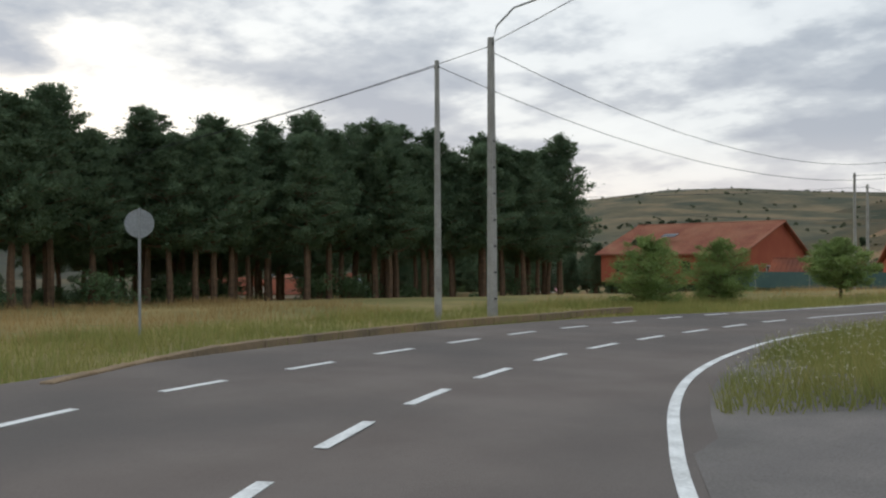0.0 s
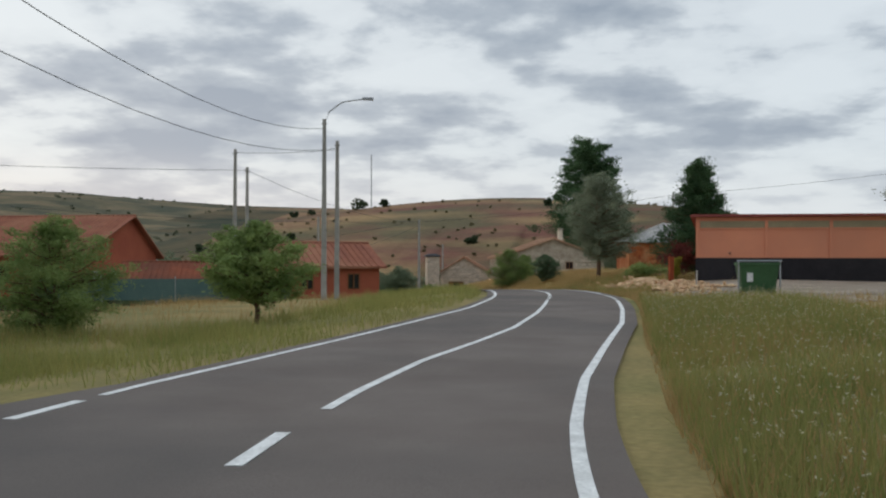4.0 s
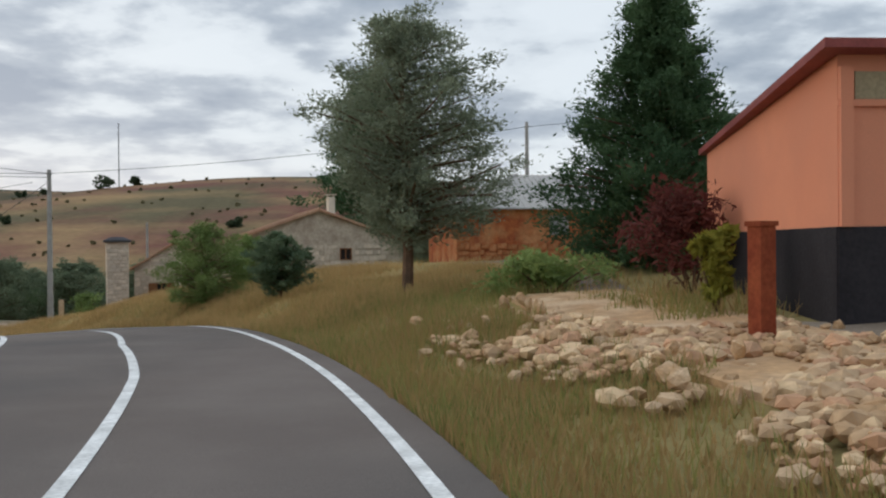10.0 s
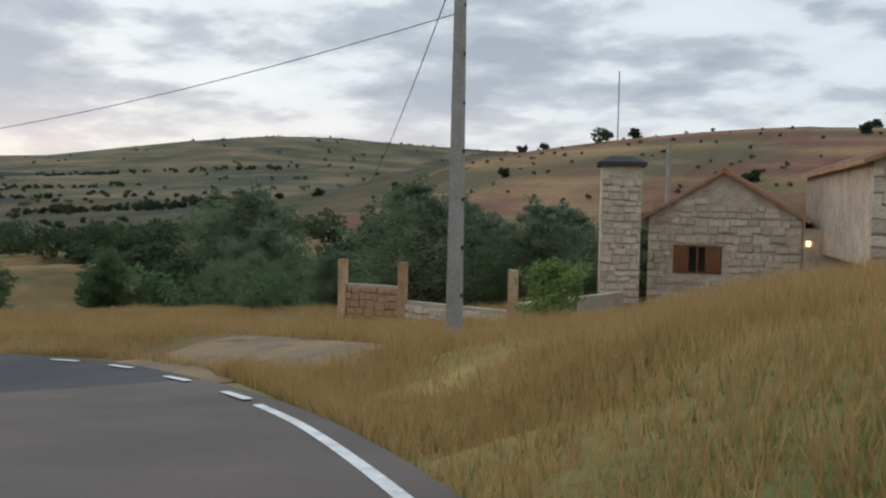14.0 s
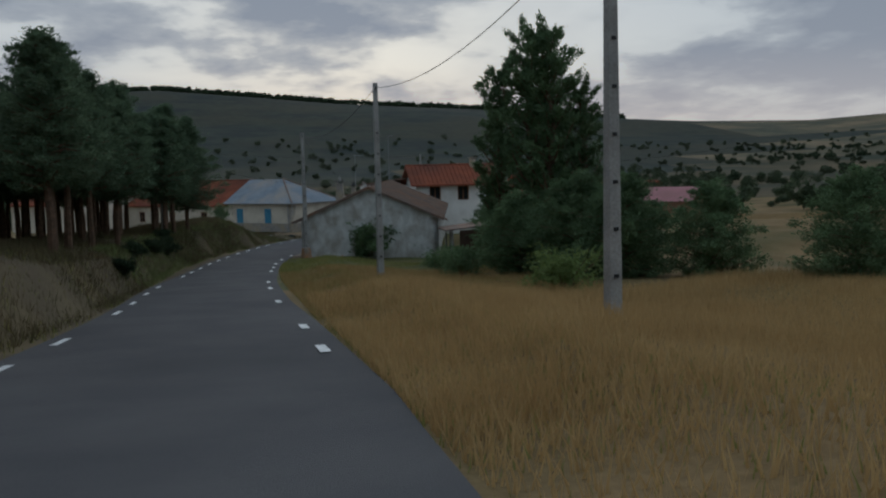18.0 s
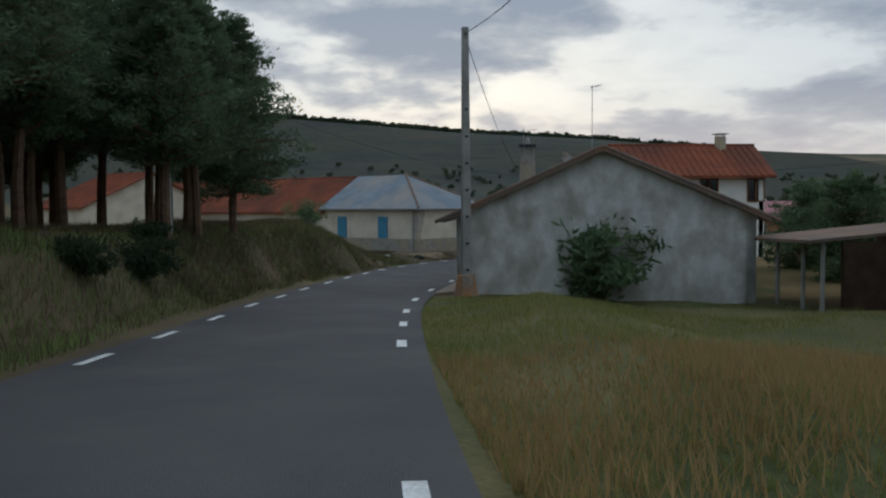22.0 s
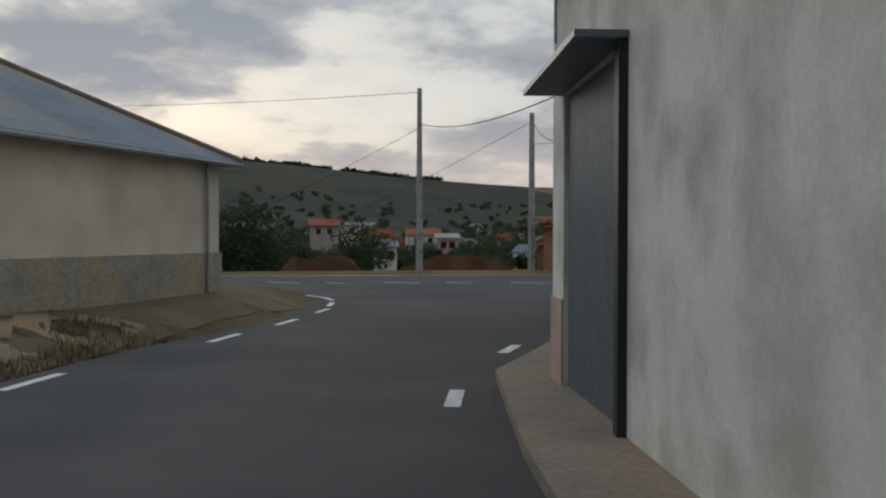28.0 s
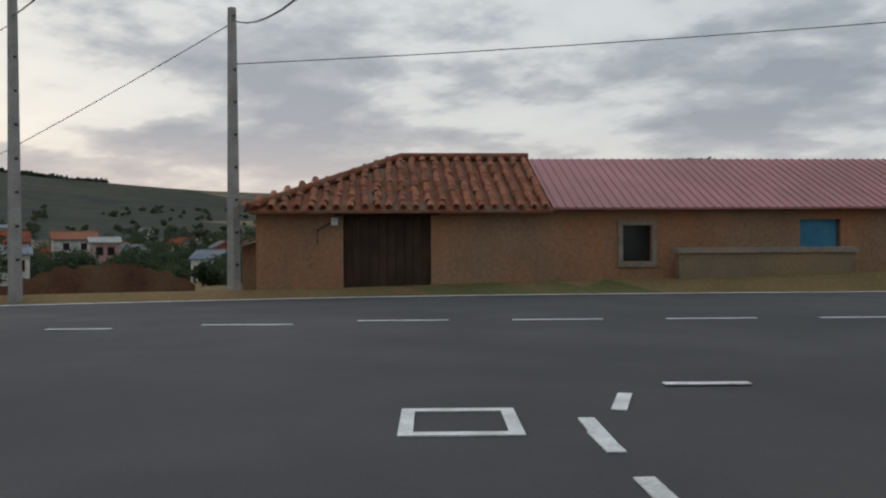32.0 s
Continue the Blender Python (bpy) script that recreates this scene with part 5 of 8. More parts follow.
def window(parent, p, q, u, wide, sill, head, frame_mat=M_WOOD, depth=0.06, bars=True, shutter=None):
    """A framed window in the wall from p to q, its middle at u metres."""
    x, y, a = along(p, q, u, depth / 2 - 0.12)
    bm = bmesh.new()
    box(bm, x, y, sill, wide, 0.03, head - sill, a)
    win = part("window", bm, M_GLASS if shutter is None else shutter, parent, "" if shutter is None else "closed painted shutter")
    x, y, a = along(p, q, u, depth / 2 - 0.02)
    c, s = math.cos(a), math.sin(a)
    bm = bmesh.new()
    for du in (-wide / 2, wide / 2) + ((0,) if bars else ()):
        box(bm, x + du * c, y + du * s, sill, 0.07, depth, head - sill, a)
    for z in (sill - 0.03, head - 0.04):
        box(bm, x, y, z, wide + 0.07, depth, 0.07, a)
    part("frame", bm, frame_mat, win)
    return win


def gable_house(name, label, p, q, deep, z0, eave, ridge, wall_mat, roof_mat, over=0.35, shift=0.5, holes=(), holes_q=(), holes_p=(), roof_label=""):
    """p to q is the eaves front; the house stands deep metres behind it (to the left of the way), its ridge parallel to the front.
    Holes in the front, in the end at q (from the front backwards) and in the end at p (from the back forwards)."""
    p, q = Vector(p), Vector(q)
    d = (q - p).normalized()
    n = Vector((-d.y, d.x))
    root = thing(name, (p.x, p.y, z0), label, "house")
    part("wall", wall(bmesh.new(), p + d * 0.3, q - d * 0.3, z0, eave, 0.3, [(a - 0.3, b - 0.3, c, e) for a, b, c, e in holes]), wall_mat, root)
    part("wall", wall(bmesh.new(), q + n * deep - d * 0.3, p + n * deep + d * 0.3, z0, eave, 0.3), wall_mat, root)
    for a, b, hs, t in ((q, q + n * deep, holes_q, shift), (p + n * deep, p, holes_p, 1 - shift)):
        bm = wall(bmesh.new(), a, b, z0, eave, 0.3, hs)
        w = (b - a).normalized()
        m, inw = a + (b - a) * t, Vector((-w.y, w.x)) * 0.3
        v = [bm.verts.new((*c, z)) for c, z in ((a, eave), (b, eave), (m, ridge), (a + inw, eave), (b + inw, eave), (m + inw, ridge))]
        made = [bm.faces.new(v[:3]), bm.faces.new(v[3:][::-1])] + [bm.faces.new((v[i], v[j], v[3 + j], v[3 + i])) for i, j in ((1, 2), (2, 0))]
        bmesh.ops.recalc_face_normals(bm, faces=made)
        bmesh.ops.remove_doubles(bm, verts=bm.verts[:], dist=0.001)
        part("gable_wall", bm, wall_mat, root)
    top = [p + n * deep * shift - d * over, q + n * deep * shift + d * over]
    for sgn, run in ((-1, deep * shift), (1, deep * (1 - shift))):
        drop = (ridge - eave) / run
        zl = eave - drop * over
        lo = [w + n * sgn * (run + over) for w in top]
        bm = slab(bmesh.new(), [(*top[0], ridge + 0.16), (*top[1], ridge + 0.16), (*lo[1], zl + 0.16), (*lo[0], zl + 0.16)], 0.15)
        roof = part("roof", bm, roof_mat, root, roof_label)
        for k in range(int((top[1] - top[0]).length / 0.45)):
            w = top[0] + d * (0.2 + 0.45 * k)
            e = w + n * sgn * (run + over)
            part("roof_rib", tube(bmesh.new(), [(*w, ridge + 0.165), (*e, zl + 0.165)], 0.075, 6), roof_mat, roof)
    part("ridge_tile", tube(bmesh.new(), [(*top[0], ridge + 0.17), (*top[1], ridge + 0.17)], 0.1, 8), roof_mat, root)
    return root


def hole(u, wide, sill, head):
    return (u - wide / 2, u + wide / 2, sill, head)


def chimney(parent, x, y, z0, z1, w=0.45, material=M_CONCRETE, cap=True):
    bm = box(bmesh.new(), x, y, z0, w, w, z1 - z0, 0.4)
    c = part("chimney", bm, material, parent)
    if cap:
        bm = box(bmesh.new(), x, y, z1 + 0.14, w * 1.5, w * 1.5, 0.06, 0.4)
        for s, t in ((-1, -1), (1, -1), (1, 1), (-1, 1)):
            box(bm, x + s * w * 0.4, y + t * w * 0.4, z1, 0.06, 0.06, 0.15, 0.4)
        part("cap", bm, material, c)
    return c


def antenna(x, y, z0, z1, turn=0.0):
    root = thing("tv_antenna", (x, y, z0), "thin metal television aerial on a mast", "antenna")
    part("mast", tube(bmesh.new(), [(x, y, z0), (x, y, z1)], 0.02, 6), M_GREY_METAL, root)
    c, s = math.cos(turn), math.sin(turn)
    part("boom", tube(bmesh.new(), [(x - 0.2 * c, y - 0.2 * s, z1 - 0.1), (x + 0.9 * c, y + 0.9 * s, z1 - 0.05)], 0.012, 5), M_GREY_METAL, root)
    for k in range(6):
        u = 0.1 + 0.14 * k
        part("rod", tube(bmesh.new(), [(x + u * c - 0.2 * s, y + u * s + 0.2 * c, z1 - 0.08), (x + u * c + 0.2 * s, y + u * s - 0.2 * c, z1 - 0.08)], 0.007, 4), M_GREY_METAL, root)


# big red house across the meadow
hp, hq = pa(-55.0, 103.9), pa(-35.2, 99.2)
red_house = gable_house("red_house", "large brick-red house with a broad brown tiled roof", hp, hq, 13.0, -2.2, 1.5, 5.0, M_RED_WALL, M_ROOF_BROWN, 0.6, 0.62, [hole(u, 1.2, -0.8, 0.5) for u in (3.0, 8.0, 13.0)], [hole(u, 1.1, -1.7, 0.0) for u in (2.6, 5.4)])
hr = pa(-32.1, 111.8)
for u in (2.6, 5.4):
    window(red_house, hq, hr, u, 1.1, -1.7, 0.0, M_PLASTIC_WHITE)
for u in (3.0, 8.0, 13.0):
    window(red_house, hp, hq, u, 1.2, -0.8, 0.5, M_WOOD)
a, b = Vector(pa(-46.6, 104.7)), Vector(pa(-44.6, 104.2))
dwn = (Vector(pa(-35.2, 99.2)) - Vector(pa(-33.2, 107.2))).normalized()
zq = 5.0 + 0.24 - (5.0 - 1.5) / 8.06 * 3.2
bm = slab(bmesh.new(), [(*a, zq), (*b, zq), (*(b + dwn * 0.9), zq - 0.39), (*(a + dwn * 0.9), zq - 0.39)], 0.06)
part("skylight", bm, M_GLASS, red_house, "pale roof window")
# small red house by the road and the low red shed
sp, sq = pa(-15.6, 80.6), pa(-9.4, 83.4)
small_red = gable_house("small_red_house", "small salmon-red cottage with a brown roof behind the poles", sp, sq, 6.0, -1.9, 0.65, 2.1, M_RED_WALL, M_ROOF_BROWN, 0.4, 0.5, [hole(u, 0.8, -0.9, 0.1) for u in (1.6, 4.9)], [hole(3.0, 0.9, -0.9, 0.1)])
for u in (1.6, 4.9):
    window(small_red, sp, sq, u, 0.8, -0.9, 0.1, M_WOOD)
sr = pa(-11.85, 88.9)
window(small_red, sq, sr, 3.0, 0.9, -0.9, 0.1, M_WOOD)
gable_house("red_shed", "low shed with an orange-red tiled roof", pa(-29.5, 91.5), pa(-21.5, 92.5), 5.0, -2.0, -0.5, 0.7, M_RED_WALL, M_ROOF_RED, 0.3)
# green fence in front of the houses
fence = thing("mesh_fence", (*pa(-20, 79), -1.3), "long blue-green screened fence round the red houses", "fence")
pts = [pa(-33, 84), pa(-30, 79.5), pa(-26.5, 78), pa(-22, 78), pa(-18.5, 78.5), pa(-15, 79.5)]
for (x0, y0), (x1, y1) in zip(pts, pts[1:]):
    bm = bmesh.new()
    n = math.hypot(x1 - x0, y1 - y0)
    box(bm, (x0 + x1) / 2, (y0 + y1) / 2, -1.5, n, 0.04, 1.35, math.atan2(y1 - y0, x1 - x0))
    part("panel", bm, M_FENCE, fence)
    part("post", tube(bmesh.new(), [(x0, y0, -1.6), (x0, y0, 0.0)], 0.035, 6), M_GREY_METAL, fence)

# round traffic sign seen from the back
sx, sy = pa(-23.3, 15.5)
sign = thing("traffic_sign", (sx, sy, gz(sx, sy)), "round grey traffic sign seen from behind on a post", "road sign")
part("post", tube(bmesh.new(), [(sx, sy, gz(sx, sy) - 0.2), (sx, sy, 2.95)], 0.045, 8), M_GREY_METAL, sign)
bm = bmesh.new()
bmesh.ops.create_cone(bm, cap_ends=True, segments=28, radius1=0.42, radius2=0.42, depth=0.03, matrix=Matrix.Translation((sx, sy, 2.5)) @ Matrix.Rotation(TURN_A + 0.9, 4, "Z") @ Matrix.Rotation(math.pi / 2, 4, "X"))
part("disc", bm, M_GREY_METAL, sign)

# salmon roadside building
FL, FR, BR, BL = pa(9.36, 73.0), pa(20.5, 70.5), pa(22.4, 77.0), pa(11.9, 80.2)
bar = thing("roadside_building", (*FL, 0.0), "salmon-painted flat-fronted building with a black base band", "building")
zb = [3.6, 3.6, 3.05, 3.0]
part("wall", prism(bmesh.new(), [FL, FR, BR, BL], -0.9, zb), M_BAR, bar)


def band(p, q, z0, z1, out, material, name, label=""):
    x, y, a = along(p, q, math.dist(p, q) / 2, out / 2)
    return part(name, box(bmesh.new(), x, y, z0, math.dist(p, q) + 0.02, out, z1 - z0, a), material, bar, label)


band(FL, FR, -0.6, 1.22, 0.03, M_BAR_BLACK, "base_band", "black painted base")
band(BL, FL, -0.6, 1.22, 0.03, M_BAR_BLACK, "base_band", "black painted base")
L_bar = math.dist(FL, FR)
for u0, u1 in ((0.25, 3.85), (4.05, 7.4), (7.6, L_bar - 0.15)):
    p0, p1 = along(FL, FR, u0)[:2], along(FL, FR, u1)[:2]
    band(p0, p1, 2.98, 3.36, 0.02, M_BAR_GREY, "upper_panel", "greenish bare render panel")
for u in (0.1, 3.95, 7.5):
    x, y, a = along(FL, FR, u, 0.04)
    part("pilaster", box(bmesh.new(), x, y, 1.22, 0.18, 0.08, 2.2, a), M_BAR, bar)
band(FL, FR, 2.88, 2.97, 0.05, M_BAR, "string_course")
e = 0.35
roof_pts = [along(FR, FL, L_bar + e, -e), along(FL, FR, L_bar + e, e), (BR[0] + e, BR[1] - e), (BL[0] - e * 0.2, BL[1] + e)]
part("roof", slab(bmesh.new(), [(roof_pts[0][0], roof_pts[0][1], 3.75), (roof_pts[1][0], roof_pts[1][1], 3.75), (*roof_pts[2][:2], 3.17), (*roof_pts[3][:2], 3.12)], 0.13), M_DARK_RED, bar, "dark red sheet roof edge")
x, y, a = along(FL, FR, 1.9, 0.03)
part("small_lamp", box(bmesh.new(), x, y, 1.45, 0.08, 0.1, 0.1, a), M_BLACK, bar)
# bollard and marker post, rusty post, container
x, y = pa(6.82, 65.3)
mp = thing("marker_post", (x, y, gz(x, y)), "slim pale wooden marker post in gravel", "post")
part("post", tube(bmesh.new(), [(x, y, gz(x, y) - 0.1), (x + 0.03, y, gz(x, y) + 0.95)], 0.045, 7), M_CONCRETE, mp)
x, y = pa(7.7, 72.4)
rp = thing("rusty_gate_pillar", (x, y, gz(x, y)), "rust-red steel gate pillar among rubble", "pillar")
part("shaft", box(bmesh.new(), x, y, gz(x, y) - 0.1, 0.26, 0.22, 1.6, 0.4), M_RUST, rp)
part("cap", box(bmesh.new(), x, y, gz(x, y) + 1.49, 0.31, 0.27, 0.06, 0.4), M_RUST, rp)


def container(x, y, turn):
    z = gz(x, y)
    root = thing("waste_container", (x, y, z), "dark green wheeled waste container with a grey lid frame", "waste container")
    bm = bmesh.new()
    c, s = math.cos(turn), math.sin(turn)
    lo = [(-0.62, -0.42), (0.62, -0.42), (0.62, 0.42), (-0.62, 0.42)]
    hi = [(-0.74, -0.54), (0.74, -0.54), (0.74, 0.54), (-0.74, 0.54)]
    vs = [bm.verts.new((x + c * u - s * v, y + s * u + c * v, z + h)) for pts, h in ((lo, 0.2), (hi, 1.25)) for u, v in pts]
    for i in range(4):
        j = (i + 1) % 4
        bm.faces.new((vs[i], vs[j], vs[4 + j], vs[4 + i]))
    bm.faces.new(vs[4:])
    bm.faces.new(vs[:4][::-1])
    bmesh.ops.recalc_face_normals(bm, faces=bm.faces[:])
    part("body", bm, M_GREEN_BIN, root)
    part("lid", box(bmesh.new(), x, y, z + 1.25, 1.55, 1.15, 0.1, turn), M_GREEN_BIN, root)
    for u in (-0.78, 0.78):
        part("lift_arm", tube(bmesh.new(), [(x + c * u + s * 0.5, y + s * u - c * 0.5, z + 0.3), (x + c * u + s * 0.5, y + s * u - c * 0.5, z + 1.42)], 0.035, 6), M_GREY_METAL, root)
    part("lid_rail", tube(bmesh.new(), [(x - c * 0.85 + s * 0.5, y - s * 0.85 - c * 0.5, z + 1.42), (x + c * 0.85 + s * 0.5, y + s * 0.85 - c * 0.5, z + 1.42)], 0.035, 6), M_GREY_METAL, root)
    for u in (-0.55, 0.55):
        for v in (-0.35, 0.35):
            bm = bmesh.new()
            bmesh.ops.create_cone(bm, cap_ends=True, segments=12, radius1=0.1, radius2=0.1, depth=0.06, matrix=Matrix.Translation((x + c * u - s * v, y + s * u + c * v, z + 0.1)) @ Matrix.Rotation(turn, 4, "Z") @ Matrix.Rotation(math.pi / 2, 4, "X"))
            part("wheel", bm, M_BLACK, root)
    part("sticker", box(bmesh.new(), x - c * 0.35 + s * 0.50, y - s * 0.35 - c * 0.50, z + 0.6, 0.22, 0.02, 0.35, turn), M_PLASTIC_WHITE, root, "white sticker")


container(*pa(6.15, 55.95), TURN_A - 0.2)
x, y = along(FL, FR, L_bar + 0.6, 0.3)[:2]
bp = thing("banded_post", (x, y, gz(x, y)), "white round post with a black band", "post")
part("post", tube(bmesh.new(), [(x, y, gz(x, y) - 0.1), (x, y, 2.3)], 0.07, 9), M_PLASTIC_WHITE, bp)
part("band", tube(bmesh.new(), [(x, y, 1.2), (x, y, 1.6)], 0.078, 9), M_BLACK, bp)
# rubble stones
STONE_MESHES = []
for k in range(4):
    bm = bmesh.new()
    bmesh.ops.create_icosphere(bm, subdivisions=1, radius=0.5)
    for v in bm.verts:
        v.co *= 0.75 + 0.5 * R.random()
    me = bpy.data.meshes.new("stone")
    bm.to_mesh(me)
    bm.free()
    me.materials.append(M_RUBBLE)
    STONE_MESHES.append(me)
rubble = thing("rubble_heap", (*pa(6.6, 70), 0), "heap of pale broken stones along the yard edge", "stones")
for k in range(240):
    t = R.random()
    ax, ay = (R.gauss(5.6, 0.7), 60 + 8 * t) if k % 4 == 0 else (R.gauss(6.4, 1.0), 66.5 + 13 * t)
    x, y = pa(ax, ay)
    s, l = road_coords(np.array([x]), np.array([y]))
    if l[0] < 4.2 or (ax > 6.9 and ay > 73.5):
        continue
    ob = put("stone", STONE_MESHES[k % 4], rubble)
    r = R.uniform(0.08, 0.3)
    ob.location, ob.scale, ob.rotation_euler = (x, y, gz(x, y) + r * 0.15 + (0.25 * R.random() if k % 3 == 0 else 0)), (r * 1.3, r, r * 0.75), (R.uniform(0, 6), R.uniform(0, 6), R.uniform(0, 6))

# the smaller stones strewn between, too many to count
verts, faces, tones = [], [], []
forms = [([v.co.copy() for v in me.vertices], [tuple(f.vertices) for f in me.polygons]) for me in STONE_MESHES]
for k in range(3400):
    ax, ay = R.uniform(4.6, 8.8) if k % 3 else R.gauss(6.2, 0.8), R.uniform(64.5, 78)
    x, y = pa(ax, ay)
    s, l = road_coords(np.array([x]), np.array([y]))
    if l[0] < 4.0 + 1.2 * R.random() or (ax > 6.9 and ay > 73.5) or noise.noise((ax * 0.6, ay * 0.6, 5.0)) < -0.12:
        continue
    r = R.uniform(0.05, 0.16) if k % 6 else R.uniform(0.14, 0.25)
    turn = pose(0, 0, 0, R.uniform(0, 360), R.uniform(0, 360), R.uniform(0, 360)).to_3x3()
    cos, polys = forms[k % 4]
    base, z = len(verts), gz(x, y) + r * 0.2 + 0.09
    for co in cos:
        w = turn @ co
        verts.append((x + w.x * r * 1.4, y + w.y * r * 1.2, z + w.z * r * 0.9))
    faces += [tuple(base + i for i in f) for f in polys]
    tones += [R.choice((0, 0, 0, 1, 2))] * len(polys)
me = bpy.data.meshes.new("loose_stones")
me.from_pydata(verts, [], faces)
for m in (M_RUBBLE, M_RUBBLE_PALE, M_RUBBLE_RED):
    me.materials.append(m)
me.polygons.foreach_set("material_index", tones)
loose = new("loose_stones", me)
tagged(loose, "pale ochre broken stones strewn over the verge", "stones", kind="stuff")


def stone_face(root, p, q, z0, z1, material, size, holes=(), seed=1, most=110, out=0.04, top=None, thick=0.12):
    """Uneven stones laid in courses on the right-hand face of p to q, each one a part."""
    rr = random.Random(seed)
    run = math.dist(p, q)
    z, n = z0, 0
    while z < z1 and n < most:
        h = size * rr.uniform(0.7, 1.1)
        u = 0.0
        while u < run and n < most:
            w = size * rr.uniform(0.6, 1.9)
            w = min(w, run - u)
            um, zm = u + w / 2, z + h / 2
            lim = z1 if top is None else top(um)
            zm += rr.uniform(-0.06, 0.06) * size / 0.35
            if zm < lim - 0.05 and w > 0.12 and not any(a - 0.1 < um < b + 0.1 and c - 0.1 < zm < d + 0.1 for a, b, c, d in holes):
                ob = put("stone", STONE_BOX[rr.randrange(3)], root)
                ob.data = stone_box(material, rr.randrange(3))
                x, y, a = along(p, q, um, out * rr.uniform(0.2, 0.6))
                ob.location, ob.scale, ob.rotation_euler = (x, y, zm), (w - 0.02, thick, h * rr.uniform(0.75, 1.12) - 0.02), (0, rr.uniform(-0.10, 0.10), a + rr.uniform(-0.02, 0.02))
                n += 1
            u += w
        z += h


_boxes = {}


def stone_box(material, k):
    key = (material.name, k)
    if key not in _boxes:
        bm = bmesh.new()
        bmesh.ops.create_cube(bm, size=1.0)
        bmesh.ops.bevel(bm, geom=bm.edges[:], offset=0.12, segments=1, affect="EDGES")
        rr = random.Random(k)
        for v in bm.verts:
            v.co.x *= 1 + 0.10 * (rr.random() - 0.5)
            v.co.z *= 1 + 0.14 * (rr.random() - 0.5)
        me = bpy.data.meshes.new("stone")
        bm.to_mesh(me)
        bm.free()
        me.materials.append(material)
        _boxes[key] = me
    return _boxes[key]


STONE_BOX = [stone_box(M_STONE, k) for k in range(3)]

# stone house with a gable towards the road (its ridge runs away from the road)
gp, gq = pa(4.0, 140.5), pa(4.0, 126.6)
stone_house = gable_house("stone_house", "pale stone cottage with a tiled gable roof and chimney", gp, gq, -0.0 + 12.2, -1.9, 1.35, 3.5, M_STONE, M_ROOF_TAN, 0.35, 0.5, (), [hole(8.0, 0.8, 0.05, 0.85), hole(3.5, 0.7, -0.6, 0.2)])
wl_, wr_ = pa(4.0, 126.6), pa(16.2, 126.6)
window(stone_house, wl_, wr_, 8.0, 0.8, 0.05, 0.85, M_WOOD)
window(stone_house, wl_, wr_, 3.5, 0.7, -0.6, 0.2, M_WOOD)
stone_face(stone_house, wl_, wr_, -1.6, 3.4, M_STONE, 0.42, ((7.4, 8.6, -0.1, 1.0), (3.0, 4.0, -0.7, 0.3)), 3, 150, top=lambda u: 1.35 + 2.15 * (1 - abs(u - 6.1) / 6.1))
chimney(stone_house, *pa(11.5, 130.0), 3.0, 4.7, 0.5, M_CREAM)
# low stone annexe with a window and the stone tower with a slate cap
nA, nB = pa(-3.2, 136.6), pa(4.2, 135.6)
aA, aB = along(nA, nB, 0.4)[:2], along(nA, nB, 6.5)[:2]
aP = along(nA, nB, 0.4, -7.0)[:2]
annex = gable_house("stone_annexe", "low stone cottage gable with a brown shuttered window", aP, aA, 6.1, -4.2, -0.55, 1.3, M_STONE, M_ROOF_TAN, 0.3, 0.5, (), [hole(2.05, 1.9, -2.85, -1.75)])
aw = window(annex, aA, aB, 2.05, 1.9, -2.85, -1.75, M_WOOD)
for u in (1.42, 2.68):
    x, y, a = along(aA, aB, u, 0.06)
    part("shutter", box(bmesh.new(), x, y, -2.83, 0.6, 0.05, 1.06, a), M_WOOD, aw, "red-brown wooden shutter")
stone_face(annex, aA, aB, -4.0, 1.2, M_STONE, 0.36, ((1.0, 3.1, -2.95, -1.65),), 5, 150, top=lambda u: -0.55 + 1.85 * (1 - abs(u - 3.05) / 3.05))
M_LIT = bpy.data.materials.new("lit_lamp_glass")
M_LIT.use_nodes = True
M_LIT.node_tree.nodes["Principled BSDF"].inputs["Emission Color"].default_value = (1.0, 0.62, 0.25, 1)
M_LIT.node_tree.nodes["Principled BSDF"].inputs["Emission Strength"].default_value = 4.0
for u, z in ((6.75, -1.5), (7.9, -1.25)):
    x, y, a = along(nA, nB, u, 0.1)
    lam = thing("porch_lamp", (x, y, z), "small lit porch lamp by the stone cottage", "lamp")
    part("bracket", box(bmesh.new(), x, y, z + 0.12, 0.08, 0.2, 0.05, a), M_BLACK, lam)
    part("lamp_glass", box(bmesh.new(), x, y, z - 0.1, 0.16, 0.16, 0.2, a), M_LIT, lam, "glowing warm lamp glass")
x, y, a = along(nA, nB, 7.4, -0.1)
pw = thing("porch_wall", (x, y, -4.0), "pale stone porch wall beside the cottage", "wall")
part("wall", box(bmesh.new(), x, y, -4.2, 1.7, 0.3, 3.3, a), M_STONE, pw)
tx, ty = pa(-3.9, 134.2)
tower = thing("stone_chimney_tower", (tx, ty, -3.9), "square stone chimney tower with a dark slate cap", "tower")
part("shaft", box(bmesh.new(), tx, ty, -4.2, 1.55, 1.55, 5.65, TURN_A + 0.12), M_STONE, tower)
part("cap", box(bmesh.new(), tx, ty, 1.45, 1.9, 1.9, 0.16, TURN_A + 0.12), M_SLATE, tower, "dark slate cap")
bm = bmesh.new()
bmesh.ops.create_cone(bm, cap_ends=True, segments=4, radius1=1.3, radius2=0.6, depth=0.25, matrix=Matrix.Translation((tx, ty, 1.73)) @ Matrix.Rotation(TURN_A + 0.12 + math.pi / 4, 4, "Z"))
part("cap_top", bm, M_SLATE, tower)
c, s = math.cos(TURN_A + 0.12), math.sin(TURN_A + 0.12)
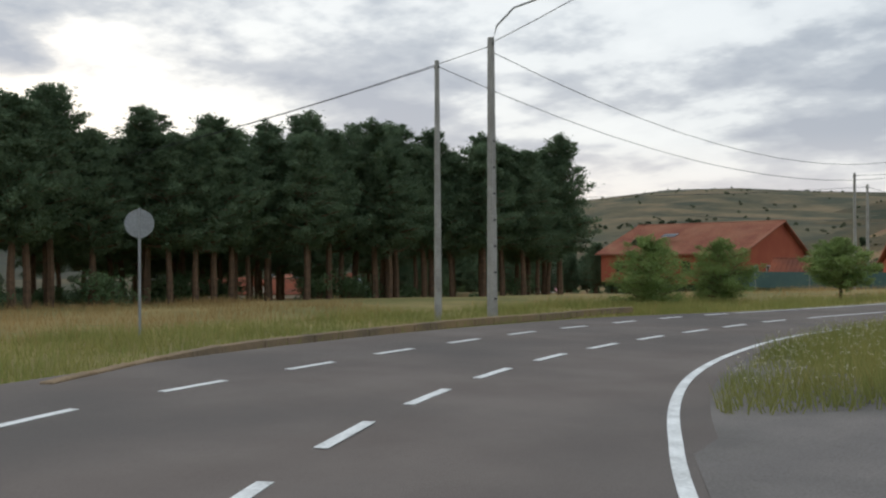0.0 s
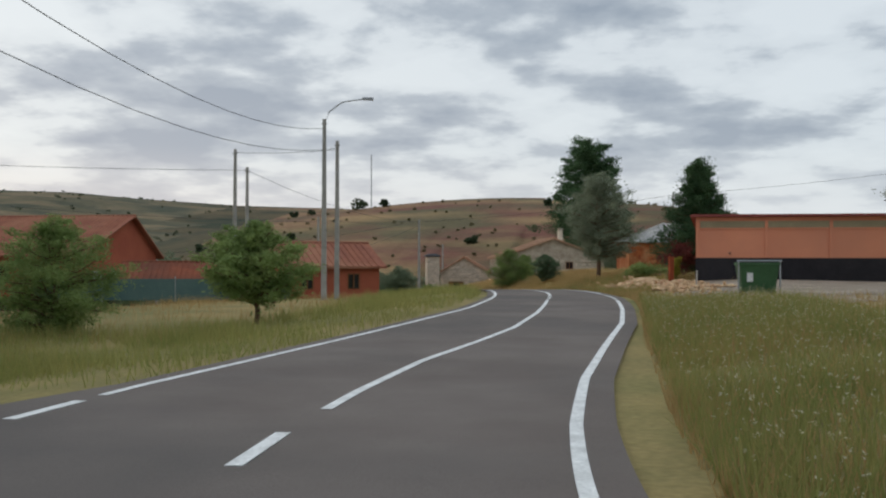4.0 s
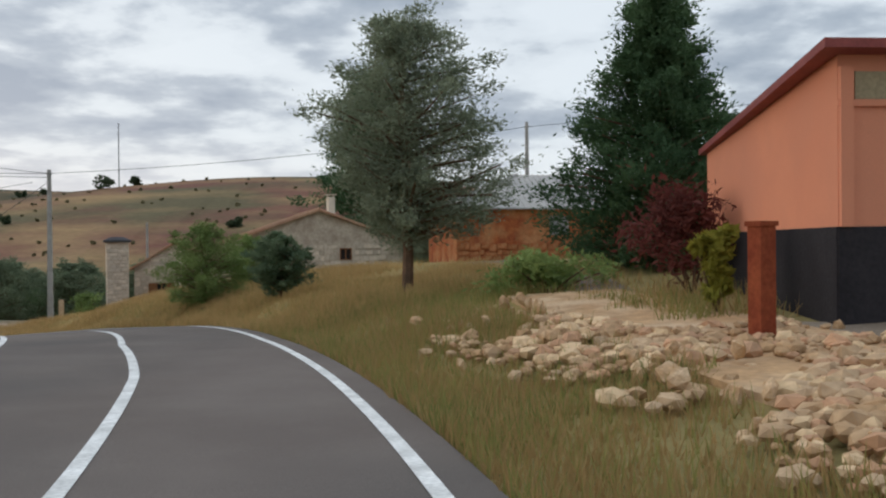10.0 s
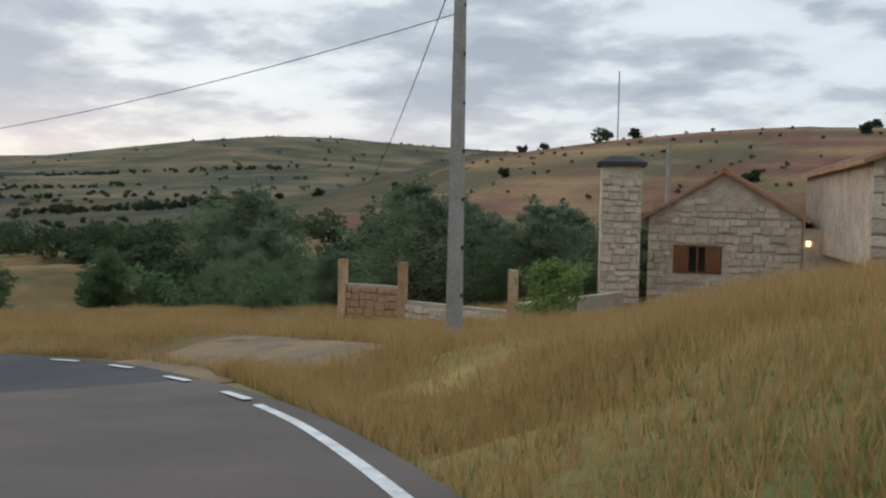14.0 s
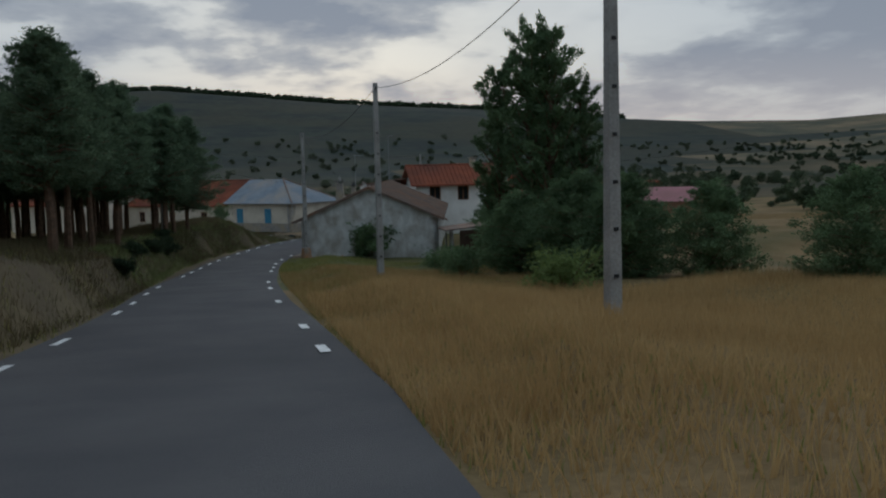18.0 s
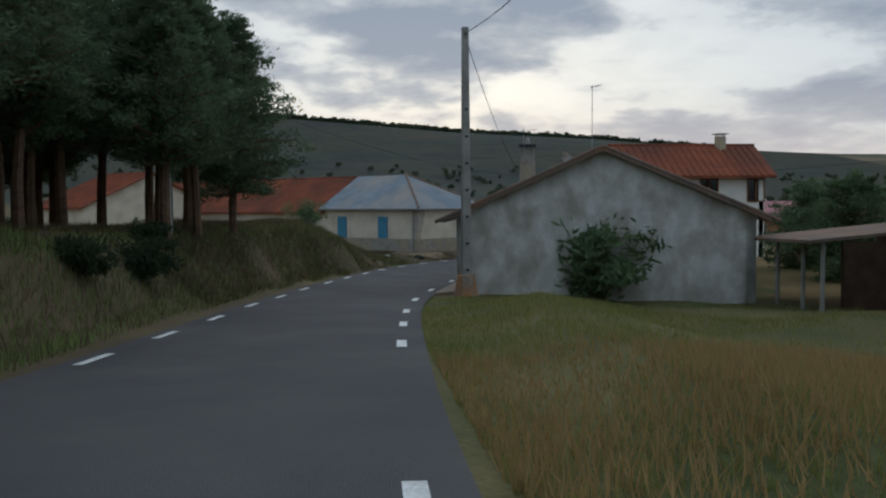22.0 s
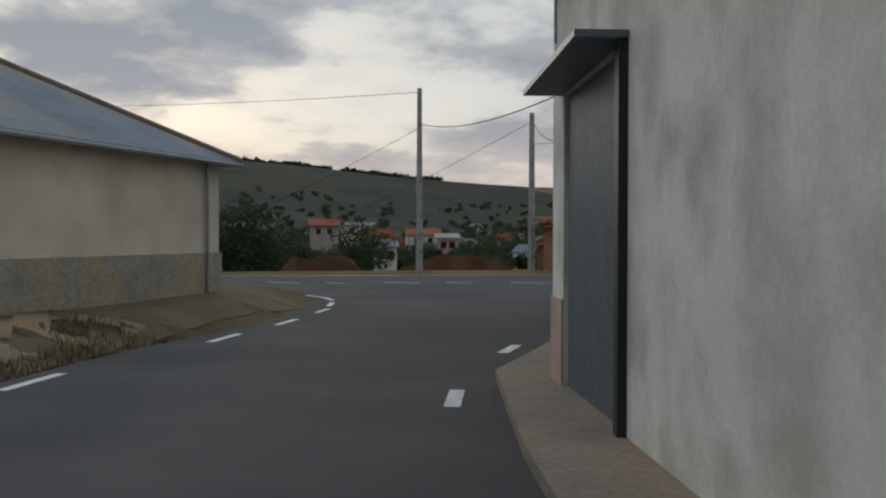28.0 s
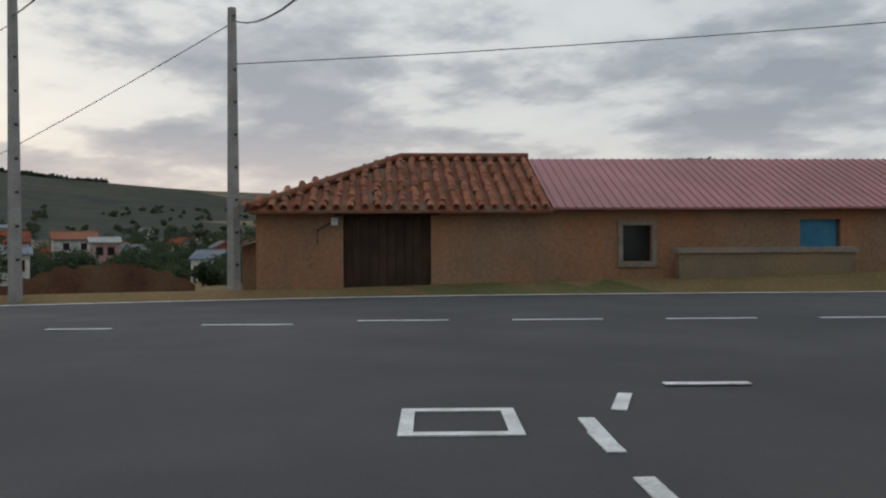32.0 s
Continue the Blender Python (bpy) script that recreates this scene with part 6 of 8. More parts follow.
fl = (tx - 0.775 * c + 0.775 * s, ty - 0.775 * s - 0.775 * c)
fr = (tx + 0.775 * c + 0.775 * s, ty + 0.775 * s - 0.775 * c)
stone_face(tower, fl, fr, -4.0, 1.4, M_STONE, 0.3, (), 7, 80)
# garden wall with stone piers
gw = thing("garden_wall", (*pa(-11, 128), -4.0), "low pale stone garden wall with square piers", "wall")
piers = [pa(-13.8, 129.0), pa(-11.3, 128.5), pa(-6.9, 126.6), pa(-3.6, 132.8)]
for x, y in piers[:3]:
    part("pier", box(bmesh.new(), x, y, gz(x, y) - 0.2, 0.3, 0.3, -2.35 - gz(x, y) + 0.2, TURN_A), M_RUBBLE, gw)
for (p, q), h in zip(zip(piers, piers[1:]), (-3.25, -3.75, -3.5)):
    bm = bmesh.new()
    wall(bm, p, q, -5.0, h, 0.25)
    part("wall_run", bm, M_MORTAR, gw)
    stone_face(gw, p, q, -4.6, h, M_RUBBLE_RED if h > -3.3 else M_STONE, 0.26, (), 9, 45)

# red stone hut with a grey sheet roof, tall brick barn behind
up_, uq_ = pa(13.1, 103.2), pa(22.4, 102.6)
hut = thing("red_stone_hut", (*up_, -0.6), "red sandstone hut with a hipped grey fibre-cement roof", "house")
ud = (Vector(uq_) - Vector(up_)).normalized()
un = Vector((-ud.y, ud.x))
h_run, h_deep, h_eave, h_ridge, h_o = math.dist(up_, uq_), 6.4, 2.75, 4.6, 0.3
hc = [Vector(up_), Vector(uq_), Vector(uq_) + un * h_deep, Vector(up_) + un * h_deep]
for k in range(4):
    w = (hc[(k + 1) % 4] - hc[k]).normalized() * 0.31
    part("wall", wall(bmesh.new(), hc[k], hc[(k + 1) % 4] - w, -0.6, h_eave, 0.3, [hole(5.1, 0.9, 1.5, 2.35)] if k == 0 else ()), M_RED_STONE, hut)
he = [hc[0] - ud * h_o - un * h_o, hc[1] + ud * h_o - un * h_o, hc[2] + ud * h_o + un * h_o, hc[3] - ud * h_o + un * h_o]
ra, rb = hc[0] + ud * 4.0 + un * h_deep / 2, hc[1] - ud * 2.6 + un * h_deep / 2
zl = h_eave + 0.02
for pts in ([(*he[0], zl), (*he[1], zl), (*rb, h_ridge), (*ra, h_ridge)], [(*he[3], zl), (*he[0], zl), (*ra, h_ridge)], [(*he[1], zl), (*he[2], zl), (*rb, h_ridge)], [(*he[2], zl), (*he[3], zl), (*ra, h_ridge), (*rb, h_ridge)]):
    part("roof", slab(bmesh.new(), pts, 0.08), M_SHEET_PALE, hut, "grey fibre-cement sheets")
for p0, p1, q0, q1 in ((he[0], he[1], ra, rb), (he[3], he[0], ra, ra)):
    n = int((p1 - p0).length / 0.3)
    for k in range(1, n):
        f = p0.lerp(p1, k / n)
        u, ua, ub, um = (f - p0).length, (q0 - p0).dot((p1 - p0).normalized()), (q1 - p0).dot((p1 - p0).normalized()), (p1 - p0).length
        t = min(1.0, u / max(ua, 0.01), (um - u) / max(um - ub, 0.01))
        inw = (q0 - p0) - (p1 - p0).normalized() * ua
        part("roof_rib", tube(bmesh.new(), [(*f, zl + 0.01), (*(f + inw * t), zl + 0.01 + (h_ridge - zl) * t)], 0.03, 4), M_SHEET_PALE, hut)
for p0, q0 in ((he[0], ra), (he[3], ra), (he[1], rb)):
    part("hip_cap", tube(bmesh.new(), [(*p0, zl + 0.03), (*q0, h_ridge + 0.03)], 0.08, 6), M_SHEET_PALE, hut)
window(hut, up_, uq_, 5.1, 0.9, 1.5, 2.35, M_CONCRETE, shutter=M_GREY_METAL)
stone_face(hut, up_, uq_, -0.3, 2.7, M_RED_STONE, 0.34, ((4.5, 5.7, 1.4, 2.5),), 11, 120)
barn = gable_house("brick_barn", "tall old red brick barn behind trees", pa(36.0, 88.0), pa(36.5, 77.0), 9.0, -0.5, 5.2, 6.6, M_RED_STONE, M_ROOF_BROWN, 0.4)
# gravel ramp up the bank
drape("gravel_ramp", [pa(7.2, 76), pa(8.6, 76), pa(12.6, 88), pa(13.4, 98), pa(11.6, 97), pa(10.2, 86)], M_ASPHALT, "dark worn track up the bank to the hut")
x, y = pa(-23, 404)
mast = thing("radio_mast", (x, y, gz(x, y)), "thin distant lattice radio mast on the moor", "mast")
part("mast", tube(bmesh.new(), [(x + 3, y, gz(x, y) - 1), (x + 3, y, gz(x, y) + 23)], 0.22, 5), M_GREY_METAL, mast)
# twin-armed pylon behind the building
x, y = pa(44, 112)
pyl = thing("power_pole", (x, y, gz(x, y)), "distant wooden power pole with two crossarms", "pole")
part("shaft", tube(bmesh.new(), [(x, y, gz(x, y) - 0.3), (x, y, 8.6)], 0.16, 7), M_CONCRETE, pyl)
for z, w in ((8.4, 1.3), (7.4, 1.5)):
    part("crossarm", tube(bmesh.new(), [(x - w, y + 0.5 * w, z), (x + w, y - 0.5 * w, z)], 0.09, 5), M_GREY_METAL, pyl)

# ---- second stretch: white house by the road ----
A0, A1 = (-95.6, 120.25), (-116.9, 125.35)      # its front, towards the road
run = math.dist(A0, A1)
fd = Vector((A1[0] - A0[0], A1[1] - A0[1])).normalized()
fn = Vector((fd.y, -fd.x))                        # away from the road
B0 = (A0[0] + fn.x * 10.6, A0[1] + fn.y * 10.6)
B1 = (A1[0] + fn.x * 10.6, A1[1] + fn.y * 10.6)
Z_B, Z_E, Z_R = -10.6, -6.6, -4.3          # eaves and ridge at the far end; both drop towards the gable
Z_E0, Z_R0 = -6.95, -4.62
white = thing("white_house", (*A0, Z_B), "long whitewashed village house with stone window surrounds", "house")
# openings: (from, to, sill, head) along the front
OPEN = [(10.85, 11.75, -8.95, -7.58), (13.9, 14.85, -8.93, -7.5), (17.05, 18.3, -10.3, -6.95), (19.5, 20.45, -8.75, -7.35)]
bm = bmesh.new()
wall(bm, A1, A0, Z_B, Z_E, 0.35, [(run - b, run - a, c, d) for a, b, c, d in OPEN])
for v in bm.verts:
    u = (Vector(v.co.xy) - Vector(A0)).dot(fd)
    v.co.z = min(v.co.z, Z_E0 + (Z_E - Z_E0) * max(0.0, u) / run)
part("front_wall", bm, M_WHITE, white)
bm = bmesh.new()
mid0 = Vector(A0) + fn * 5.3
v = [bm.verts.new((*w, z)) for w, z in ((A0, Z_B), (B0, Z_B - 0.6), (B0, Z_E0), (mid0, Z_R0), (A0, Z_E0))]
v2 = [bm.verts.new((*(Vector(w) + fd * 0.35), z)) for w, z in ((A0, Z_B), (B0, Z_B - 0.6), (B0, Z_E0), (mid0, Z_R0), (A0, Z_E0))]
bm.faces.new(v)
bm.faces.new(v2[::-1])
for i in range(5):
    j = (i + 1) % 5
    bm.faces.new((v[i], v[j], v2[j], v2[i]))
bmesh.ops.recalc_face_normals(bm, faces=bm.faces[:])
part("gable_wall", bm, M_OLD_WHITE, white, "stained peeling gable wall")
bm = bmesh.new()
wall(bm, B0, B1, Z_B - 0.6, Z_E0, 0.35)
part("rear_wall", bm, M_OLD_WHITE, white)
bm = bmesh.new()
mid1 = Vector(A1) + fn * 5.3
v = [bm.verts.new((*w, z)) for w, z in ((A1, Z_B), (B1, Z_B), (B1, Z_E), (mid1, Z_R), (A1, Z_E))]
bm.faces.new(v)
part("gable_wall", bm, M_OLD_WHITE, white)
for sgn, lab in ((-1, ""), (1, "")):
    o = 0.45
    e0, e1 = mid0 + fn * sgn * (5.3 + o) - fd * 0.3, mid1 + fn * sgn * (5.3 + o) + fd * 0.25
    ze, ze0 = Z_E - (Z_R - Z_E) / 5.3 * o + 0.12, Z_E0 - (Z_R0 - Z_E0) / 5.3 * o + 0.12
    bm = slab(bmesh.new(), [(*(mid0 - fd * 0.3), Z_R0 + 0.12), (*(mid1 + fd * 0.25), Z_R + 0.12), (*e1, ze), (*e0, ze0)], 0.14)
    roof = part("roof", bm, M_ROOF_OLD, white)
    for k in range(int(run / 0.3)):
        w = mid0 + fd * (0.3 * k - 0.2)
        e = w + fn * sgn * (5.3 + o)
        f = 0.3 * k / run
        part("roof_rib", tube(bmesh.new(), [(*w, Z_R0 + (Z_R - Z_R0) * f + 0.13), (*e, ze0 + (ze - ze0) * f + 0.01)], 0.065, 5), M_ROOF_OLD, roof)
# verge tiles along the gable
for sgn in (-1, 1):
    w0, w1 = mid0 - fd * 0.25, mid0 - fd * 0.25 + fn * sgn * 6.0
    for k in range(16):
        t0, t1 = k / 16, (k + 1.15) / 16
        z0_, z1_ = Z_R0 + 0.16 + (Z_E0 - 0.32 - Z_R0) * t0, Z_R0 + 0.16 + (Z_E0 - 0.32 - Z_R0) * t1
        bm = tube(bmesh.new(), [(*w0.lerp(w1, t0), z0_), (*w0.lerp(w1, t1), z1_)], [0.06, 0.075], 7)
        part("verge_tile", bm, M_ROOF_OLD, white)
# eaves gutter, down pipes
g0, g1 = Vector(A0) - fn * 0.55 - fd * 0.2, Vector(A1) - fn * 0.55 + fd * 0.25
ze = Z_E - 0.12
part("gutter", tube(bmesh.new(), [(*g0, Z_E0 - 0.14), (*g1, ze - 0.02)], 0.075, 8), M_GREY_METAL, white, "grey metal eaves gutter")
part("downpipe", tube(bmesh.new(), [(*g1, ze), (*(Vector(A1) - fn * 0.08 - fd * 0.1), ze - 0.3), (*(Vector(A1) - fn * 0.08 - fd * 0.1), -10.35)], 0.05, 8), M_PLASTIC_WHITE, white, "pale down pipe")
pp = Vector(A0) + fd * 7.2 - fn * 0.07
part("downpipe", tube(bmesh.new(), [(*(pp - fn * 0.4), ze - 0.28), (*pp, ze - 0.5), (*pp, -10.2)], 0.05, 8), M_LINTEL, white)


def front(u, out):
    p = Vector(A0) + fd * u - fn * out
    return p.x, p.y, math.atan2(fd.y, fd.x)


# stone plinth below, laid in rough stones
bm = bmesh.new()
for u0, u1 in ((7.4, 16.65), (18.7, run)):
    x, y, a = front((u0 + u1) / 2, 0.02)
    box(bm, x, y, Z_B, u1 - u0, 0.05, 1.64, a)
part("plinth", bm, M_MORTAR, white, "rough stone base of the front")
stone_face(white, A1, A0, -10.25, -8.98, M_PLINTH, 0.33, ((run - 18.7, run - 16.65, -11, -7), (run - 7.4, run + 1, -11, -7)), 21, 290, 0.065, None, 0.05)
for a_, b_, c_, d_ in OPEN:
    door = c_ < -10
    u = (a_ + b_) / 2
    x, y, an = front(u, -0.24)
    bm = box(bmesh.new(), x, y, c_, b_ - a_, 0.05, d_ - c_, an)
    w = part("door" if door else "window", bm, M_WOOD_DARK if door else M_GLASS, white)
    if door:
        x, y, an = front(u, -0.2)
        part("upper_panel", box(bmesh.new(), x, y, -8.1, b_ - a_ - 0.06, 0.04, 1.1, an), M_CREAM, w, "pale upper door panel")
    # surround of worn stones
    for side in (a_ - 0.2, b_ + 0.2):
        x, y, an = front(side, 0.02)
        zz, k = c_ - (0 if door else 0.1), 0
        while zz < d_:
            h = min(0.42 + 0.1 * (k % 2), d_ - zz)
            part("jamb_stone", box(bmesh.new(), x, y, zz, 0.40, 0.06, h - 0.006, an), M_LINTEL, w)
            zz += h
            k += 1
    x, y, an = front(u, 0.03)
    part("lintel", box(bmesh.new(), x, y, d_, b_ - a_ + 0.8, 0.065, 0.2 if door else 0.42, an), M_LINTEL, w, "long brown stone lintel")
    if not door:
        part("sill", box(bmesh.new(), x, y, c_ - 0.12, b_ - a_ + 0.6, 0.16, 0.12, an), M_LINTEL, w)
        for k in range(3):
            x, y, an = front(a_ + (b_ - a_) * (k + 0.5) / 3, -0.06)
            part("grille_bar", tube(bmesh.new(), [(x, y, c_), (x, y, d_)], 0.014, 5), M_BLACK, w)
        for z in (c_ + 0.35, d_ - 0.4):
            x0, y0, _ = front(a_, -0.06)
            x1, y1, _ = front(b_, -0.06)
            part("grille_bar", tube(bmesh.new(), [(x0, y0, z), (x1, y1, z)], 0.014, 5), M_BLACK, w)
    else:
        x, y, an = front(u, 0.2)
        part("step", box(bmesh.new(), x, y, -10.55, 1.5, 0.5, 0.35, an), M_CONCRETE, w)
x, y, an = front(19.02, 0.1)
mb = thing("meter_box", (x, y, -8.0), "grey electricity meter box on the house wall", "meter box")
part("box", box(bmesh.new(), x, y, -8.05, 0.4, 0.2, 0.55, an), M_GREY_METAL, mb)
part("conduit", tube(bmesh.new(), [(x, y, -7.5), (x, y, -6.7)], 0.02, 6), M_BLACK, mb)
cx_, cy_ = -100.4, 123.8
stack = bmesh.new()
bmesh.ops.create_cone(stack, cap_ends=True, segments=4, radius1=0.48, radius2=0.36, depth=1.5, matrix=Matrix.Translation((cx_, cy_, -4.95)) @ Matrix.Rotation(math.atan2(fd.y, fd.x) + math.pi / 4, 4, "Z"))
stk = part("chimney", stack, M_PLINTH, white, "tapered stone chimney")
for s, t in ((-1, -1), (1, -1), (1, 1), (-1, 1)):
    part("cap_leg", box(bmesh.new(), cx_ + 0.18 * s, cy_ + 0.18 * t, -4.2, 0.06, 0.06, 0.14, 0.0), M_CONCRETE, stk)
part("cap_slab", box(bmesh.new(), cx_, cy_, -4.07, 0.85, 0.7, 0.07, math.atan2(fd.y, fd.x)), M_SLATE, stk)
part("cap_stone", tube(bmesh.new(), [(cx_, cy_, -4.0), (cx_, cy_, -3.85), (cx_, cy_, -3.68)], [0.12, 0.11, 0.05], 7), M_CONCRETE, stk)
pot = part("chimney", box(bmesh.new(), -116.2, 126.75, -6.2, 0.42, 0.42, 1.4, math.atan2(fd.y, fd.x)), M_PLINTH, white, "short rendered chimney")
for s, t in ((-1, -1), (1, -1), (1, 1), (-1, 1)):
    part("cap_leg", box(bmesh.new(), -116.2 + 0.14 * s, 126.75 + 0.14 * t, -4.8, 0.05, 0.05, 0.12, 0.0), M_CONCRETE, pot)
part("cap_slab", box(bmesh.new(), -116.2, 126.75, -4.68, 0.8, 0.6, 0.06, math.atan2(fd.y, fd.x)), M_SLATE, pot)
part("cap_stone", tube(bmesh.new(), [(-116.2, 126.75, -4.62), (-116.2, 126.75, -4.4), (-116.2, 126.75, -4.2)], [0.11, 0.1, 0.04], 7), M_SLATE, pot)
antenna(*(Vector(mid0) + fd * 19.8), -4.35, 0.25, 0.3)
antenna(-123.3, 127.8, -6.6, -1.4, 1.2)
pts_in = [front(u, -0.02)[:2] for u in np.linspace(0.2, run, 16)]
pts_out = [tuple(LINE[k, :2] + RIGHT[k] * (edge_r[k] + 0.02)) for k in range(at_station(230.2), at_station(253.4), 3)][::-1]
strip = part("house_strip", sheet("house_strip", pts_in + pts_out, lambda x, y: base_level(x, y) + 0.05, 0.8, 0.2), M_PAVING)
tagged(strip, "narrow worn concrete strip along the house front", "pavement", kind="structure")
dx_, dy_ = (Vector(mid0) + fd * 9.5 - fn * 1.2)
dish = thing("satellite_dish", (dx_, dy_, -5.0), "small pale satellite dish on the house roof", "satellite dish")
part("arm", tube(bmesh.new(), [(dx_, dy_, -5.1), (dx_, dy_, -4.45)], 0.025, 6), M_GREY_METAL, dish)
bm = bmesh.new()
bmesh.ops.create_cone(bm, cap_ends=False, segments=20, radius1=0.33, radius2=0.05, depth=0.12, matrix=Matrix.Translation((dx_ - 0.05, dy_ - 0.1, -4.35)) @ Matrix.Rotation(0.4, 4, "Z") @ Matrix.Rotation(-1.1, 4, "X"))
part("bowl", bm, M_PLASTIC_WHITE, dish)
# rubble and scrap at the foot of the gable
for k in range(9):
    ob = STONE_MESHES[k % 4].copy()
    o = new("loose_stone", ob)
    x, y = A0[0] + R.uniform(0.5, 1.2), A0[1] + R.uniform(0.5, 9)
    r = R.uniform(0.12, 0.3)
    o.location, o.scale = (x, y, gz(x, y) + 0.05), (r, r, r * 0.7)
    tagged(o, "loose pale stone in the grass by the wall", "stone", "loose stones")
# open shed behind
shp, shq = (-94.0, 131.9), (-83.5, 131.2)
shed = thing("open_shed", (*shq, -9.9), "dark open shed with a grey sheet roof on posts", "shed")
part("roof", slab(bmesh.new(), [(-94.4, 130.6, -7.75), (-88.6, 130.2, -7.65), (-88.2, 135.4, -7.15), (-94.0, 136.0, -7.25)], 0.1), M_ROOF_OLD, shed)
for x, y in ((-92.4, 131.0), (-90.4, 130.9), (-88.8, 130.7)):
    part("post", tube(bmesh.new(), [(x, y, -11.2), (x, y, -7.7)], 0.07, 7), M_CONCRETE, shed)
# dark wood walls added so that the shed's inside looks shaded
part("back_wall", wall(bmesh.new(), (-88.4, 135.2), (-94.2, 135.8), -11.5, -7.3, 0.2), M_WOOD_DARK, shed)
part("side_wall", wall(bmesh.new(), (-88.5, 131.2), (-88.5, 135.2), -11.5, -7.7, 0.15), M_WOOD_DARK, shed)

# ---- white house with the grey sheet door at the junction: its front has a bend ----
C0, CN, C1 = Vector((-117.15, 125.45)), Vector((-124.3, 128.4)), Vector((-134.12, 137.0))
d1, d2 = (CN - C0).normalized(), (C1 - CN).normalized()
n1, n2 = Vector((d1.y, -d1.x)), Vector((d2.y, -d2.x))
nb = (n1 + n2).normalized() * 5.15
C2, CB, C3 = C1 + n2 * 5, CN + nb, C0 + n1 * 5
Z_E2, Z_E3 = -5.75, -4.8
junc = thing("corner_house", (*C0, -10.8), "white corner house with pink base and tall grey door", "house")
D0, D1, DH = 4.2, 7.0, -7.1
run1, run2 = (CN - C0).length, (C1 - CN).length
part("wall", wall(bmesh.new(), CN, C0, -11.0, Z_E2, 0.35, [(run1 - D1, run1 - D0, -10.9, DH)]), M_WORN_WHITE, junc)
part("wall", wall(bmesh.new(), C1, CN + d2 * 0.02, -11.0, Z_E3, 0.35), M_WORN_WHITE, junc)
part("wall", wall(bmesh.new(), C2, C1 + n2 * 0.36, -11.0, Z_E3, 0.35), M_WORN_WHITE, junc)
part("wall", wall(bmesh.new(), C0 + n1 * 0.36, C3, -11.0, Z_E2, 0.35), M_WORN_WHITE, junc)
part("wall", wall(bmesh.new(), C3 - d1 * 0.36, CB, -11.0, Z_E2, 0.3), M_WORN_WHITE, junc)
part("wall", wall(bmesh.new(), CB, C2 - d2 * 0.36, -11.0, Z_E3, 0.3), M_WORN_WHITE, junc)
a1, a2 = math.atan2(d1.y, d1.x), math.atan2(d2.y, d2.x)
bm = bmesh.new()
rows_ = []
for k in range(121):
    p, lift = C0 + d1 * (D0 + (D1 - D0) * k / 120), 0.012 * (k % 4 in (1, 2))
    rows_.append([bm.verts.new((*(p + n1 * o), z)) for o, z in ((0.06 - lift, -10.75), (0.06 - lift, DH), (0.11, DH), (0.11, -10.75))])
for a, b in zip(rows_, rows_[1:]):
    for i in range(4):
        bm.faces.new((a[i], a[(i + 1) % 4], b[(i + 1) % 4], b[i]))
bm.faces.new(rows_[0]), bm.faces.new(rows_[-1][::-1])
bmesh.ops.recalc_face_normals(bm, faces=bm.faces[:])
gd = part("sheet_door", bm, M_GREY_DOOR, junc, "tall ribbed grey sheet-metal door")
p = C0 + d1 * (D0 + D1) / 2 - n1 * 0.2
part("door_hood", box(bmesh.new(), p.x, p.y, DH + 0.02, D1 - D0 + 0.3, 0.5, 0.06, a1), M_GREY_DOOR, gd)
p = C0 + d1 * (D0 - 0.05) - n1 * 0.03
part("door_post", box(bmesh.new(), p.x, p.y, -10.75, 0.14, 0.1, DH + 10.75, a1), M_BLACK, gd)
for p, ln, a in ((C0 + d1 * (D1 + run1) / 2 - n1 * 0.012, run1 - D1, a1), ((CN + C1) / 2 - n2 * 0.012, run2, a2), ((C1 + C2) / 2 + d2 * 0.012, 5.0, a2 + math.pi / 2)):
    part("base_band", box(bmesh.new(), p.x, p.y, -10.95, ln, 0.024, 1.55, a), M_PINK_BASE, junc, "dull pink painted base")
p = Vector((-131.45, 134.55)) - n2 * 0.04
part("downpipe", tube(bmesh.new(), [(p.x, p.y, -10.5), (p.x, p.y, Z_E3)], 0.06, 9), M_PLASTIC_WHITE, junc, "pale down pipe with dark clips")
for z in (-9.4, -8.35, -7.3, -6.0):
    part("pipe_clip", tube(bmesh.new(), [(p.x, p.y, z), (p.x, p.y, z + 0.05)], 0.075, 9), M_BLACK, junc)
o = 0.3
fr = [C0 - n1 * o, CN - (n1 + n2) * o / 2, C1 - n2 * o + d2 * o]
bk = [C3 + n1 * o, CB + nb * 0.05, C2 + n2 * o + d2 * o]
for k in range(2):
    ze = (Z_E2, Z_E3)[k]
    part("roof", slab(bmesh.new(), [(*fr[k], ze + 0.12), (*fr[k + 1], ze + 0.12), (*bk[k + 1], ze + 0.8), (*bk[k], ze + 0.8)], 0.14), M_ROOF_OLD, junc)
part("wall", wall(bmesh.new(), CB, CN + (CB - CN) * 0.07, Z_E2 - 0.2, Z_E3, 0.25), M_WORN_WHITE, junc)
# bracket for the cables at the corner
p = Vector((-131.8, 134.8)) - n2 * 0.12
part("cable_bracket", tube(bmesh.new(), [(p.x, p.y, -5.35), (p.x - 0.15, p.y + 0.05, -5.35), (p.x - 0.15, p.y + 0.05, -4.9)], 0.03, 6), M_BLACK, junc)
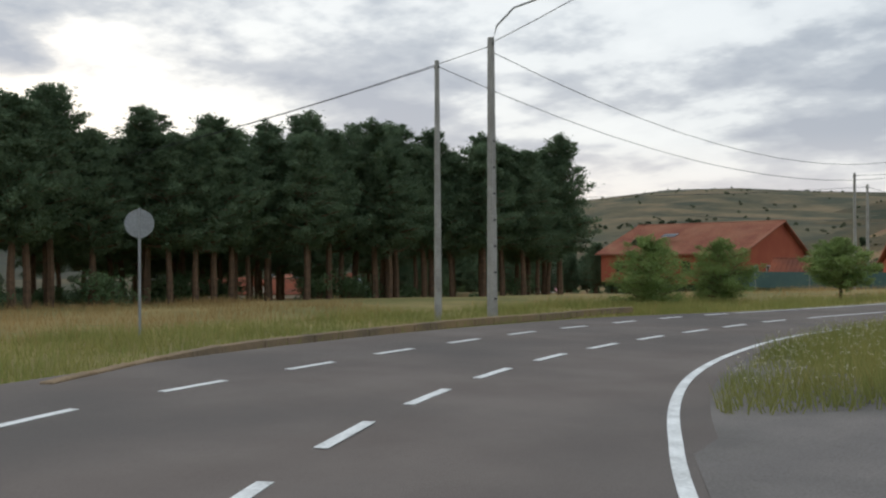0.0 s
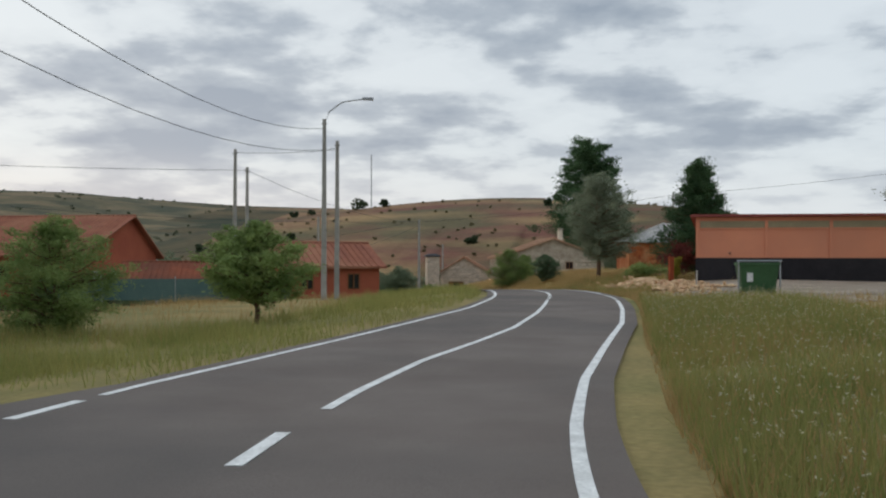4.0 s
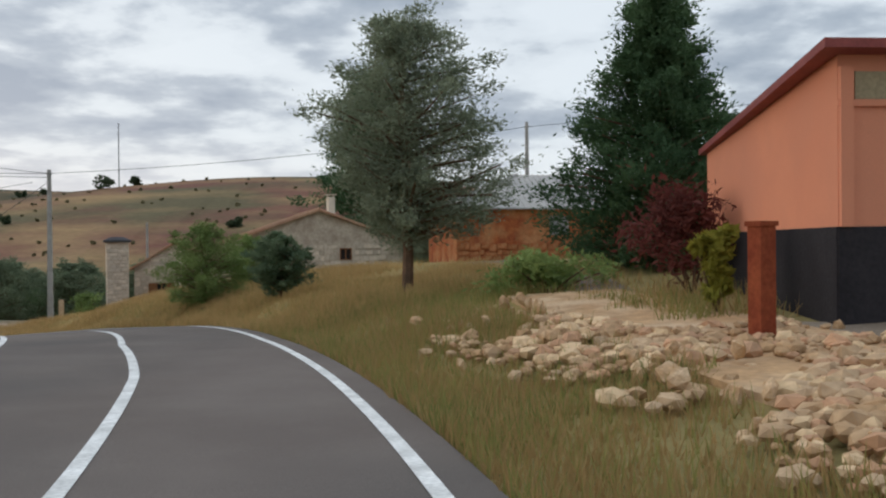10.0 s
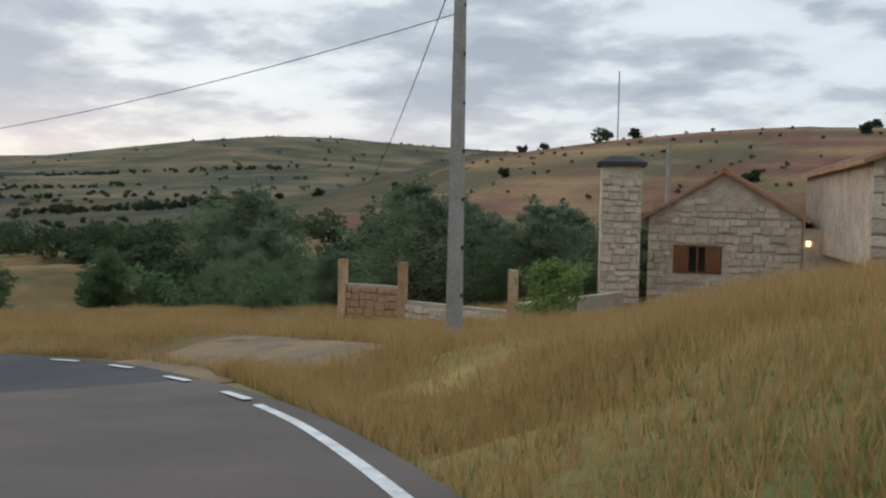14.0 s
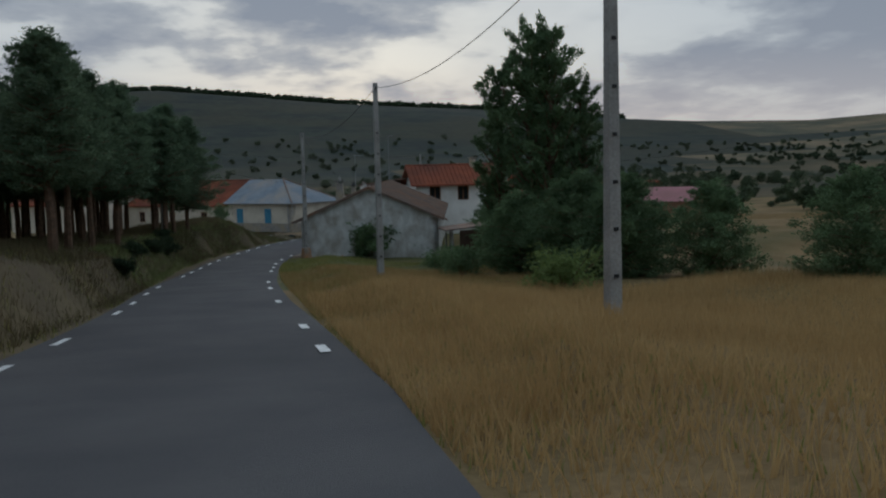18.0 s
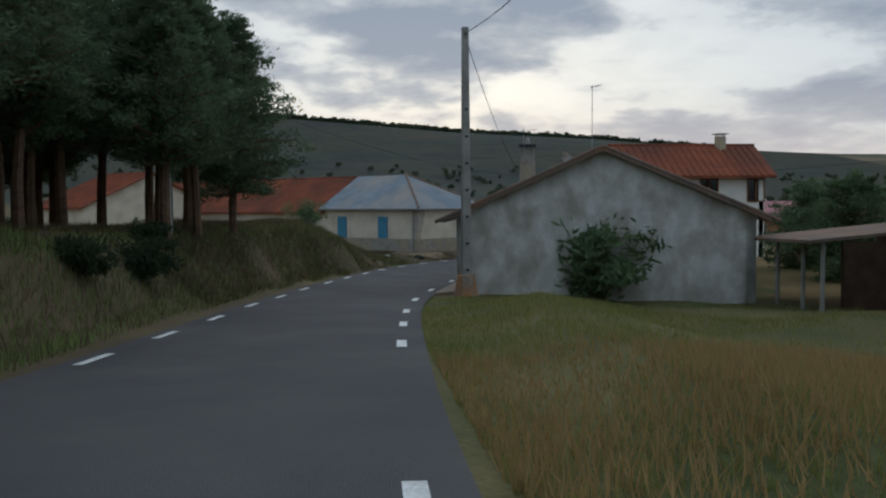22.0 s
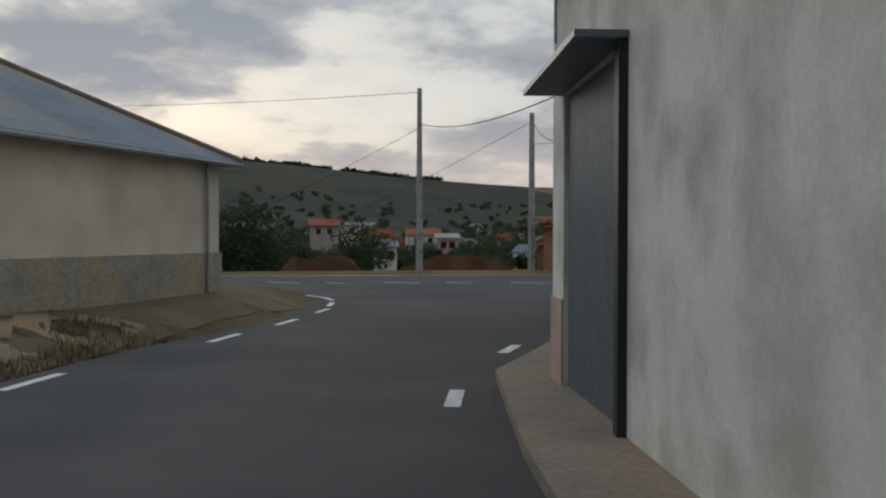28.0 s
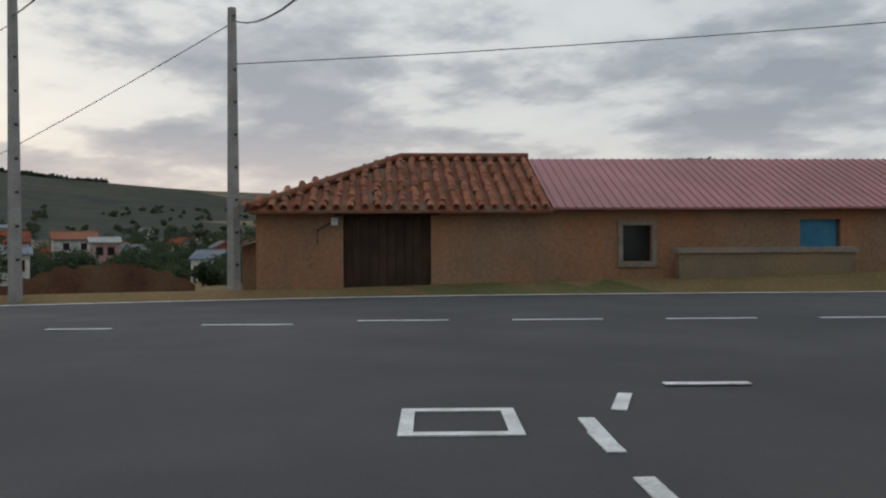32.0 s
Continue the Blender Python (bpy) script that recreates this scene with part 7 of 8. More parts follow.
# kerbed pavement and the yellow bollard
pv = [C0 + d1 * 0.02, CN, C1, (-134.5, 137.3), (-134.95, 136.6), (-133.3, 135.2), (-129.9, 132.26), (-127.3, 130.0), (-125.2, 128.1), (-121.0, 126.1), (-118.0, 124.85), (-117.3, 124.85)]
bm = sheet("pavement", [tuple(p) for p in pv], lambda x, y: base_level(x, y) + 0.11, 1.2, 0.3)
tagged(part("pavement", bm, M_PAVING), "narrow raised worn pavement along the corner house", "pavement", kind="structure")
p = Vector((-133.78, 136.2))
zb_ = float(base_level(p.x, p.y)[0]) + 0.1
yb = thing("yellow_bollard", (p.x, p.y, zb_), "short rounded yellow bollard at the house corner", "bollard")
part("post", tube(bmesh.new(), [(p.x, p.y, zb_), (p.x, p.y, zb_ + 0.2), (p.x, p.y, zb_ + 0.26), (p.x, p.y, zb_ + 0.29)], [0.07, 0.07, 0.058, 0.025], 12), M_YELLOW, yb)

# ---- old school with a hipped grey roof and blue shutters ----
SM, SL, SR = (-132.9, 121.25), (-140.7, 113.55), (-139.5, 127.35)
school = thing("old_school", (*SM, -10.3), "low cream building with blue shutters and a hipped grey roof", "house")
SB = (SL[0] + SR[0] - SM[0], SL[1] + SR[1] - SM[1])
Z_S, Z_SE, Z_SP = -10.5, -6.7, -3.9
bm = bmesh.new()
foot = [SM, SR, SB, SL]
for p, q in zip(foot, foot[1:] + foot[:1]):
    w = (Vector(q) - Vector(p)).normalized() * 0.36
    part("wall", wall(bmesh.new(), p, Vector(q) - w, Z_S, Z_SE, 0.35), M_CREAM, school)
bm = bmesh.new()
for p, q in ((SL, SM), (SM, SR)):
    x, y, a = along(p, q, math.dist(p, q) / 2, 0.03)
    box(bm, x, y, Z_S, math.dist(p, q) + 0.1, 0.07, 1.35, a)
part("plinth", bm, M_PLINTH, school, "grey stone base")
# grey patch where the render has come off at the corner
for p, q, us in ((SM, SR, ((0.0, 0.75), (0.0, 0.62), (0.0, 0.42), (0.0, 0.3))), (SL, SM, ((-0.55, 0.0), (-0.5, 0.0), (-0.62, 0.0), (-0.45, 0.0)))):
    for k, (u0, u1) in enumerate(us):
        base = 0 if q == SR else math.dist(p, q)
        x, y, a = along(p, q, base + (u0 + u1) / 2, 0.008)
        part("bare_patch", box(bmesh.new(), x, y, -7.5 - 0.58 * k, u1 - u0, 0.02, 0.57, a), M_PLINTH, school, "grey patch of fallen render")
ls = math.dist(SL, SM)
for u in (ls * 0.22, ls * 0.65):
    x, y, a = along(SL, SM, u, 0.03)
    w = part("window", box(bmesh.new(), x, y, -9.15, 1.05, 0.07, 1.75, a), M_BLUE, school, "closed blue wooden shutters")
    for k in (-0.27, 0.27):
        x2, y2 = x + k * math.cos(a) + 0.03 * math.sin(a), y + k * math.sin(a) - 0.03 * math.cos(a)
        part("panel", box(bmesh.new(), x2, y2, -9.0, 0.42, 0.05, 1.4, a), M_BLUE, w)
sd = Vector((SL[0] - SM[0], SL[1] - SM[1])).normalized()
sn = Vector((SR[0] - SM[0], SR[1] - SM[1])).normalized()
half = math.dist(SM, SR) / 2
apex = Vector(SM) + sd * half * 1.15 + sn * half
oo = 0.45
eM, eR = Vector(SM) - sd * oo - sn * oo, Vector(SR) - sd * oo + sn * oo
eL, eB = Vector(SL) + sd * 0.0 - sn * oo, Vector(SB) + sn * oo
zz = Z_SE - 0.02
for pts in ([(*eM, zz), (*eR, zz), (*apex, Z_SP)], [(*eL, zz), (*eM, zz), (*apex, Z_SP), (*(Vector(SL) + sn * half), Z_SP)], [(*eR, zz), (*eB, zz), (*(Vector(SB) - sn * half), Z_SP), (*apex, Z_SP)]):
    part("roof", slab(bmesh.new(), pts, 0.1), M_ROOF_GREY, school, "weathered blue-grey sheet roof")
for a, b in ((eM, apex), (eR, apex)):
    part("hip_cap", tube(bmesh.new(), [(*a, zz + 0.03), (*b, Z_SP + 0.03)], 0.09, 7), M_ROOF_OLD, school, "brown mortared hip")
part("gutter", tube(bmesh.new(), [(*eL, zz - 0.08), (*eM, zz - 0.08), (*eR, zz - 0.08)], 0.06, 7), M_GREY_METAL, school)
for p, q, u in ((SL, SM, ls - 0.5), (SM, SR, math.dist(SM, SR) - 0.7)):
    x, y, a = along(p, q, u, 0.1)
    part("downpipe", tube(bmesh.new(), [(x, y, -10.3), (x, y, zz - 0.1)], 0.05, 7), M_GREY_METAL, school)
# long red-roofed wing behind it
wp, wq = Vector(SL) + sd * 34, Vector(SL) + sd * 0.02
wing = gable_house("red_roofed_wing", "long low ochre house with an orange tiled roof", wp, wq, 9.6, -10.6, -7.0, -4.1, M_CREAM, M_ROOF_RED, 0.35, 0.5, [hole(u, 1.0, -9.2, -7.9) for u in (6, 12, 18, 24, 30)])
for u in (6, 12, 18, 24, 30):
    window(wing, wp, wq, u, 1.0, -9.2, -7.9, M_WOOD)
gable_house("red_roofed_house", "ochre house with a broad red tiled roof", (-152, 86), (-146, 92), 14, -10.0, -6.5, -3.4, M_CREAM, M_ROOF_RED, 0.4)

# white two-storey house with a red hipped roof, behind the trees
tp, tq = (-117.0, 133.3), (-117.0, 141.8)
tw = gable_house("two_storey_house", "white two-storey house with a faded red tiled roof", tp, tq, 5.6, -11.0, -4.6, -2.9, M_WHITE, M_ROOF_RED, 0.6, 0.5, [hole(u, 1.1, -6.4, -5.0) for u in (2.0, 5.0, 8.0)])
for u in (2.0, 5.0, 8.0):
    window(tw, tp, tq, u, 1.1, -6.4, -5.0, M_WOOD)
chimney(tw, -119.5, 140.0, -3.4, -2.2, 0.5, M_PLINTH)

# earth heap and a torn sheet of white plastic on the verge
heap = thing("earth_heap", (-127.6, 120.9, gz(-127.6, 120.9)), "low dark heap of earth beside the road", "heap")
bm = bmesh.new()
bmesh.ops.create_icosphere(bm, subdivisions=3, radius=1.0)
for v in bm.verts:
    k = 1 + 0.35 * noise.noise(v.co * 2.2)
    v.co = Vector((v.co.x * 0.62 * k, v.co.y * 0.42 * k, v.co.z * 0.24 * k)) + Vector((-127.6, 120.9, gz(-127.6, 120.9)))
part("soil", bm, M_FAR_WOOD, heap)
rag = thing("plastic_litter", (-125.6, 118.4, gz(-125.6, 118.4)), "crumpled torn sheet of white plastic in the grass", "litter")
bm = bmesh.new()
bmesh.ops.create_grid(bm, x_segments=9, y_segments=5, size=0.5)
for v in bm.verts:
    w = noise.noise(v.co * 5.0)
    v.co = Vector((v.co.x * 0.8 + 0.05 * w, v.co.y * 0.4, 0.12 + 0.10 * w))
    v.co.rotate(Euler((0, 0, 0.5)))
    v.co += Vector((-125.6, 118.4, gz(-125.6, 118.4)))
bmesh.ops.solidify(bm, geom=bm.faces[:], thickness=0.006)
part("sheet", bm, M_PLASTIC_WHITE, rag)

# ---- adobe barn beyond the main road ----
E_DIR = Vector((0.655, 0.756))
E0 = Vector((-155.6, 147.3))
E1 = E0 + E_DIR * 34
E_N = Vector((-E_DIR.y, E_DIR.x))
ZA, ZAE, ZAR = -11.6, -8.15, -6.3
adobe = thing("adobe_barn", (*E0, ZA), "long low adobe barn, old tiles one end and pink sheet roof", "barn")
bm = bmesh.new()
G0, G1 = 2.55, 5.15
wall(bm, E0, E1, ZA, ZAE, 0.5, [(G0, G1, -10.9, -8.3), (10.95, 11.85, -9.75, -8.65), (16.5, 17.8, -10.8, -8.5)])
part("wall", bm, M_ADOBE, adobe)
for p, q in ((E1 + E_N * 0.5, E1 + E_N * 8), (E1 + E_N * 8 - E_DIR * 0.5, E0 + E_N * 8), (E0 + E_N * 7.5, E0 + E_N * 0.5)):
    part("wall", wall(bmesh.new(), p, q, ZA, ZAE, 0.5), M_ADOBE, adobe)
gang = math.atan2(E_DIR.y, E_DIR.x)
for k in range(2):
    for j in range(5):
        u = G0 + (G1 - G0) * (k * 5 + j + 0.5) / 10
        p = E0 + E_DIR * u + E_N * (0.22 + 0.012 * (j % 2))
        part("gate_board", box(bmesh.new(), p.x, p.y, -10.85, (G1 - G0) / 10 - 0.012, 0.05, 2.52, gang), M_WOOD_DARK, adobe)
p = E0 + E_DIR * (G0 + G1) / 2 + E_N * 0.1
part("gate_lintel", box(bmesh.new(), p.x, p.y, -8.34, G1 - G0 + 0.5, 0.24, 0.16, gang), M_WOOD_DARK, adobe)
p = E0 + E_DIR * 11.4 + E_N * 0.2
w = part("window", box(bmesh.new(), p.x, p.y, -9.75, 0.9, 0.05, 1.1, gang), M_GLASS, adobe)
p = E0 + E_DIR * 11.4 - E_N * 0.02
bm = bmesh.new()
for du in (-0.52, 0.52):
    q = p + E_DIR * du
    box(bm, q.x, q.y, -9.8, 0.14, 0.1, 1.25, gang)
for z in (-9.92, -8.66):
    box(bm, p.x, p.y, z, 1.2, 0.1, 0.14, gang)
part("frame", bm, M_LINTEL, w)
p = E0 + E_DIR * 17.15 + E_N * 0.2
part("door", box(bmesh.new(), p.x, p.y, -10.8, 1.2, 0.06, 2.3, gang), M_BLUE, adobe, "blue painted door")
q0 = E0 - E_N * 0.45 + E_DIR * 8.75
q1 = E1 - E_N * 0.45
rid = E_N * 4.0
part("sheet_roof", slab(bmesh.new(), [(*q0, ZAE + 0.02), (*q1, ZAE + 0.02), (*(E1 + rid), ZAR), (*(E0 + rid + E_DIR * 8.75), ZAR)], 0.06), M_ROOF_PINK, adobe, "dull pink corrugated sheet roof")
bm = bmesh.new()
for k in range(90):
    a_ = q0 + E_DIR * (0.14 + 0.28 * k)
    if (a_ - q0).length > (q1 - q0).length:
        break
    tube(bm, [(*a_, ZAE + 0.03), (*(a_ + E_N * 4.45), ZAR + 0.01)], 0.035, 5)
part("corrugation", bm, M_ROOF_PINK, adobe)
part("rear_roof", slab(bmesh.new(), [(*(E0 + rid + E_DIR * 4.6), ZAR), (*(E1 + rid), ZAR), (*(E1 + E_N * 8.4), ZAE), (*(E0 + E_N * 8.4), ZAE)], 0.08), M_ROOF_BROWN, adobe)
h0, hA = E0 - E_N * 0.5 - E_DIR * 0.15, E0 + rid + E_DIR * 4.4
deck = [[(*h0, ZAE - 0.05), (*(q0), ZAE - 0.05), (*(E0 + rid + E_DIR * 8.75), ZAR - 0.06), (*hA, ZAR - 0.06)],
        [(*(E0 + E_N * 8.5 - E_DIR * 0.15), ZAE - 0.05), (*h0, ZAE - 0.05), (*hA, ZAR - 0.06)]]
tile_roof = part("tile_roof", slab(bmesh.new(), deck[0], 0.08), M_TILE, adobe, "old uneven red clay tiles")
part("tile_roof", slab(bmesh.new(), deck[1], 0.08), M_TILE, adobe)
# single barrel tiles in rows
tv, tf = [], []
for i, (u, r) in enumerate(((0.0, 0.125), (0.5, 0.10))):
    for k in range(6):
        an = math.pi * k / 5
        tv.append((u, r * math.cos(an), r * math.sin(an) * 0.9))
for k in range(5):
    tf.append((k, k + 1, 7 + k, 6 + k))
BARREL = raw("roof_tile", tv, tf, M_TILE, True)
slope = (ZAR - ZAE) / 4.45
sl = math.atan(slope)
rows_n = 11
cnt = 0
for c_ in range(24):
    u = -0.3 + 0.385 * c_
    for k in range(rows_n):
        w = 0.43 * k
        y_in = w * math.cos(sl) - 0.5
        hip_u = -0.6 + 5.0 * (y_in + 0.5) / 4.5
        if u < hip_u or y_in > 3.95:
            continue
        p = E0 + E_DIR * (u + R.uniform(-0.03, 0.03)) + E_N * y_in
        z = ZAE + slope * (y_in + 0.5) + 0.02 + R.uniform(-0.015, 0.02)
        ob = put("roof_tile", BARREL, tile_roof)
        ob.matrix_basis = Matrix.Translation((p.x, p.y, z)) @ Matrix.Rotation(math.atan2(E_N.y, E_N.x) + R.uniform(-0.05, 0.05), 4, "Z") @ Matrix.Rotation(-sl, 4, "Y")
        cnt += 1
part("hip_tiles", tube(bmesh.new(), [(*h0, ZAE + 0.05), (*hA, ZAR + 0.08), (*(E0 + rid + E_DIR * 8.75), ZAR + 0.08)], 0.13, 8), M_TILE, adobe)
p = E0 + E_DIR * 2.3 - E_N * 0.08
wlmp = thing("wall_lamp", (p.x, p.y, -8.55), "small white lamp and cable box on the adobe wall", "lamp")
part("box", box(bmesh.new(), p.x, p.y, -8.62, 0.2, 0.12, 0.22, gang), M_PLASTIC_WHITE, wlmp)
p2 = E0 + E_DIR * 1.8 - E_N * 0.08
part("cable", tube(bmesh.new(), [(p.x, p.y, -8.5), (p2.x, p2.y, -8.75), (p2.x, p2.y, -9.2)], 0.025, 6), M_BLACK, wlmp)
# trough-like low wall in front and the lean-to at the end
l0, l1 = E0 + E_DIR * 12.4 - E_N * 0.9, E0 + E_DIR * 17.8 - E_N * 0.9
lw = thing("low_wall", (*l0, -11.0), "low brown earth wall in front of the barn", "wall")
bm = bmesh.new()
wall(bm, l0, l1, -11.2, -9.5, 0.4)
part("wall", bm, M_DIRT, lw)
bm = bmesh.new()
wall(bm, l0 - E_DIR * 0.06 - E_N * 0.06, l1 + E_DIR * 0.06 - E_N * 0.06, -9.5, -9.34, 0.52)
part("coping", bm, M_PAVING, lw)
part("lean_to", prism(bmesh.new(), [tuple(E0 - E_DIR * 0.7 + E_N * 2.0), tuple(E0 - E_DIR * 0.02 + E_N * 2.0), tuple(E0 - E_DIR * 0.02 + E_N * 6), tuple(E0 - E_DIR * 0.7 + E_N * 6)], -12.0, [-9.3, -9.0, -9.0, -9.3]), M_ADOBE, adobe)
lp = [E0 - E_DIR * 0.95 + E_N * 1.7, E0 - E_DIR * 0.03 + E_N * 1.7, E0 - E_DIR * 0.03 + E_N * 6.3, E0 - E_DIR * 0.95 + E_N * 6.3]
part("lean_to_roof", slab(bmesh.new(), [(*p, z) for p, z in zip(lp, (-9.28, -8.98, -8.98, -9.28))], 0.05), M_SHEET_PALE, adobe, "pale sheet roof of the lean-to")
# round sign across the main road, low adobe ruins
x, y = mr(-26, 9.0)
sg = thing("speed_sign", (x, y, gz(x, y)), "round white traffic sign with a red rim", "road sign")
part("post", tube(bmesh.new(), [(x, y, gz(x, y) - 0.2), (x, y, gz(x, y) + 2.6)], 0.04, 8), M_GREY_METAL, sg)
face = Matrix.Rotation(math.atan2(-MAIN_N[1], -MAIN_N[0]) + math.pi / 2, 4, "Z") @ Matrix.Rotation(math.pi / 2, 4, "X")
for r, m, dd, nm in ((0.36, M_RED_WALL, 0.0, "rim"), (0.27, M_PLASTIC_WHITE, 0.02, "face")):
    bm = bmesh.new()
    bmesh.ops.create_cone(bm, cap_ends=True, segments=24, radius1=r, radius2=r, depth=0.02, matrix=Matrix.Translation((x - MAIN_N[0] * (0.05 + dd), y - MAIN_N[1] * (0.05 + dd), gz(x, y) + 2.3)) @ face)
    part(nm, bm, m, sg)
for run_, n in ((-22, 5.0), (-14, 6.5)):
    p, q = mr(run_, 13), mr(run_ + n, 13.5)
    ru = thing("adobe_ruin", (*p, -12.5), "crumbling red adobe wall in weeds", "ruin")
    bm = bmesh.new()
    prev = None
    for k in range(25):
        a_ = along(p, q, n * k / 24)
        top = -10.1 + 0.3 * noise.noise((k * 0.17, run_ + 0.4, 0.3)) + 0.22 * noise.noise((k * 0.77, run_ + 0.4, 5.3)) - 1.6 * max(0, abs(k - 12) / 12 - 0.7)
        ox, oy = 0.25 * MAIN_N[0], 0.25 * MAIN_N[1]
        row = [bm.verts.new((a_[0] + f * ox, a_[1] + f * oy, z)) for f, z in ((-1.5, -13.5), (-0.8, top), (0.8, top - 0.1), (1.5, -13.5))]
        if prev:
            for i in range(4):
                bm.faces.new((prev[i], row[i], row[(i + 1) % 4], prev[(i + 1) % 4]))
        else:
            bm.faces.new(row)
        prev = row
    bm.faces.new(prev[::-1])
    bmesh.ops.recalc_face_normals(bm, faces=bm.faces[:])
    part("wall_stump", bm, M_RUIN, ru)

# ---- village in the valley ----
q = random.Random(12)
spots = [(-292, 206), (-302, 233), (-311, 202), (-348, 249), (-369, 219), (-418, 231), (-330, 225), (-335, 240), (-285, 222), (-320, 215), (-380, 240), (-300, 196), (-451, 291), (-345, 205), (-310, 246), (-360, 232)]
for k, (x, y) in enumerate(spots):
    z = gz(x, y) + 0.6
    a = q.uniform(-0.5, 0.9)
    L = q.uniform(4, 8)
    p = (x, y)
    e = (x + L * math.cos(a), y + L * math.sin(a))
    white_one = k % 3 == 0
    hs = gable_house("village_house", "small distant white house with a red roof" if white_one else "small distant ochre house with a red roof", p, e, q.uniform(3.5, 5), z - 2.5, z + 1.9, z + 2.9, M_WHITE if white_one else (M_CREAM if k % 3 == 1 else M_RED_WALL), M_ROOF_RED if k % 4 else M_ROOF_GREY, 0.3, 0.5, [hole(u, 0.8, z + 0.4, z + 1.4) for u in (L * 0.3, L * 0.7)])
    for u in (L * 0.3, L * 0.7):
        window(hs, p, e, u, 0.8, z + 0.4, z + 1.4, M_WOOD, bars=False)
# nearer row of the village, facing the junction
for p, e, deep, eave, ridge, wm, rm, lab in (
        ((-269.6, 168.6), (-268.2, 173.4), 6.0, -7.0, -5.9, M_PLINTH, M_ROOF_BROWN, "low reddish house with a faded tiled roof"),
        ((-268.0, 173.9), (-266.1, 179.3), 6.0, -7.0, -6.6, M_STONE, M_ROOF_GREY, "low stone shed with a flat grey roof"),
        ((-243.4, 168.9), (-241.8, 173.1), 5.0, -9.0, -7.9, M_WHITE, M_ROOF_RED, "pale village house with an orange tiled roof"),
        ((-239.0, 179.3), (-237.8, 182.3), 4.5, -9.1, -8.6, M_PINK_BASE, M_SHEET_PALE, "dull red house with a pale sheet roof"),
        ((-219.2, 161.8), (-218.3, 164.4), 4.0, -10.15, -9.6, M_OLD_WHITE, M_ROOF_GREY, "low pale outbuilding with a grey roof"),
        ((-262.0, 184.0), (-260.0, 189.5), 6.0, -8.6, -7.6, M_OLD_WHITE, M_ROOF_BROWN, "pale village house with a brown tiled roof")):
    run_ = math.dist(p, e)
    zf = min(gz(*p), gz(*e)) - 1.0
    hs = gable_house("village_house", lab, p, e, deep, zf, eave, ridge, wm, rm, 0.3, 0.5, [hole(u, 0.8, eave - 1.5, eave - 0.5) for u in (run_ * 0.3, run_ * 0.7)])
    for u in (run_ * 0.3, run_ * 0.7):
        window(hs, p, e, u, 0.8, eave - 1.5, eave - 0.5, M_WOOD, bars=False)
wx, wy = -221.7, 182.7
zz = gz(wx, wy)
wb = gable_house("white_cottage", "small bright white cottage below the road", (wx, wy), (wx + 4.2, wy + 3.4), 4.0, zz - 1, zz + 2.4, zz + 3.2, M_PLASTIC_WHITE, M_ROOF_GREY, 0.2, 0.5, [hole(u, 0.8, zz + 0.9, zz + 1.8) for u in (1.4, 3.8)])
for u in (1.4, 3.8):
    window(wb, (wx, wy), (wx + 4.2, wy + 3.4), u, 0.8, zz + 0.9, zz + 1.8, M_BLUE, bars=False)

# ---- long grass on the verges ----


def grass(name, s0, s1, lat0, lat1, n, h, material, seed, label, main=False):
    rng = np.random.default_rng(seed)
    s = rng.uniform(s0, s1, n)
    lat = lat0 + (lat1 - lat0) * rng.uniform(0, 1, n) ** 1.3
    i = np.clip(np.searchsorted(STATION, s), 0, len(LINE) - 1)
    back = STATION[i] - s
    x, y = LINE[i, 0] + RIGHT[i, 0] * lat - WAY[i, 0] * back, LINE[i, 1] + RIGHT[i, 1] * lat - WAY[i, 1] * back
    s2, l2 = road_coords(x, y)
    keep = np.abs(l2) > np.minimum(abs(lat0), abs(lat1)) - 0.1
    keep &= (l2 > lateral(LINE_RIGHT, s2) + 0.45) | (l2 < lateral(LINE_LEFT, s2) - 0.42)
    patch = np.array([noise.noise((a * 0.25, b * 0.25, 2.0)) for a, b in zip(x, y)])
    keep &= patch > rng.uniform(-0.75, 0.2, n)
    for bx, by, br in KEEP_CLEAR:
        keep &= np.hypot(x - bx, y - by) > br
    x, y, patch = x[keep], y[keep], patch[keep]
    z = level(x, y)
    m = len(x)
    hh = h * rng.uniform(0.45, 1.25, m) * (0.8 + 0.6 * patch)
    an = rng.uniform(0, 6.28, m)
    ln = rng.normal(0, 0.3, (m, 2)) * hh[:, None]
    w = 0.007 + 0.009 * rng.random(m)
    a = np.c_[x - w * np.cos(an), y - w * np.sin(an), z - 0.03]
    b = np.c_[x + w * np.cos(an), y + w * np.sin(an), z - 0.03]
    c = np.c_[x + ln[:, 0], y + ln[:, 1], z + hh]
    v = np.stack([a, b, c], 1).reshape(-1, 3)
    return tagged(new(name, mesh_np(name, v, np.arange(len(v)).reshape(-1, 3), material)), label, "grass", kind="stuff")


KEEP_CLEAR = [(*pa(6.0, 61), 2.4), (*pa(8.5, 62.5), 3.2), (*pa(11, 62), 4.0), (*pa(5.2, 64), 1.5), (*pa(9, 67), 4.2), (*pa(9.5, 58), 4.0), (*pa(8.5, 72), 2.5), (*pa(15, 66), 6.5), *((*pa(6.0 + 0.2 * k, 64 + 2 * k), 1.1) for k in range(9)),
              *((*(LINE[k, :2] + RIGHT[k] * 5.0), 1.6) for k in lay), (-130.5, 120.8, 2.2), (-133.0, 121.2, 2.0)]
grass("verge_grass", 8, 78, -16, -6.7, 60000, 0.5, M_BLADE, 1, "long green-yellow grass on the verge")
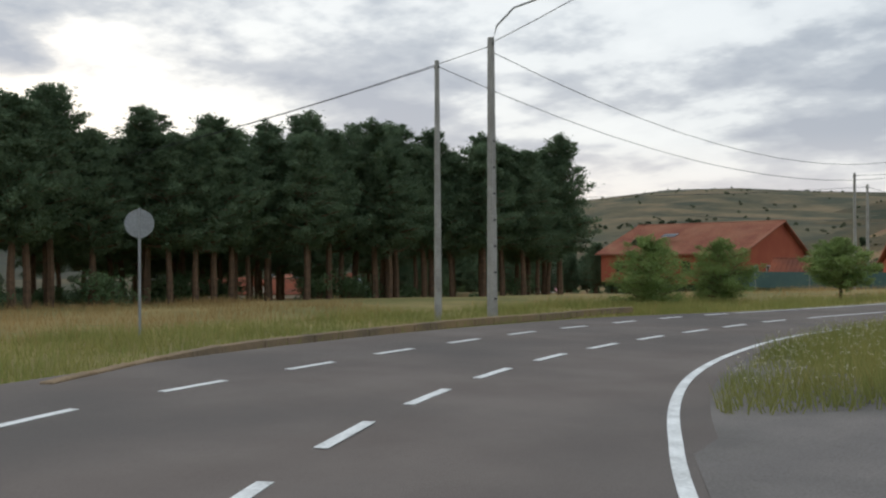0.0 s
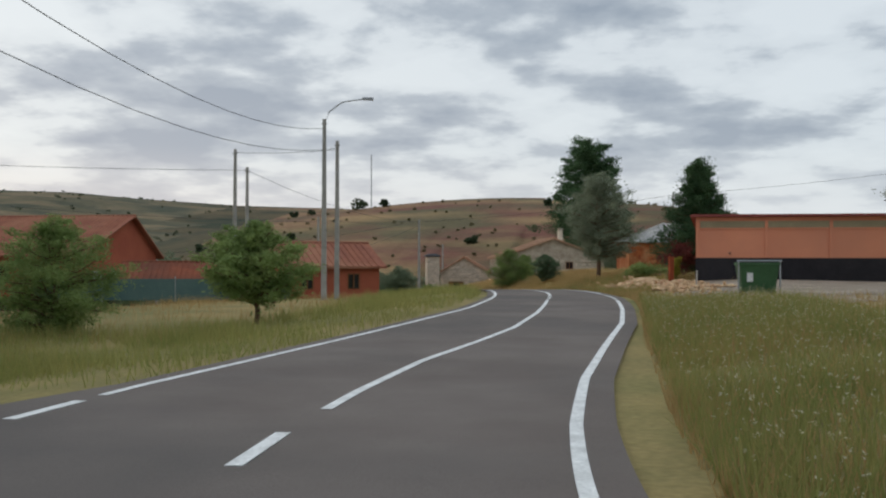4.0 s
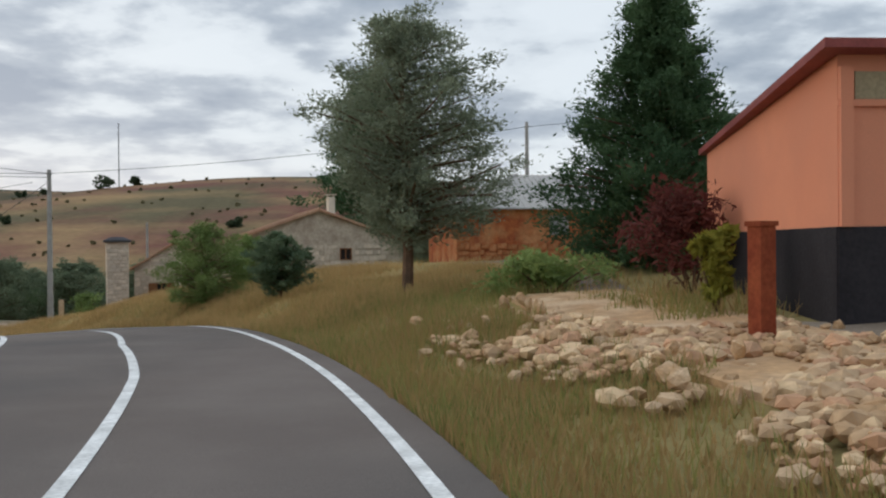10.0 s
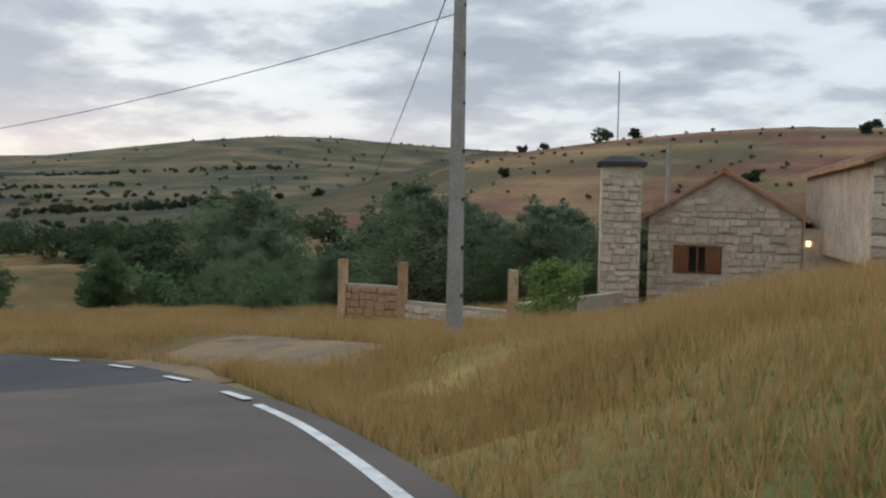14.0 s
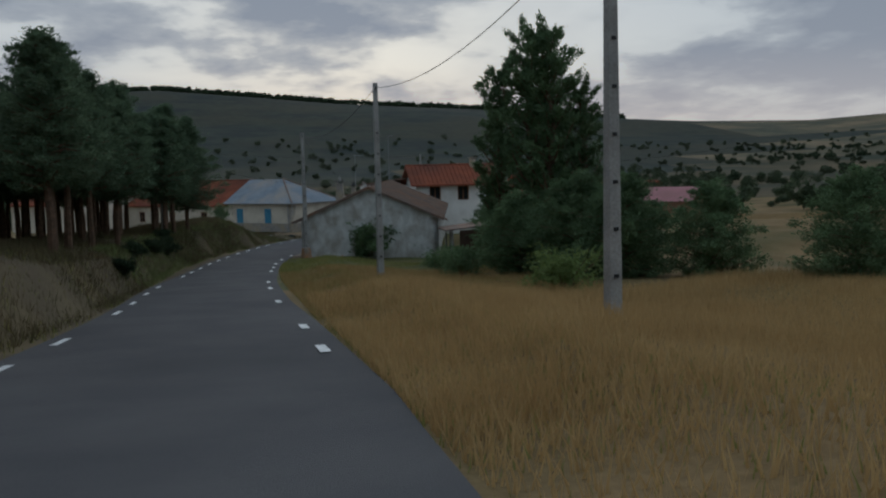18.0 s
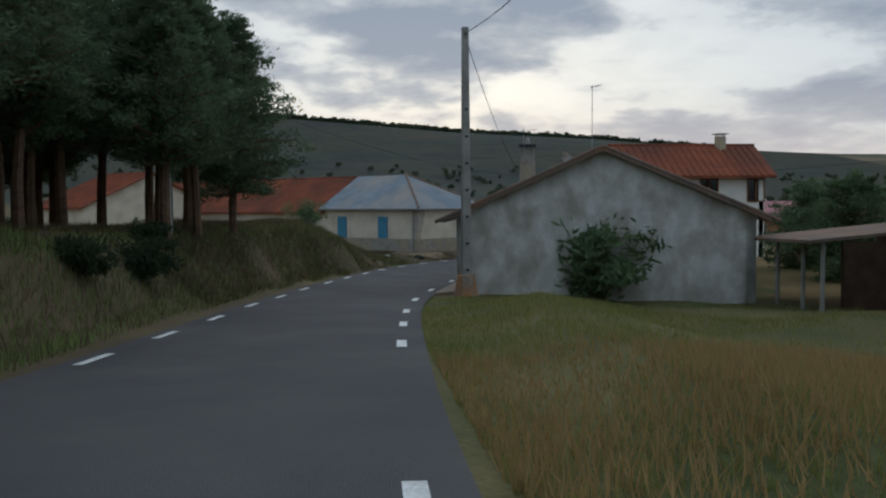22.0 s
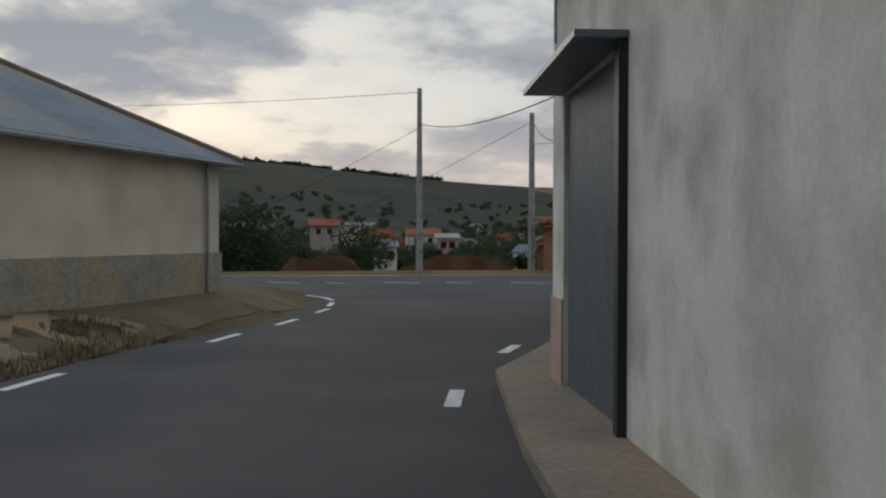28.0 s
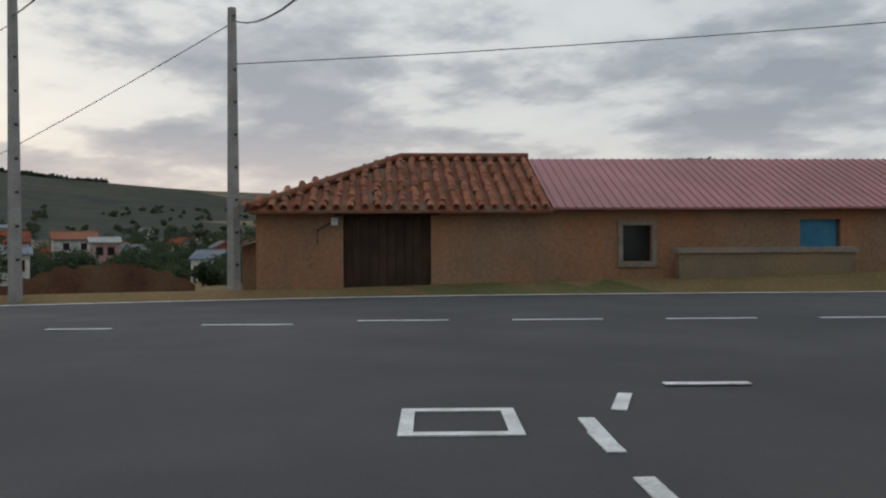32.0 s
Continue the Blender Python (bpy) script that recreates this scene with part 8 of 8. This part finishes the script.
grass("verge_grass", 66, S_GAP, -9.0, -3.4, 26000, 0.5, M_BLADE, 2, "long green-yellow grass on the verge")
grass("verge_grass", 66, S_GAP, -20, -8, 9000, 0.45, M_STRAW, 3, "dry straw-coloured grass")
grass("verge_grass", 42, 92, 3.6, 9.0, 42000, 0.5, M_BLADE, 4, "long green-yellow grass with pale flower heads")


def flowers(s0, s1, lat0, lat1, n, h, seed):
    rng = np.random.default_rng(seed)
    i = np.clip(np.searchsorted(STATION, rng.uniform(s0, s1, n)), 0, len(LINE) - 1)
    lat = rng.uniform(lat0, lat1, n)
    x, y = LINE[i, 0] + RIGHT[i, 0] * lat, LINE[i, 1] + RIGHT[i, 1] * lat
    keep = np.ones(n, bool)
    for bx, by, br in KEEP_CLEAR:
        keep &= np.hypot(x - bx, y - by) > br
    c = np.c_[x, y, level(x, y) + h * rng.uniform(0.6, 1.3, n)][keep]
    v, f = cards(c, [0.03] * len(c), 3, 0.017, 1.0, 0.0, rng)
    tagged(new("wild_flowers", mesh_np("wild_flowers", v, f, M_BUD)), "pale dry flower heads standing in the verge grass", "flowers", kind="stuff")


flowers(42, 92, 3.7, 10.0, 5000, 0.42, 3)
grass("verge_grass", 0, 62, -38, -15, 60000, 0.5, M_STRAW, 44, "dry ochre grass before the pine wood")
grass("verge_grass", 20, 60, 7.0, 22.0, 40000, 0.5, M_BLADE, 14, "long green-yellow meadow grass")
grass("verge_grass", 60, S_GAP, 3.5, 12, 40000, 0.4, M_STRAW, 5, "dry straw-coloured grass on the bank")
grass("verge_grass", 90, S_GAP, 3.8, 14, 9000, 0.35, M_BLADE, 6, "green grass on the bank")
grass("verge_grass", 118, S_GAP + 4, 3.0, 13, 90000, 0.42, M_STRAW, 31, "dry straw-coloured grass on the bank")
grass("verge_grass", 104, S_GAP + 2, 3.0, 9, 26000, 0.3, M_BLADE, 32, "green weeds among the dry grass")
grass("verge_grass", 98, 118, 3.0, 6.5, 24000, 0.3, M_STRAW, 33, "dry grass along the road edge")
grass("verge_grass", 98, 120, 3.0, 9, 12000, 0.4, M_BLADE, 34, "green weeds on the verge")
grass("field_grass", S_GAP - 6, S_GAP + 46, 3.2, 22, 170000, 0.45, M_STRAW, 7, "tall dry straw-coloured field grass")
grass("field_grass", S_GAP + 34, S_GAP + 66, 3.0, 15, 60000, 0.3, M_STRAW, 43, "dry straw-coloured grass beside the road")
grass("field_grass", S_GAP + 44, S_GAP + 84, 3.0, 16, 40000, 0.16, M_BLADE, 18, "short green-yellow grass beside the road")
grass("field_grass", S_GAP - 6, S_GAP + 80, 3.0, 7, 24000, 0.22, M_BLADE, 8, "short green grass by the road")
grass("field_grass", S_GAP + 72, S_GAP + 84, 3.2, 10, 5000, 0.15, M_BLADE, 9, "short green grass by the white house")
grass("bank_grass", S_GAP, S_GAP + 104, -12, -3.2, 90000, 0.4, M_BANK, 10, "dry brown grass on the bank")
grass("bank_grass", S_GAP + 80, S_GAP + 113, -9.5, -3.3, 60000, 0.4, M_BANK, 41, "dry brown grass on the end of the bank")
grass("bank_grass", S_GAP + 60, S_GAP + 113, -6.0, -3.2, 16000, 0.3, M_LEAF, 42, "green weeds at the foot of the bank")
grass("yard_grass", S_GAP + 100, S_GAP + 122, -12, -3.0, 30000, 0.2, M_BANK, 19, "sparse dry grass on the dirt verge")
grass("yard_grass", S_GAP + 106, S_END - 16, -12, -3.2, 40000, 0.14, M_BANK, 20, "short dry grass on the dirt verge")
grass("bank_grass", S_GAP, S_GAP + 104, -7, -3.0, 9000, 0.22, M_BLADE, 11, "green grass at the foot of the bank")
